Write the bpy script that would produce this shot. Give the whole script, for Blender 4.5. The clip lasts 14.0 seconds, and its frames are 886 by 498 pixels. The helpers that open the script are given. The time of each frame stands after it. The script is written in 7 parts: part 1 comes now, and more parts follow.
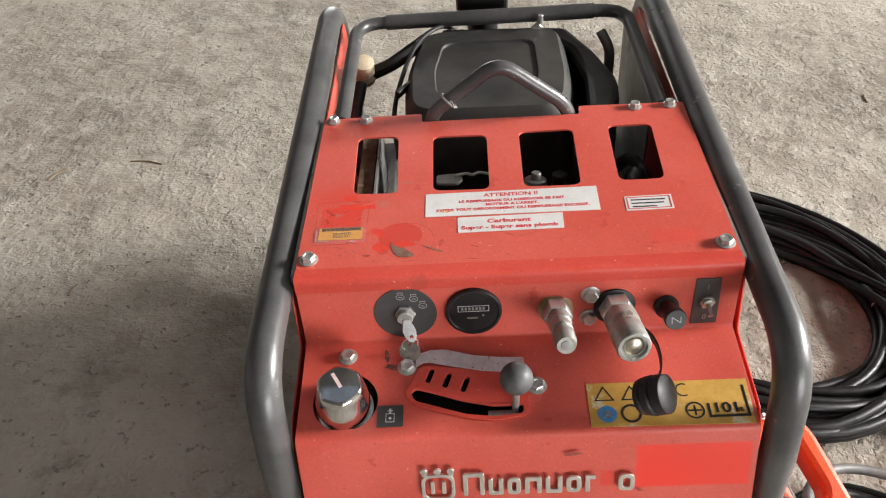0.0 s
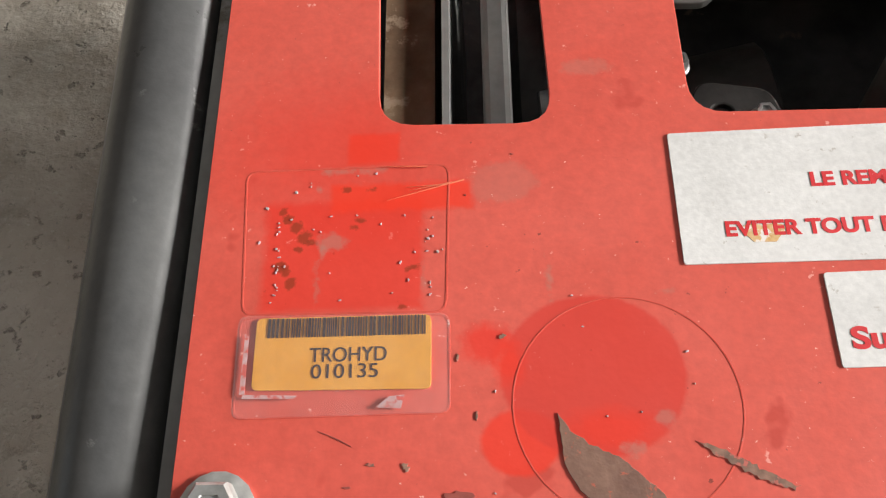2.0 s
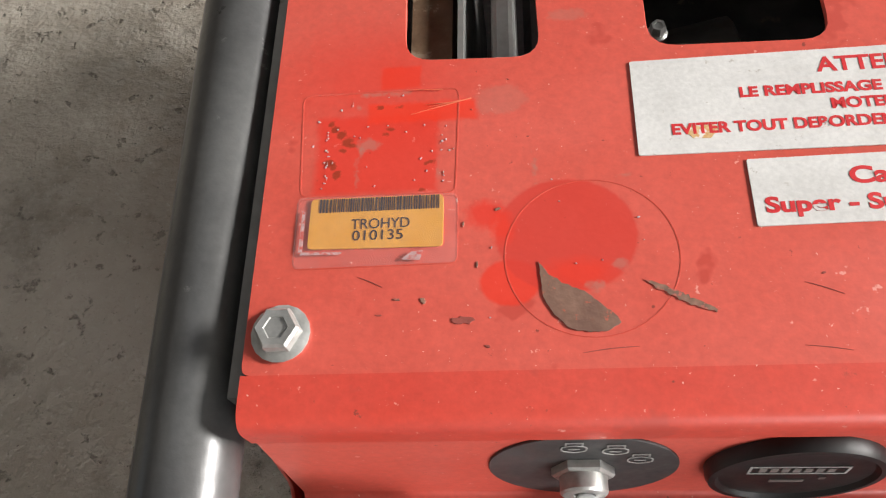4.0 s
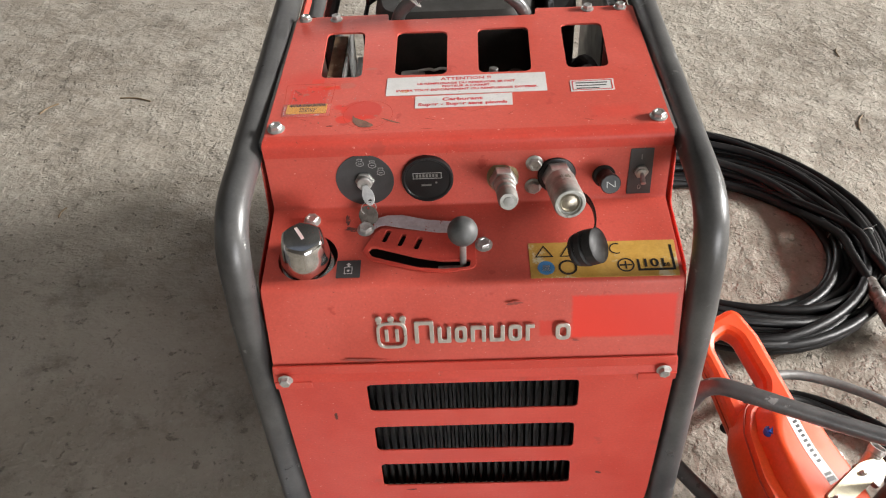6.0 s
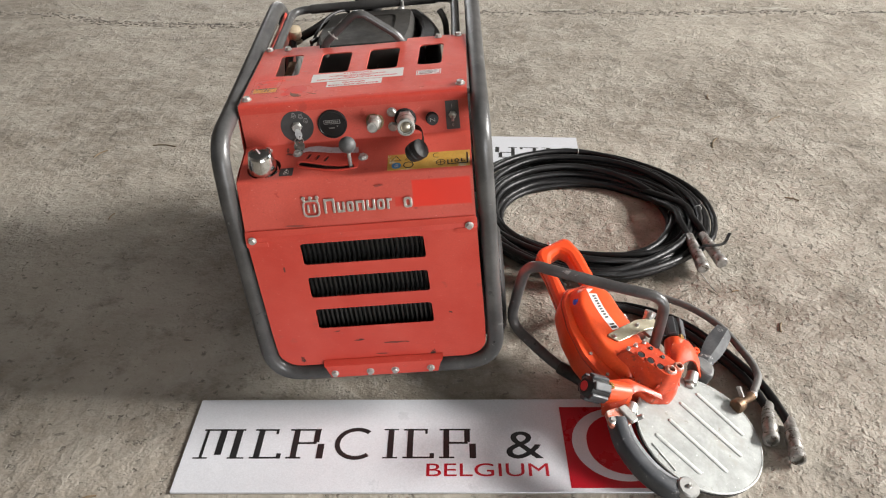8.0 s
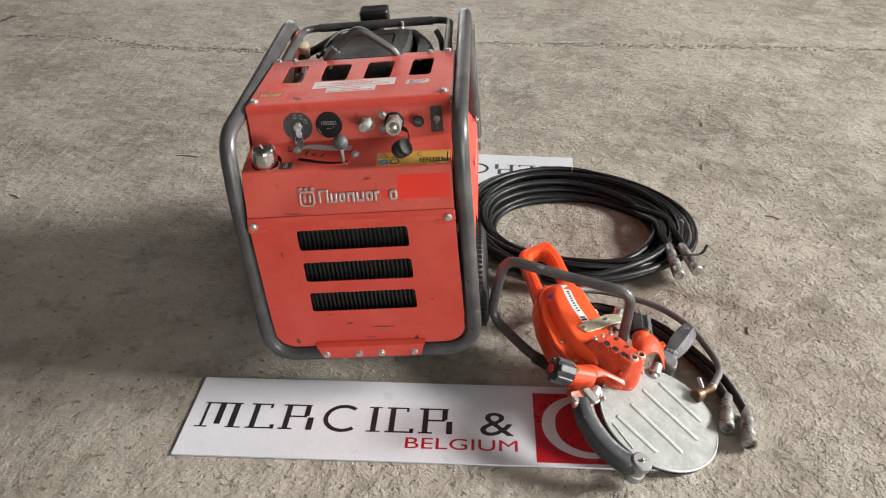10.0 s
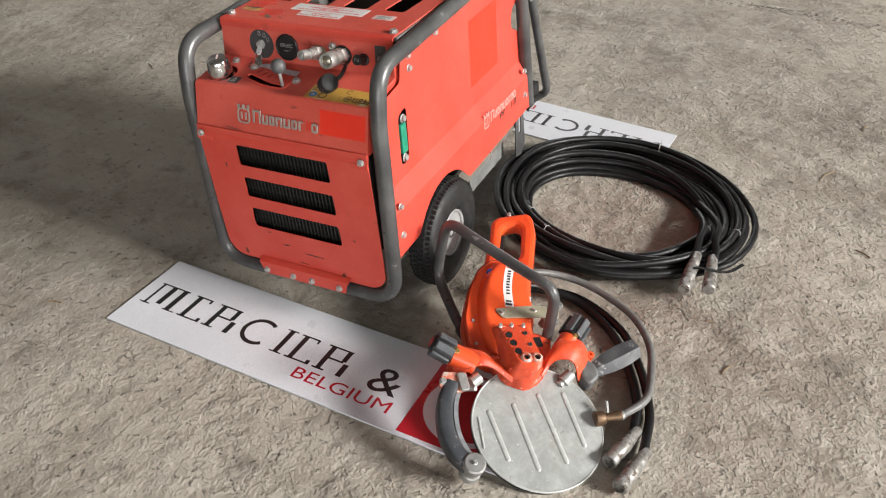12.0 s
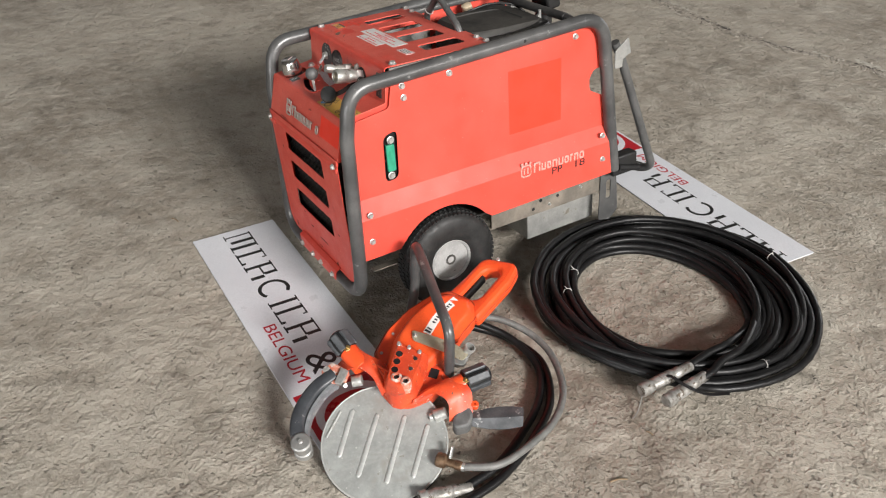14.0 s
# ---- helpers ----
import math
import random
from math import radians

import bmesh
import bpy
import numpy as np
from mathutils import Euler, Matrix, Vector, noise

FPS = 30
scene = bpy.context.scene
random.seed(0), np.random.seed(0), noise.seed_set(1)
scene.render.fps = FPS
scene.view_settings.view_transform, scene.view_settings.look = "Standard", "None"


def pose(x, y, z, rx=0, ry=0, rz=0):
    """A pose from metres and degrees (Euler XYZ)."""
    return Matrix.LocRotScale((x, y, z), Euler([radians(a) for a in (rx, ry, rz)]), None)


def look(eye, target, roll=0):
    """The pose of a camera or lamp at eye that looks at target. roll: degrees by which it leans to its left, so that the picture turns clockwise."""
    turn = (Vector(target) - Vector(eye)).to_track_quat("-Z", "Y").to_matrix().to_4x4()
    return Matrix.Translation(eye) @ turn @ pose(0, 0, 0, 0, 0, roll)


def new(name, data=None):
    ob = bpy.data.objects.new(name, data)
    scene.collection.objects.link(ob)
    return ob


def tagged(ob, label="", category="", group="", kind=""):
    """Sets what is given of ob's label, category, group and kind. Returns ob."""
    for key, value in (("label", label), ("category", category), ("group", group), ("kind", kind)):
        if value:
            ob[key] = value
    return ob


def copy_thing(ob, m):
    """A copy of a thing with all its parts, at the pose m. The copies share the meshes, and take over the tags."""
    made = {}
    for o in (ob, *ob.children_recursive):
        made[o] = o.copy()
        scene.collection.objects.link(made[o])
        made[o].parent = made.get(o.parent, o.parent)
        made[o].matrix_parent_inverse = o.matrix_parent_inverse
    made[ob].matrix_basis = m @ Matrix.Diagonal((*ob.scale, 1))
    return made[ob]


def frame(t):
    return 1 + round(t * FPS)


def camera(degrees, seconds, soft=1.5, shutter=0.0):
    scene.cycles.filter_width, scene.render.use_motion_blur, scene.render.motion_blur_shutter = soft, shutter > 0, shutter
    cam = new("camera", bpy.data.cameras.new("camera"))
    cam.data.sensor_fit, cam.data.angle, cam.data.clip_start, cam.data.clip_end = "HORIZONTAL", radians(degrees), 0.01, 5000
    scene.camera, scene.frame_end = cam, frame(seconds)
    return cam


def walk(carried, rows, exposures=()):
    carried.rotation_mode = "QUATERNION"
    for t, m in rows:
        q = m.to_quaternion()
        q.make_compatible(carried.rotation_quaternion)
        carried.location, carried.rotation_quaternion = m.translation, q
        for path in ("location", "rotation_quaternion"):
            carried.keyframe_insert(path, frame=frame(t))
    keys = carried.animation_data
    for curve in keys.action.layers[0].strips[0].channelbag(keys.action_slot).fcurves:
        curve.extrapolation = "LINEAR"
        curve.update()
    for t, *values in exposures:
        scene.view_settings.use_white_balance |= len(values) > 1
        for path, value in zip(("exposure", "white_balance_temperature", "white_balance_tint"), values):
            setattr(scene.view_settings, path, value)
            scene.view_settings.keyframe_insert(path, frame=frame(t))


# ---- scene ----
cam = camera(57.3, 14.0, soft=1.15)
PATH = [
    (0, (-0.1029, -0.5338, 1.3788), (-0.0831, 1.0082, 0.1052), 1.38),
    (0.5, (-0.1299, -0.2614, 1.2964), (-0.1023, 1.1163, -0.1531), 1.63),
    (1, (-0.1652, -0.0262, 1.1684), (-0.1536, 1.1545, -0.4458), 0.97),
    (1.5, (-0.1714, 0.1052, 1.0721), (-0.1737, 1.0740, -0.6776), -0.27),
    (2, (-0.1888, 0.1650, 0.9928), (-0.1855, 1.0197, -0.8154), 0.18),
    (2.2, (-0.1954, 0.1713, 0.9749), (-0.1824, 0.9863, -0.8515), 0.95),
    (4.3, (-0.1773, 0.0331, 1.0727), (-0.2702, 1.0243, -0.6619), -4.72),
    (4.5, (-0.1860, -0.0287, 1.1038), (-0.2277, 1.0387, -0.5871), -2.74),
    (5, (-0.1882, -0.2307, 1.1925), (-0.1591, 0.9891, -0.3921), -1.24),
    (5.5, (-0.1345, -0.4430, 1.2631), (-0.0648, 0.9557, -0.1647), 1.73),
    (6, (-0.0507, -0.6920, 1.3240), (-0.0180, 0.8257, 0.0217), 2.45),
    (6.5, (-0.0178, -0.9103, 1.3597), (0.0186, 0.6775, 0.1441), 1.24),
    (7, (0.0048, -1.1500, 1.3973), (0.0517, 0.4785, 0.2373), 0.79),
    (7.5, (0.0914, -1.3354, 1.4243), (0.1251, 0.3138, 0.2933), 0.42),
    (8, (0.2116, -1.5268, 1.4774), (0.1905, 0.1467, 0.3824), -0.64),
    (8.2, (0.2152, -1.5857, 1.4791), (0.1951, 0.1028, 0.4074), -0.87),
    (10.3, (0.3865, -1.7456, 1.4864), (0.2646, -0.0282, 0.4688), 0.21),
    (10.5, (0.4849, -1.7278, 1.4918), (0.2854, -0.0212, 0.4682), 0.28),
    (11, (0.6968, -1.6382, 1.4818), (0.3606, 0.0321, 0.4345), 1.00),
    (11.5, (0.8949, -1.5224, 1.4841), (0.4298, 0.0778, 0.3781), 1.89),
    (12, (1.1531, -1.4288, 1.5057), (0.4515, 0.0335, 0.3356), 1.22),
    (12.5, (1.4390, -1.3339, 1.5583), (0.5154, 0.0111, 0.4016), 0.87),
    (13, (1.6514, -1.1537, 1.5298), (0.5855, 0.0692, 0.3600), 0.89),
    (13.5, (1.8516, -0.9652, 1.5524), (0.6105, 0.0785, 0.3818), 0.77),
    (14, (2.0971, -0.7550, 1.5914), (0.6678, 0.0949, 0.4803), 0.16),
]
walk(cam, [(t, look(eye, target, roll)) for t, eye, target, roll in PATH], [(0, 0.38), (1, 0.44), (2.2, 0.50), (4.3, 0.46), (5.5, 0.34), (7, 0.18), (8.2, 0.10), (10.3, 0.0), (12, -0.08), (13, -0.18), (14, -0.2)])

# ---- daylight ----
SUN_EL, SUN_AZ = 34.0, 120.0
world = bpy.data.worlds.new("world")
scene.world = world
world.use_nodes = True
wn = world.node_tree.nodes
sky = wn.new("ShaderNodeTexSky")
sky.sky_type, sky.sun_disc = "NISHITA", False
sky.sun_elevation, sky.sun_rotation = radians(SUN_EL), radians(SUN_AZ)
wn["Background"].inputs["Strength"].default_value = 0.05
world.node_tree.links.new(sky.outputs[0], wn["Background"].inputs["Color"])
scene.view_settings.exposure = 0.0


def area_lamp(name, place, target, sx, sy, watts, colour):
    lamp = bpy.data.lights.new(name, "AREA")
    lamp.shape, lamp.size, lamp.size_y, lamp.energy, lamp.color = "RECTANGLE", sx, sy, watts, colour
    ob = new(name, lamp)
    ob.matrix_world = look(place, target)
    return ob


# daylight that falls in through the high east windows and a west doorway
area_lamp("east_window_daylight", (17.9, 1.4, 8.0), (0, 0.5, 0.3), 6.0, 2.8, 8500, (1.0, 0.97, 0.94))
area_lamp("corner_window_daylight", (17.9, 12.2, 8.0), (0, 0.5, 0.3), 1.3, 2.8, 600, (1.0, 0.97, 0.94))
area_lamp("west_doorway_daylight", (-10.9, -0.5, 2.0), (0, 0.3, 0.6), 4.0, 3.6, 15, (0.98, 0.98, 1.0))
# fill lamps added without a seen source: overhead, far floor, front
area_lamp("roof_daylight", (-2.0, 3.0, 14.4), (-2.0, 3.0, 0), 9.0, 4.0, 18, (0.98, 0.98, 1.0))
area_lamp("north_doorway_daylight", (-2.5, 16.9, 2.6), (-1.0, 3.0, 0), 6.0, 4.4, 400, (0.99, 0.98, 0.98))
area_lamp("front_daylight", (4.6, -6.9, 1.35), (0.2, 0, 0.5), 4.4, 2.4, 420, (0.98, 0.98, 1.0))


# ---- building tools ----
class Geo:
    """Collects vertices and faces of one part."""

    def __init__(self):
        self.v, self.f, self.sharp = [], [], 35

    def add(self, verts, faces, m=None):
        k = len(self.v)
        self.v += [tuple(m @ Vector(p)) if m else tuple(p) for p in verts]
        self.f += [tuple(k + i for i in face) for face in faces]
        return self

    def take(self, mesh, m=None):
        self.sharp = 20
        return self.add([v.co for v in mesh.vertices], [tuple(p.vertices) for p in mesh.polygons], m)

    def box(self, x0, x1, y0, y1, z0, z1, m=None):
        v = [(x, y, z) for z in (z0, z1) for y in (y0, y1) for x in (x0, x1)]
        return self.add(v, [(0, 2, 3, 1), (4, 5, 7, 6), (0, 1, 5, 4), (2, 6, 7, 3), (0, 4, 6, 2), (1, 3, 7, 5)], m)

    def ring(self, rows, closed=False, caps=True, m=None):
        """Skin over rows of equally many points."""
        n, k = len(rows[0]), len(rows)
        v = [p for row in rows for p in row]
        f = []
        for j in range(k if closed else k - 1):
            a, b = j * n, (j + 1) % k * n
            f += [(a + i, a + (i + 1) % n, b + (i + 1) % n, b + i) for i in range(n)]
        if caps and not closed:
            f += [tuple(reversed(range(n))), tuple(range((k - 1) * n, k * n))]
        return self.add(v, f, m)

    def sweep(self, path, section, closed=False, up=None):
        """Carry a section (x, y) along a path of points."""
        p = [Vector(q) for q in path]
        n = len(p)
        rows, side = [], None
        for i in range(n):
            if closed:
                d = p[(i + 1) % n] - p[i - 1]
            else:
                d = p[min(i + 1, n - 1)] - p[max(i - 1, 0)]
            d.normalize()
            if up is not None:
                side = d.cross(Vector(up)).normalized()
            elif side is None:
                side = d.orthogonal().normalized()
            else:
                side = (side - d * side.dot(d)).normalized()
            other = side.cross(d)
            rows.append([p[i] + side * a + other * b for a, b in section])
        return self.ring(rows, closed)

    def tube(self, path, r, seg=14, closed=False):
        return self.sweep(path, [(r * math.cos(a), r * math.sin(a)) for a in (2 * math.pi * i / seg for i in range(seg))], closed)

    def turn(self, profile, m=None, seg=24):
        """A turned body: profile of (radius, height) about z."""
        rows = [[(r * math.cos(a), r * math.sin(a), z) for a in (2 * math.pi * i / seg for i in range(seg))] for r, z in profile]
        return self.ring(rows, m=m)

    def cyl(self, a, b, r, r2=None, seg=18):
        a, b = Vector(a), Vector(b)
        m = Matrix.Translation(a) @ (b - a).to_track_quat("Z", "Y").to_matrix().to_4x4()
        h, r2 = (b - a).length, r if r2 is None else r2
        e = min(0.0012, h * 0.2, r * 0.2, r2 * 0.4 + 1e-5)
        return self.turn([(max(r - e, 1e-5), 0), (r, e), (r2, h - e), (max(r2 - e, 1e-5), h)], m, seg)

    def mesh(self, name, material=None, sharp=None):
        me = bpy.data.meshes.new(name)
        me.from_pydata(self.v, [], self.f)
        me.update()
        return finish(me, material, sharp or self.sharp)


def finish(me, material=None, sharp=20):
    me.polygons.foreach_set("use_smooth", [True] * len(me.polygons))
    me.set_sharp_from_angle(angle=radians(sharp))
    me.use_auto_texspace = True
    if material:
        me.materials.clear()
        me.materials.append(material)
    return me


def part(name, geo, material, parent, label="", m=None):
    """One mesh object under a thing or a part."""
    me = geo.mesh(name, material) if isinstance(geo, Geo) else finish(geo, material)
    ob = new(name, me)
    ob.parent = parent
    if m:
        ob.matrix_basis = m
    return tagged(ob, label) if label else ob


def shared(name, me, parent, m):
    ob = new(name, me)
    ob.parent = parent
    ob.matrix_basis = m
    return ob


def thing(name, geo, material, label, category, m=None, group="", kind=""):
    me = geo.mesh(name, material) if isinstance(geo, Geo) else finish(geo, material)
    ob = new(name, me)
    if m:
        ob.matrix_basis = m
    return tagged(ob, label, category, group, kind)


def root(name, label, category, m):
    ob = new(name)
    ob.empty_display_size = 0.05
    ob.matrix_basis = m
    return tagged(ob, label, category)


def bend(pts, r, n=6, closed=False):
    """Round the corners of a line of points."""
    p = [Vector(q) for q in pts]
    out = [] if closed else [p[0]]
    k = len(p)
    for i in range(k) if closed else range(1, k - 1):
        a, b, c = p[i - 1], p[i], p[(i + 1) % k]
        u, w = a - b, c - b
        d = min(r, u.length * 0.48, w.length * 0.48)
        s, e = b + u.normalized() * d, b + w.normalized() * d
        out += [(1 - t) ** 2 * s + 2 * t * (1 - t) * b + t * t * e for t in (j / n for j in range(n + 1))]
    return out if closed else out + [p[-1]]


def spline(pts, n=10):
    """A smooth line through the points."""
    p = [Vector(q) for q in pts]
    p = [2 * p[0] - p[1]] + p + [2 * p[-1] - p[-2]]
    out = []
    for i in range(1, len(p) - 2):
        a, b, c, d = p[i - 1:i + 3]
        for j in range(n):
            t = j / n
            out.append(0.5 * (2 * b + (c - a) * t + (2 * a - 5 * b + 4 * c - d) * t * t + (3 * b - a - 3 * c + d) * t ** 3))
    return out + [p[-2]]


def corners(pts, r, n=5):
    return [(q[0], q[1]) for q in bend([(x, y, 0) for x, y in pts], r, n, True)]


def disc(x, y, r, seg=32):
    return [(x + r * math.cos(2 * math.pi * i / seg), y + r * math.sin(2 * math.pi * i / seg)) for i in range(seg)]


def slab(outline, holes=(), thick=0.003, edge=0.0006):
    """A flat plate with holes, its edges eased, top face at z = 0."""
    cu = bpy.data.curves.new("slab", "CURVE")
    cu.dimensions, cu.fill_mode = "2D", "BOTH"
    cu.extrude, cu.bevel_depth, cu.bevel_resolution, cu.offset = thick / 2 - edge, edge, 1, -edge
    for loop in (outline, *holes):
        sp = cu.splines.new("POLY")
        sp.points.add(len(loop) - 1)
        for q, (x, y) in zip(sp.points, loop):
            q.co = (x, y, 0, 1)
        sp.use_cyclic_u = True
    ob = bpy.data.objects.new("slab", cu)
    me = bpy.data.meshes.new_from_object(ob)
    bpy.data.objects.remove(ob)
    bpy.data.curves.remove(cu)
    me.transform(Matrix.Translation((0, 0, -thick / 2)))
    bm = bmesh.new()
    bm.from_mesh(me)
    bmesh.ops.remove_doubles(bm, verts=bm.verts, dist=0.00001)
    bm.to_mesh(me)
    bm.free()
    return me


def lettering(text, size, width=None, align="LEFT", bold=0.0, deep=0.0002):
    cu = bpy.data.curves.new("lettering", "FONT")
    cu.body, cu.size, cu.extrude, cu.offset, cu.align_x = text, size, deep, bold, align
    ob = bpy.data.objects.new("lettering", cu)
    me = bpy.data.meshes.new_from_object(ob)
    bpy.data.objects.remove(ob)
    bpy.data.curves.remove(cu)
    if width:
        xs = [v.co.x for v in me.vertices]
        k = width / (max(xs) - min(xs))
        me.transform(Matrix.Diagonal((k, 1, 1, 1)))
    return me


def plane_at(origin, right, up):
    """A pose whose x is right and whose y is up."""
    x = Vector(right).normalized()
    z = x.cross(Vector(up)).normalized()
    y = z.cross(x)
    m = Matrix((x, y, z)).transposed().to_4x4()
    m.translation = origin
    return m


# ---- materials ----
def surf(name, a, b, scale=6.0, rough=0.5, metal=0.0, bump=0.05, fine=250.0, spots=None, spot_at=0.62, spot_scale=40.0,
         spot_rough=None, specks=None, gloss=0.5, marks=(), coat=0.0, stretch=(1, 1, 1), spread=0.12, edge=0.05):
    """Two shades in large soft patches, a fine grain, and spots of dirt or wear."""
    mat = bpy.data.materials.new(name)
    mat.use_nodes = True
    nt = mat.node_tree
    N, L = nt.nodes, nt.links.new
    bs = N["Principled BSDF"]
    tc = N.new("ShaderNodeTexCoord")
    mp = N.new("ShaderNodeMapping")
    mp.inputs["Scale"].default_value = stretch
    L(tc.outputs["Object"], mp.inputs["Vector"])

    def cloud(sc, detail=6.0, roughness=0.6):
        n = N.new("ShaderNodeTexNoise")
        n.inputs["Scale"].default_value, n.inputs["Detail"].default_value, n.inputs["Roughness"].default_value = sc, detail, roughness
        L(mp.outputs[0], n.inputs["Vector"])
        return n.outputs["Fac"]

    def ramp(fac, lo, hi, ca=(0, 0, 0, 1), cb=(1, 1, 1, 1)):
        r = N.new("ShaderNodeValToRGB")
        r.color_ramp.elements[0].position, r.color_ramp.elements[1].position = lo, hi
        r.color_ramp.elements[0].color, r.color_ramp.elements[1].color = ca, cb
        L(fac, r.inputs["Fac"])
        return r.outputs["Color"]

    def blend(fac, c1, c2, kind="MIX"):
        x = N.new("ShaderNodeMix")
        x.data_type, x.blend_type = "RGBA", kind
        if isinstance(fac, float):
            x.inputs[0].default_value = fac
        else:
            L(fac, x.inputs[0])
        for sock, c in ((x.inputs[6], c1), (x.inputs[7], c2)):
            if isinstance(c, tuple):
                sock.default_value = (*c, 1)
            else:
                L(c, sock)
        return x.outputs[2]

    col = ramp(cloud(scale), 0.5 - spread, 0.5 + spread, (*a, 1), (*b, 1))
    grain = cloud(fine, 3.0)
    col = blend(0.35, col, ramp(grain, 0.3, 0.75, (0.55, 0.55, 0.55, 1), (1, 1, 1, 1)), "MULTIPLY")
    rg = ramp(cloud(scale * 3), 0.3, 0.7, (rough * 0.8,) * 3 + (1,), (min(rough * 1.25, 1),) * 3 + (1,))
    if spots:
        mask = ramp(cloud(spot_scale, 8.0, 0.65), spot_at, spot_at + edge)
        col = blend(mask, col, spots)
        if spot_rough is not None:
            rg = blend(mask, rg, (spot_rough,) * 3)
    if specks:
        for shade, sc, at in specks:
            col = blend(ramp(cloud(sc, 4.0, 0.6), at, at + 0.03), col, shade)
    if marks:
        sep = N.new("ShaderNodeSeparateXYZ")
        L(tc.outputs["Object"], sep.inputs[0])
        fray = cloud(260, 8.0, 0.7)

        def calc(kind, p, q=0.0):
            n = N.new("ShaderNodeMath")
            n.operation = kind
            for k, value in enumerate((p, q)):
                if isinstance(value, (int, float)):
                    n.inputs[k].default_value = value
                else:
                    L(value, n.inputs[k])
            return n.outputs[0]

        for axes, shape, cx, cy, hx, hy, soft, ragged, shade, most in marks:
            du, dv = (calc("SUBTRACT", sep.outputs["XYZ".index(a)], c) for a, c in zip(axes, (cx, cy)))
            if shape == "round":
                far = calc("SQRT", calc("ADD", calc("POWER", calc("DIVIDE", du, hx), 2.0), calc("POWER", calc("DIVIDE", dv, hy), 2.0)))
                edge_in = calc("MULTIPLY", calc("SUBTRACT", 1.0, far), min(hx, hy))
            else:
                edge_in = calc("MINIMUM", calc("SUBTRACT", hx, calc("ABSOLUTE", du)), calc("SUBTRACT", hy, calc("ABSOLUTE", dv)))
            edge_in = calc("ADD", edge_in, calc("MULTIPLY", calc("SUBTRACT", fray, 0.5), ragged * 2))
            mr = N.new("ShaderNodeMapRange")
            mr.inputs["From Max"].default_value, mr.inputs["To Max"].default_value = soft, most
            L(edge_in, mr.inputs["Value"])
            col = blend(mr.outputs[0], col, shade)
    L(col, bs.inputs["Base Color"])
    L(rg, bs.inputs["Roughness"])
    bs.inputs["Metallic"].default_value = metal
    bs.inputs["Specular IOR Level"].default_value = gloss
    bs.inputs["Coat Weight"].default_value = coat
    bs.inputs["Coat Roughness"].default_value = 0.25
    bp = N.new("ShaderNodeBump")
    bp.inputs["Strength"].default_value, bp.inputs["Distance"].default_value = bump, 0.002
    L(grain, bp.inputs["Height"])
    L(bp.outputs[0], bs.inputs["Normal"])
    return mat


RED_ARGS = ((0.62, 0.088, 0.060), (0.68, 0.114, 0.082), 7, 0.42, 0, 0.04, 300, (0.34, 0.06, 0.04), 0.69, 60, 0.6,
            [((0.74, 0.30, 0.25), 170, 0.69), ((0.78, 0.44, 0.38), 520, 0.70), ((0.26, 0.05, 0.035), 240, 0.70), ((0.50, 0.065, 0.045), 22, 0.66)], 0.5)
RED = surf("faded_red_paint", (0.60, 0.056, 0.036), (0.66, 0.080, 0.054), *RED_ARGS[2:])
VIVID, GREYED = (0.68, 0.024, 0.010), (0.36, 0.19, 0.15)
chips = [(-0.2312, 0.3210, 0.0016, 0.0020), (-0.2288, 0.3184, 0.0020, 0.0022), (-0.2262, 0.3156, 0.0022, 0.0024), (-0.2236, 0.3122, 0.0024, 0.0026), (-0.2212, 0.3098, 0.0024, 0.0016), (-0.2306, 0.3020, 0.0024, 0.0022),
         (-0.2288, 0.3000, 0.0018, 0.0018), (-0.2268, 0.2960, 0.0020, 0.0024), (-0.2256, 0.3078, 0.0018, 0.0010), (-0.2100, 0.3284, 0.0016, 0.0014), (-0.2023, 0.3282, 0.0022, 0.0014), (-0.2058, 0.3172, 0.0020, 0.0013),
         (-0.2072, 0.3150, 0.0014, 0.0011), (-0.1885, 0.3004, 0.0022, 0.0013), (-0.1917, 0.2873, 0.0011, 0.0012)]
rubs = [(-0.2129, 0.3353, 0.008, 0.0016, 0.55), (-0.2030, 0.3350, 0.006, 0.0018, 0.5), (-0.2187, 0.3287, 0.0022, 0.0013, 0.8), (-0.2145, 0.3100, 0.0060, 0.0036, 0.5), (-0.2187, 0.2960, 0.0012, 0.0080, 0.55), (-0.2175, 0.3060, 0.0014, 0.0030, 0.6), (-0.1467, 0.2950, 0.0014, 0.0070, 0.6),
        (-0.1125, 0.2900, 0.0032, 0.0012, 0.6), (-0.1165, 0.2520, 0.0034, 0.0030, 0.45), (-0.1261, 0.2437, 0.0040, 0.0026, 0.55), (-0.1850, 0.2960, 0.0012, 0.0070, 0.45), (-0.1600, 0.3290, 0.012, 0.008, 0.25), (-0.1300, 0.3720, 0.010, 0.004, 0.3)]
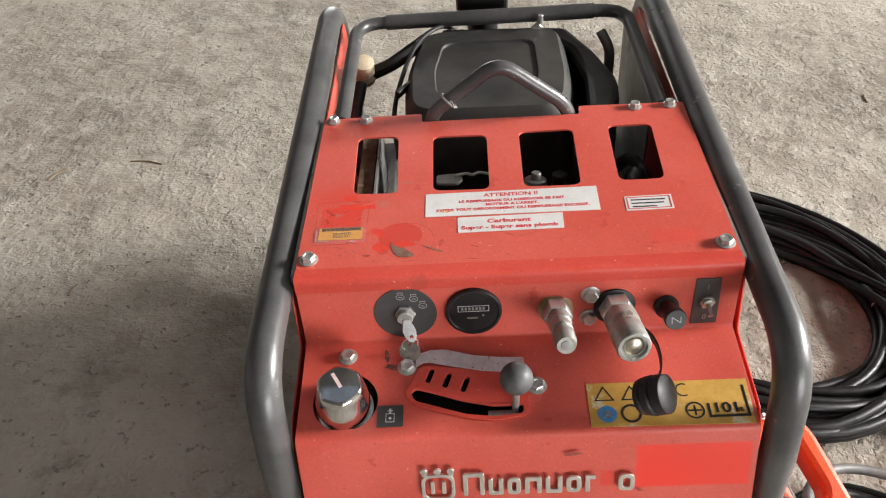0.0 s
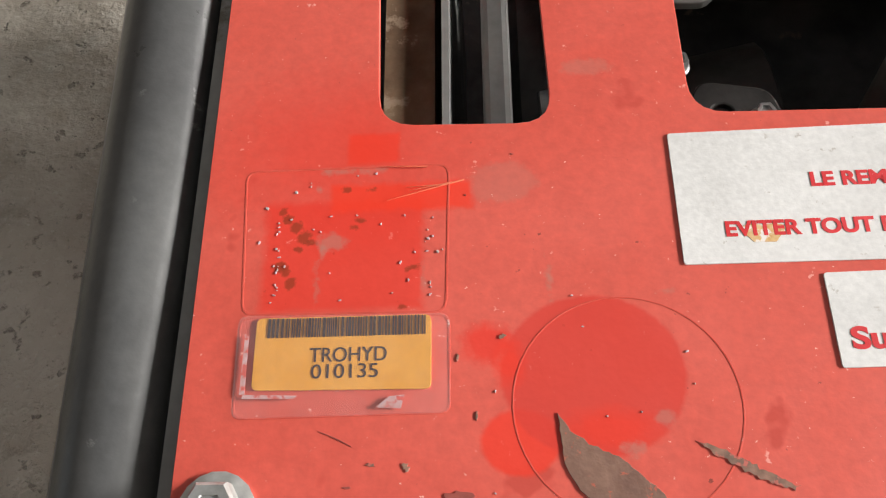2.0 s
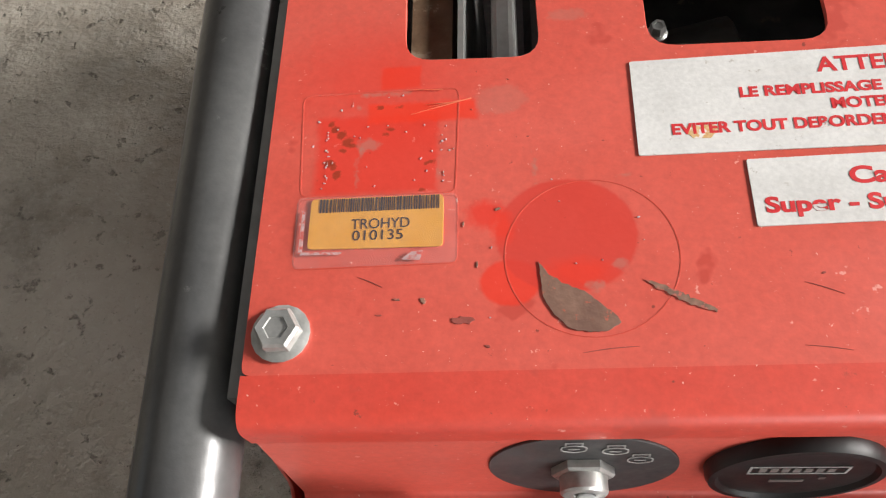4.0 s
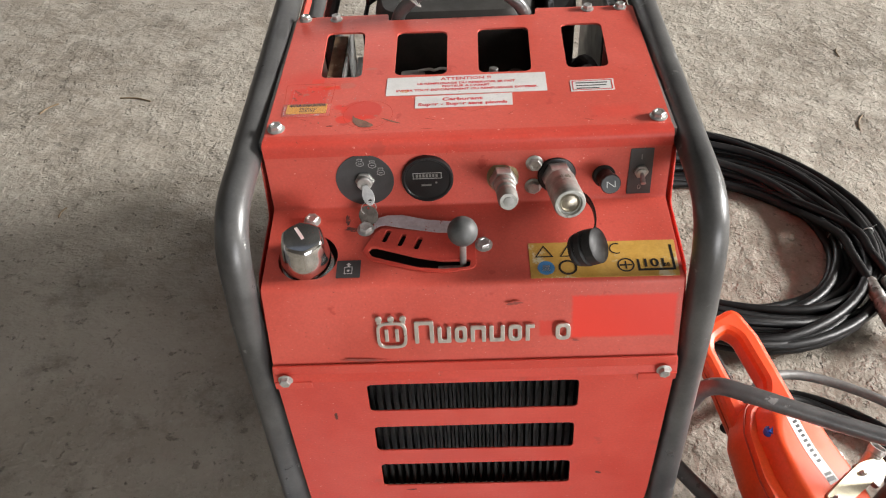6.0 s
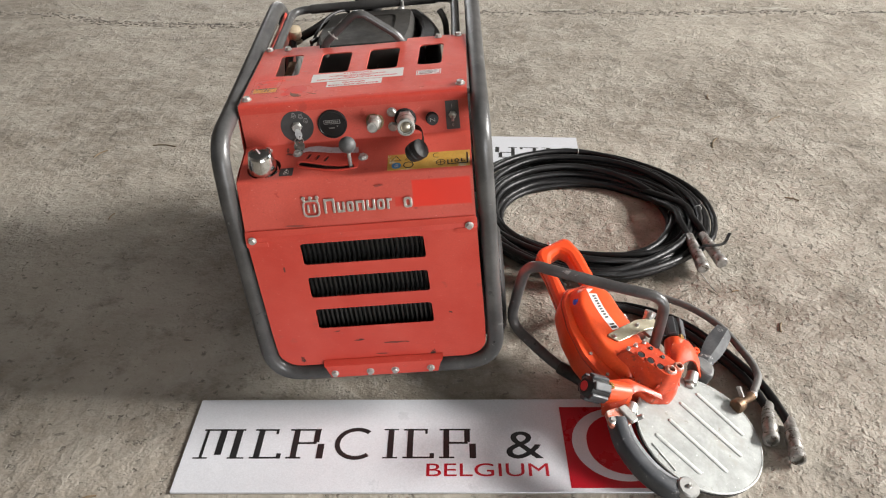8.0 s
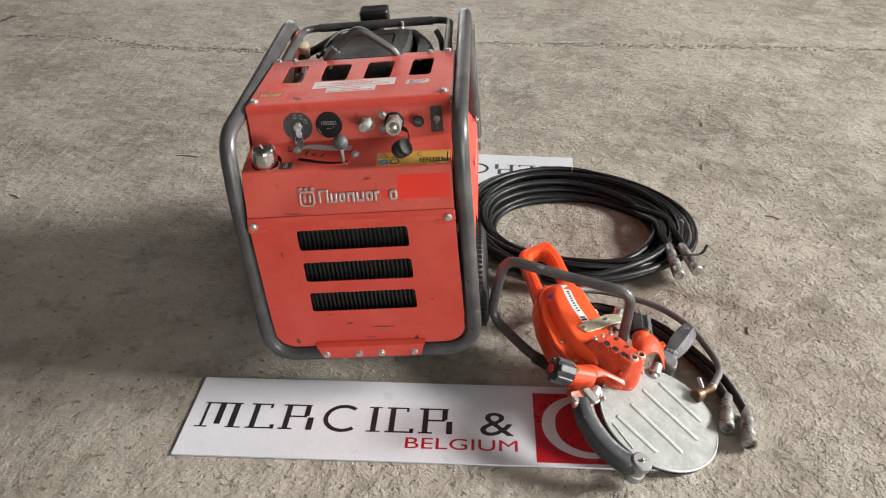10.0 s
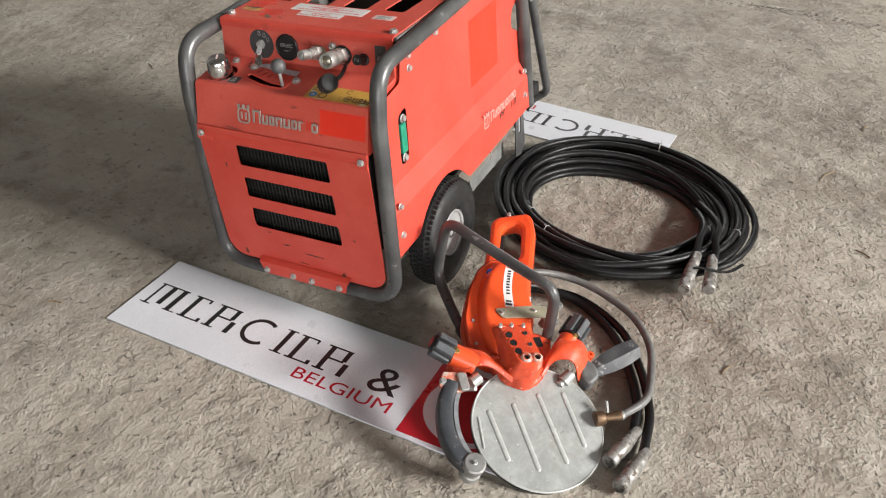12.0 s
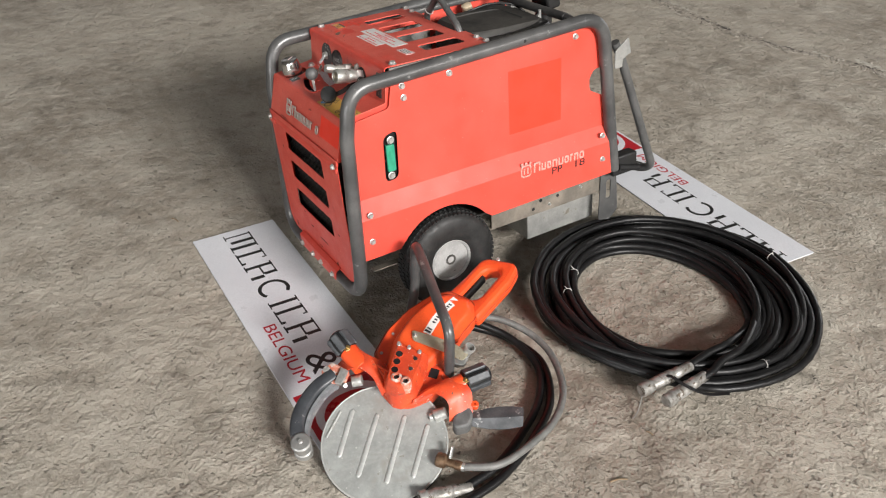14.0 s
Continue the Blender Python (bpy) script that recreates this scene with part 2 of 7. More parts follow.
# remains of stickers, chips and rubbed places on the top cover
RED_COVER = surf("faded_red_cover_paint", *RED_ARGS, [
    ("XY", "round", -0.2150, 0.3420, 0.0560, 0.0400, 0.030, 0.012, VIVID, 0.45),
    ("XY", "square", -0.2108, 0.3055, 0.0268, 0.0203, 0.003, 0.002, VIVID, 0.62), ("XY", "square", -0.2020, 0.3435, 0.0093, 0.0065, 0.0016, 0.001, (0.72, 0.035, 0.014), 0.75),
    ("XY", "square", -0.1925, 0.3253, 0.0240, 0.0060, 0.0022, 0.002, (0.74, 0.038, 0.014), 0.8), ("XY", "round", -0.1660, 0.2750, 0.0095, 0.0080, 0.004, 0.004, VIVID, 0.7), ("XY", "round", -0.1575, 0.2460, 0.0120, 0.0100, 0.0014, 0.001, (0.72, 0.035, 0.014), 0.8),
    ("XY", "round", -0.1358, 0.2650, 0.0272, 0.0247, 0.0012, 0.0010, (0.58, 0.040, 0.026), 0.78), ("XY", "round", -0.1320, 0.2490, 0.0170, 0.0080, 0.005, 0.003, (0.72, 0.035, 0.014), 0.65), ("XY", "round", -0.1600, 0.2690, 0.0060, 0.0090, 0.004, 0.003, (0.74, 0.035, 0.014), 0.7), ("XY", "square", 0.1920, 0.2420, 0.0360, 0.0200, 0.012, 0.010, VIVID, 0.25),
    *[("XY", "round", *c, 0.0008, 0.0030, (0.27, 0.035, 0.012), 0.85) for c in chips], *[("XY", "round", *c[:4], 0.0016, 0.0034, GREYED, c[4]) for c in rubs]])
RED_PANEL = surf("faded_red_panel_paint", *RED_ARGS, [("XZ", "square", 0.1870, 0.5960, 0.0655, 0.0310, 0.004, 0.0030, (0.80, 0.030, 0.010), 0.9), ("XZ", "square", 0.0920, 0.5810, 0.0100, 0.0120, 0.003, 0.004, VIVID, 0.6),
    # slightly darker strip along the apron's lower edge
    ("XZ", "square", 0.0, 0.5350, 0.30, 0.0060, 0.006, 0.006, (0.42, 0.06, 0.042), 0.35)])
RED_SIDE = surf("side_red_paint", (0.60, 0.054, 0.032), (0.64, 0.068, 0.044), 4, 0.52, 0, 0.03, 300, (0.45, 0.06, 0.04), 0.70, 30, 0.55,
                [((0.72, 0.24, 0.19), 150, 0.70), ((0.32, 0.06, 0.04), 200, 0.70)], 0.5,
                [("YZ", "square", 0.6800, 0.5660, 0.0980, 0.0995, 0.0015, 0.0006, (0.84, 0.030, 0.008), 0.9)])
ORANGE = surf("orange_saw_paint", (0.70, 0.070, 0.016), (0.76, 0.092, 0.020), 9, 0.36, 0, 0.03, 200, (0.35, 0.08, 0.03), 0.66, 45, 0.6)
TUBE = surf("worn_grey_tube_paint", (0.060, 0.060, 0.060), (0.105, 0.105, 0.103), 9, 0.34, 0.2, 0.06, 260, (0.20, 0.20, 0.195), 0.64, 35, 0.4)
GRIP = surf("dark_grey_grip", (0.035, 0.034, 0.033), (0.06, 0.058, 0.055), 14, 0.6, 0, 0.08, 300)
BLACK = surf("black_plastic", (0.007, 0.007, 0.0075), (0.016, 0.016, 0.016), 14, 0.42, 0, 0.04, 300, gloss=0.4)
DUSTY = surf("dusty_black_plastic", (0.022, 0.021, 0.019), (0.05, 0.047, 0.042), 9, 0.55, 0, 0.06, 220, (0.16, 0.15, 0.13), 0.68, 30, 0.8)
ENGINE = surf("oily_dark_metal", (0.025, 0.024, 0.022), (0.07, 0.065, 0.06), 22, 0.5, 0.4, 0.1, 120, (0.12, 0.10, 0.08), 0.64, 40, 0.7)
STEEL = surf("zinc_plated_steel", (0.42, 0.42, 0.40), (0.58, 0.58, 0.555), 60, 0.38, 0.65, 0.03, 400, (0.36, 0.33, 0.29), 0.66, 120, 0.6)
CHROME = surf("worn_chrome", (0.56, 0.56, 0.555), (0.72, 0.72, 0.71), 30, 0.13, 1.0, 0.012, 60, (0.50, 0.47, 0.44), 0.68, 60, 0.3)
DULL = surf("dull_grey_sheet_metal", (0.26, 0.26, 0.25), (0.36, 0.36, 0.34), 14, 0.5, 0.55, 0.06, 150, (0.18, 0.16, 0.13), 0.62, 20, 0.7)
DISC = surf("scratched_aluminium_plate", (0.29, 0.303, 0.29), (0.385, 0.40, 0.385), 14, 0.62, 0.3, 0.05, 120, (0.28, 0.275, 0.25), 0.54, 10, 0.6, [((0.24, 0.23, 0.205), 50, 0.66), ((0.56, 0.56, 0.53), 110, 0.68)], edge=0.12)
GRIMY = surf("grimy_plated_steel", (0.20, 0.19, 0.17), (0.40, 0.39, 0.37), 45, 0.42, 0.5, 0.05, 300, (0.10, 0.08, 0.06), 0.56, 60, 0.7)
BRASS = surf("brass", (0.40, 0.26, 0.09), (0.50, 0.34, 0.13), 60, 0.35, 0.9, 0.05, 200)
RUBBER = surf("black_rubber", (0.010, 0.010, 0.010), (0.022, 0.0215, 0.021), 25, 0.55, 0, 0.1, 200, (0.06, 0.057, 0.053), 0.66, 50, 0.8, None, 0.4)
HOSE = surf("black_hydraulic_hose", (0.004, 0.004, 0.0044), (0.008, 0.008, 0.0084), 30, 0.42, 0, 0.08, 260, (0.055, 0.052, 0.048), 0.67, 60, 0.7, None, 0.3)
HOSE_GREY = surf("grey_water_hose", (0.10, 0.10, 0.095), (0.15, 0.148, 0.14), 30, 0.5, 0, 0.06, 260)
RIM = surf("silver_painted_rim", (0.27, 0.27, 0.265), (0.35, 0.35, 0.34), 30, 0.45, 0.05, 0.04, 260, (0.2, 0.19, 0.17), 0.66, 40, 0.7)
DARKGREY = surf("dark_grey_label", (0.045, 0.045, 0.045), (0.06, 0.06, 0.06), 30, 0.5, 0, 0.03, 400)
BALL = surf("grey_black_knob", (0.060, 0.062, 0.062), (0.095, 0.096, 0.095), 40, 0.5, 0, 0.03, 300, (0.15, 0.15, 0.145), 0.60, 30, 0.6)
WHITE = surf("dirty_white_sticker", (0.66, 0.65, 0.63), (0.74, 0.73, 0.71), 40, 0.5, 0, 0.05, 500, (0.45, 0.42, 0.38), 0.64, 180, 0.6)
SIGN = surf("white_sign_board", (0.625, 0.64, 0.675), (0.675, 0.69, 0.725), 3, 0.32, 0, 0.01, 300, (0.55, 0.53, 0.50), 0.70, 12, 0.5)
SIGN_RED = surf("dark_red_print", (0.42, 0.010, 0.02), (0.46, 0.014, 0.025), 4, 0.3, 0, 0.01, 300)
INK = surf("black_print", (0.012, 0.012, 0.013), (0.02, 0.02, 0.02), 10, 0.35, 0, 0.01, 300)
INK_RED = surf("red_print", (0.62, 0.03, 0.035), (0.68, 0.04, 0.045), 40, 0.45, 0, 0.01, 300)
YELLOW = surf("worn_yellow_label", (0.55, 0.31, 0.055), (0.64, 0.38, 0.085), 30, 0.45, 0, 0.03, 300, (0.60, 0.52, 0.34), 0.58, 25, 0.5)
AMBER = surf("orange_tag", (0.72, 0.32, 0.03), (0.78, 0.37, 0.05), 40, 0.4, 0, 0.02, 400, (0.45, 0.22, 0.05), 0.66, 90, 0.6)
BLUE = surf("blue_plastic", (0.02, 0.07, 0.42), (0.03, 0.10, 0.5), 30, 0.4, 0, 0.03, 300)
LABEL_BLUE = surf("pale_blue_label", (0.05, 0.22, 0.50), (0.08, 0.28, 0.55), 30, 0.4, 0, 0.02, 300)
GREEN = surf("green_sight_glass", (0.02, 0.22, 0.13), (0.03, 0.30, 0.18), 30, 0.15, 0, 0.01, 200, coat=0.5)
BEIGE = surf("beige_plastic", (0.50, 0.40, 0.27), (0.60, 0.50, 0.36), 40, 0.45, 0, 0.03, 200, (0.25, 0.19, 0.12), 0.66, 60, 0.6)
RUST = surf("rusty_brown_steel", (0.13, 0.075, 0.04), (0.22, 0.14, 0.08), 40, 0.8, 0.1, 0.15, 150, (0.30, 0.22, 0.15), 0.6, 50)
BARE = surf("scraped_brown_primer", (0.17, 0.085, 0.06), (0.24, 0.13, 0.09), 90, 0.75, 0, 0.1, 300, (0.42, 0.10, 0.06), 0.60, 200)
BLACK_SCUFF = surf("black_scuff", (0.045, 0.022, 0.018), (0.16, 0.045, 0.035), 90, 0.7, 0, 0.08, 300, (0.50, 0.06, 0.04), 0.58, 110)
SCUFF = surf("dark_scuff", (0.26, 0.060, 0.045), (0.36, 0.075, 0.055), 120, 0.7, 0, 0.08, 400)
GREASE = surf("pale_wear_mark", (0.42, 0.33, 0.36), (0.52, 0.42, 0.44), 60, 0.5, 0, 0.03, 300, (0.30, 0.24, 0.24), 0.62, 90, 0.6)
SILVER = surf("silver_lettering", (0.55, 0.52, 0.47), (0.66, 0.63, 0.58), 60, 0.35, 0.7, 0.03, 300, (0.35, 0.28, 0.22), 0.64, 90, 0.6)
FILM = surf("clear_tape_edge", (0.60, 0.085, 0.058), (0.65, 0.11, 0.078), 60, 0.18, 0, 0.04, 300, (0.60, 0.40, 0.36), 0.66, 70, 0.3)
TIE = surf("pale_cable_tie", (0.36, 0.36, 0.34), (0.46, 0.46, 0.44), 60, 0.4, 0, 0.02, 300)
CREAM = surf("cream_zinc_strap", (0.50, 0.46, 0.33), (0.60, 0.56, 0.42), 40, 0.35, 0.6, 0.04, 300, (0.34, 0.28, 0.18), 0.64, 80, 0.5)
STRAW = surf("dry_straw", (0.16, 0.11, 0.06), (0.26, 0.19, 0.12), 40, 0.9, 0, 0.05, 300)
AMBER_LINE = surf("pale_orange_scratch", (0.75, 0.16, 0.08), (0.80, 0.22, 0.12), 60, 0.5)
PALE_BAND = surf("pale_worn_band", (0.52, 0.44, 0.46), (0.62, 0.56, 0.58), 90, 0.42, 0, 0.04, 300, (0.34, 0.10, 0.08), 0.60, 120, 0.6)
SILVER_WORN = surf("worn_silver_print", (0.52, 0.28, 0.24), (0.60, 0.38, 0.34), 60, 0.4, 0.1, 0.02, 300, (0.66, 0.11, 0.07), 0.53, 90, 0.5)
RAIL = surf("dusty_brown_rail", (0.13, 0.115, 0.095), (0.22, 0.19, 0.155), 14, 0.7, 0.2, 0.08, 150, (0.09, 0.07, 0.05), 0.62, 20, 0.8)
# unseen walls and roof, kept dark so that little light bounces back
WALL = surf("unseen_hall_wall", (0.11, 0.10, 0.09), (0.15, 0.135, 0.12), 1.5, 0.9, 0, 0.1, 40)
ROOF = surf("unseen_grey_roof", (0.10, 0.10, 0.097), (0.13, 0.13, 0.127), 1.5, 0.8, 0, 0.1, 40)


def concrete():
    """Worn, dusty concrete with hollows, stains and grit."""
    mat = bpy.data.materials.new("worn_concrete")
    mat.use_nodes = True
    nt = mat.node_tree
    N, L = nt.nodes, nt.links.new
    bs = N["Principled BSDF"]
    tc = N.new("ShaderNodeTexCoord")

    def cloud(sc, detail=8.0, rough=0.6, lo=0.35, hi=0.65, ca=0.0, cb=1.0):
        n, r = N.new("ShaderNodeTexNoise"), N.new("ShaderNodeMapRange")
        n.inputs["Scale"].default_value, n.inputs["Detail"].default_value, n.inputs["Roughness"].default_value = sc, detail, rough
        L(tc.outputs["Object"], n.inputs["Vector"])
        for key, value in (("From Min", lo), ("From Max", hi), ("To Min", ca), ("To Max", cb)):
            r.inputs[key].default_value = value
        L(n.outputs["Fac"], r.inputs["Value"])
        return r.outputs[0]

    def mix(fac, c1, c2, kind="MIX"):
        x = N.new("ShaderNodeMix")
        x.data_type, x.blend_type = "RGBA", kind
        for sock, c in ((x.inputs[0], fac), (x.inputs[6], c1), (x.inputs[7], c2)):
            if isinstance(c, float):
                sock.default_value = c
            elif isinstance(c, tuple):
                sock.default_value = (*c, 1)
            else:
                L(c, sock)
        return x.outputs[2]

    worn = cloud(2.2, 5, 0.6, 0.42, 0.60)
    hollows = cloud(19, 5, 0.60, 0.50, 0.58)
    lumps = cloud(48, 4, 0.62, 0.50, 0.72)
    pits = cloud(36, 4, 0.62, 0.61, 0.67)
    col = mix(cloud(0.8, 6, 0.62, 0.40, 0.58), (0.207, 0.179, 0.143), (0.344, 0.310, 0.257))
    col = mix(cloud(3.4, 8, 0.66, 0.48, 0.62, 0.0, 0.7), col, (0.398, 0.367, 0.312))
    col = mix(cloud(9, 8, 0.66, 0.47, 0.66, 0.0, 0.6), col, (0.390, 0.359, 0.305))
    col = mix(cloud(5, 10, 0.72, 0.54, 0.64, 0.0, 0.6), col, (0.141, 0.124, 0.100))
    col = mix(cloud(19, 5, 0.60, 0.50, 0.58, 0.0, 0.24), col, (0.432, 0.398, 0.344))
    col = mix(cloud(36, 4, 0.62, 0.61, 0.67, 0.0, 0.55), col, (0.100, 0.086, 0.071))
    col = mix(cloud(120, 4, 0.6, 0.60, 0.68, 0.0, 0.45), col, (0.448, 0.423, 0.378))
    col = mix(cloud(90, 6, 0.7, 0.60, 0.68, 0.0, 0.35), col, (0.075, 0.062, 0.050))
    L(col, bs.inputs["Base Color"])
    L(cloud(6, 6, 0.6, 0.3, 0.7, 0.62, 0.9), bs.inputs["Roughness"])
    bs.inputs["Specular IOR Level"].default_value = 0.35

    def total(a, b, share_a, share_b):
        out = N.new("ShaderNodeMath")
        out.operation = "ADD"
        for sock, value, share in ((0, a, share_a), (1, b, share_b)):
            m = N.new("ShaderNodeMath")
            m.operation = "MULTIPLY"
            L(value, m.inputs[0])
            m.inputs[1].default_value = share
            L(m.outputs[0], out.inputs[sock])
        return out.outputs[0]

    # plates and hollows, rounded lumps, small pits, broad swells; rougher where the skin has worn off
    place, east = N.new("ShaderNodeSeparateXYZ"), N.new("ShaderNodeMapRange")
    L(tc.outputs["Object"], place.inputs[0])
    L(place.outputs[0], east.inputs["Value"])
    for key, value in (("From Min", -0.8), ("From Max", 1.0), ("To Min", 0.10), ("To Max", 0.55)):
        east.inputs[key].default_value = value
    rough = N.new("ShaderNodeMath")
    rough.operation = "MULTIPLY_ADD"
    L(worn, rough.inputs[0])
    rough.inputs[1].default_value = 0.6
    L(east.outputs[0], rough.inputs[2])
    chips = N.new("ShaderNodeMath")
    chips.operation = "MULTIPLY"
    L(total(hollows, lumps, 0.40, 0.48), chips.inputs[0])
    L(rough.outputs[0], chips.inputs[1])
    height = total(chips.outputs[0], total(pits, cloud(7, 4, 0.6, 0.3, 0.7), -0.7, 1.3), 1.0, 1.0)
    height = total(height, cloud(150, 4, 0.65, 0.3, 0.7), 1.0, 0.14)
    bp = N.new("ShaderNodeBump")
    bp.inputs["Strength"].default_value, bp.inputs["Distance"].default_value = 1.0, 0.0065
    L(height, bp.inputs["Height"])
    L(bp.outputs[0], bs.inputs["Normal"])
    return mat


CONCRETE = concrete()


# ---- hall ----
X0, X1, Y0, Y1, TOP = -11.0, 18.0, -7.0, 17.0, 14.5
tagged(thing("floor", Geo().box(X0 - 0.3, X1 + 0.3, Y0 - 0.3, Y1 + 0.3, -0.2, 0.0), CONCRETE, "worn dusty grey-brown concrete hall floor", "floor"), kind="structure")


# walls and roof are added out of view, with openings at the lamps
def wall(name, geo):
    return tagged(thing(name, geo, WALL, "plain unseen hall wall", "wall"), kind="structure")


def slab_with_holes(holes):
    """Roof strips that leave rectangular openings free."""
    xs = sorted({X0 - 0.3, X1 + 0.3, *(h[0] for h in holes), *(h[1] for h in holes)})
    ys = sorted({Y0 - 0.3, Y1 + 0.3, *(h[2] for h in holes), *(h[3] for h in holes)})
    g = Geo()
    for xa, xb in zip(xs, xs[1:]):
        for ya, yb in zip(ys, ys[1:]):
            if not any(h[0] <= xa and xb <= h[1] and h[2] <= ya and yb <= h[3] for h in holes):
                g.box(xa, xb, ya, yb, TOP, TOP + 0.2)
    return g


wall("wall_north", Geo().box(X0 - 0.3, -5.6, Y1, Y1 + 0.3, 0, TOP).box(0.6, X1 + 0.3, Y1, Y1 + 0.3, 0, TOP).box(-5.6, 0.6, Y1, Y1 + 0.3, 4.9, TOP))
wall("wall_west", Geo().box(X0 - 0.3, X0, Y0, -2.6, 0, TOP).box(X0 - 0.3, X0, 1.6, Y1, 0, TOP).box(X0 - 0.3, X0, -2.6, 1.6, 4.1, TOP))
wall("wall_east", Geo().box(X1, X1 + 0.3, Y0, -1.7, 0, TOP).box(X1, X1 + 0.3, -1.7, 4.5, 9.5, TOP).box(X1, X1 + 0.3, -1.7, 4.5, 0, 6.5).box(X1, X1 + 0.3, 4.5, 11.4, 0, TOP).box(X1, X1 + 0.3, 11.4, 13.0, 9.5, TOP).box(X1, X1 + 0.3, 11.4, 13.0, 0, 6.5).box(X1, X1 + 0.3, 13.0, Y1, 0, TOP))
wall("wall_south", Geo().box(X0 - 0.3, 2.3, Y0 - 0.3, Y0, 0, TOP).box(6.9, X1 + 0.3, Y0 - 0.3, Y0, 0, TOP).box(2.3, 6.9, Y0 - 0.3, Y0, 2.7, TOP))
tagged(thing("ceiling", slab_with_holes([(-6.6, 2.6, 0.9, 5.1)]), ROOF, "unseen grey roof with an opening", "ceiling"), kind="structure")

# ---- hydraulic power pack: x right, y back, z up in its own, slightly leaning frame ----
PACK = root("hydraulic_power_pack", "faded red hydraulic power pack in grey tube frame on two wheels", "power pack", pose(0.0512, -0.0084, 0.0088, 1.79, -4.5, 0.11))


def sheet(profile, x0, x1, thick=0.0025):
    """Folded sheet metal: a profile of (y, z) points carried from x0 to x1, its outside on the left of the line."""
    p = [Vector((y, z)) for y, z in profile]
    inner = []
    for i in range(len(p)):
        d = (p[min(i + 1, len(p) - 1)] - p[max(i - 1, 0)]).normalized()
        inner.append(p[i] + Vector((-d.y, d.x)) * thick)
    loop = p + inner[::-1]
    return Geo().ring([[(x, q.x, q.y) for q in loop] for x in (x0, x0 + 0.0006, x1 - 0.0006, x1)])


def fold(pts, r, n=5):
    return [(q.x, q.y) for q in bend([(y, z, 0) for y, z in pts], r, n)]


# hexagon flange bolt, built once
def bolt_mesh(r=0.0085, material=STEEL):
    g = Geo().turn([(r * 1.25, 0), (r * 1.3, 0.0012), (r * 1.05, 0.0022), (r * 0.9, 0.0024)], seg=18)
    hexa = [(math.cos(math.pi * i / 3), math.sin(math.pi * i / 3)) for i in range(6)]
    g.ring([[(r * k * a, r * k * b, z) for a, b in hexa] for k, z in ((1, 0.002), (1, 0.0068), (0.88, 0.008), (0.55, 0.0078), (0.5, 0.0072))])
    return g.mesh("bolt", material, 25)


BOLT, BOLT_BIG, SCREW = bolt_mesh(0.0075), bolt_mesh(0.0088), bolt_mesh(0.0045)


def bolts(parent, mesh, places, normal, name="bolt"):
    z = Vector(normal).normalized()
    for i, p in enumerate(places):
        m = Matrix.Translation(p) @ z.to_track_quat("Z", "Y").to_matrix().to_4x4() @ Matrix.Rotation(0.7 * i, 4, "Z")
        shared(name, mesh, parent, m)


# -- tube frame --
def side_loop(s):
    x = 0.2825 * s
    return [(0.10 * s, 0.034, 0.101), (x, 0.034, 0.101), (x, 0.050, 0.60), (x, 0.072, 0.735), (x, 0.21, 0.739), (x, 0.920, 0.768), (x, 0.975, 0.60), (x, 0.988, 0.24)]


def side_tube(s):
    a = side_loop(s)
    left = bend(a[:2] + a[2:3], 0.085, 8)
    up = bend([a[2], a[3], a[4]], 0.12, 8)
    back = bend([a[4], a[5], a[7]], 0.085, 8)
    return left[:-1] + up[:-1] + back


for s in (-1, 1):
    part("side_tube", Geo().tube(side_tube(s), 0.0203, 20), TUBE, PACK, "bent grey steel tube, paint worn")
part("front_tube", Geo().tube([(-0.102, 0.034, 0.101), (0.102, 0.034, 0.101)], 0.0200, 18), TUBE, PACK)
part("rear_tube", Geo().tube([(-0.262, 1.0, 0.28), (0.262, 1.0, 0.28)], 0.013, 16), TUBE, PACK)
plug = Geo()
for y, x in ((0.62, 0.2973), ):
    plug.cyl((x - 0.003, y, 0.7555), (x + 0.006, y, 0.7555), 0.005)
part("hole_plug", plug, BLACK, PACK)

# -- top cover with four windows --
TOPZ = 0.762
windows = [[(-0.2035, 0.484), (-0.1465, 0.482), (-0.1425, 0.3505), (-0.2005, 0.3525)], [(-0.098, 0.478), (-0.023, 0.475), (-0.024, 0.350), (-0.097, 0.352)],
           [(0.022, 0.479), (0.097, 0.479), (0.093, 0.350), (0.020, 0.351)], [(0.146, 0.483), (0.206, 0.482), (0.200, 0.355), (0.142, 0.355)]]
outline = [(-0.257, 0.212), (0.257, 0.212), (0.262, 0.535), (0.113, 0.538), (0.111, 0.517), (-0.114, 0.517), (-0.115, 0.538), (-0.257, 0.536)]
cover = Geo().take(slab(corners(outline, 0.004, 3), [corners(w, 0.012) for w in windows], 0.003, 0.0002), Matrix.Translation((0, 0, TOPZ)))
COVER = part("top_cover", cover, RED_COVER, PACK, "faded red sheet cover with four openings")
lip = sheet(fold([(0.2122, TOPZ), (0.192, TOPZ), (0.192, 0.742)], 0.012), -0.257, 0.257, 0.003)
part("cover_lip", lip, RED, COVER)
for x in (-0.2585, 0.2585):
    part("cover_strip", Geo().box(x - 0.004, x + 0.004, 0.205, 0.535, TOPZ - 0.016, TOPZ - 0.004), DULL, PACK)
bolts(PACK, BOLT_BIG, [(-0.243, 0.228, TOPZ), (0.243, 0.226, TOPZ)], (0, 0, 1))
bolts(PACK, BOLT, [(-0.243, 0.529, TOPZ), (-0.195, 0.526, TOPZ), (0.192, 0.527, TOPZ), (0.242, 0.528, TOPZ)], (0, 0, 1))


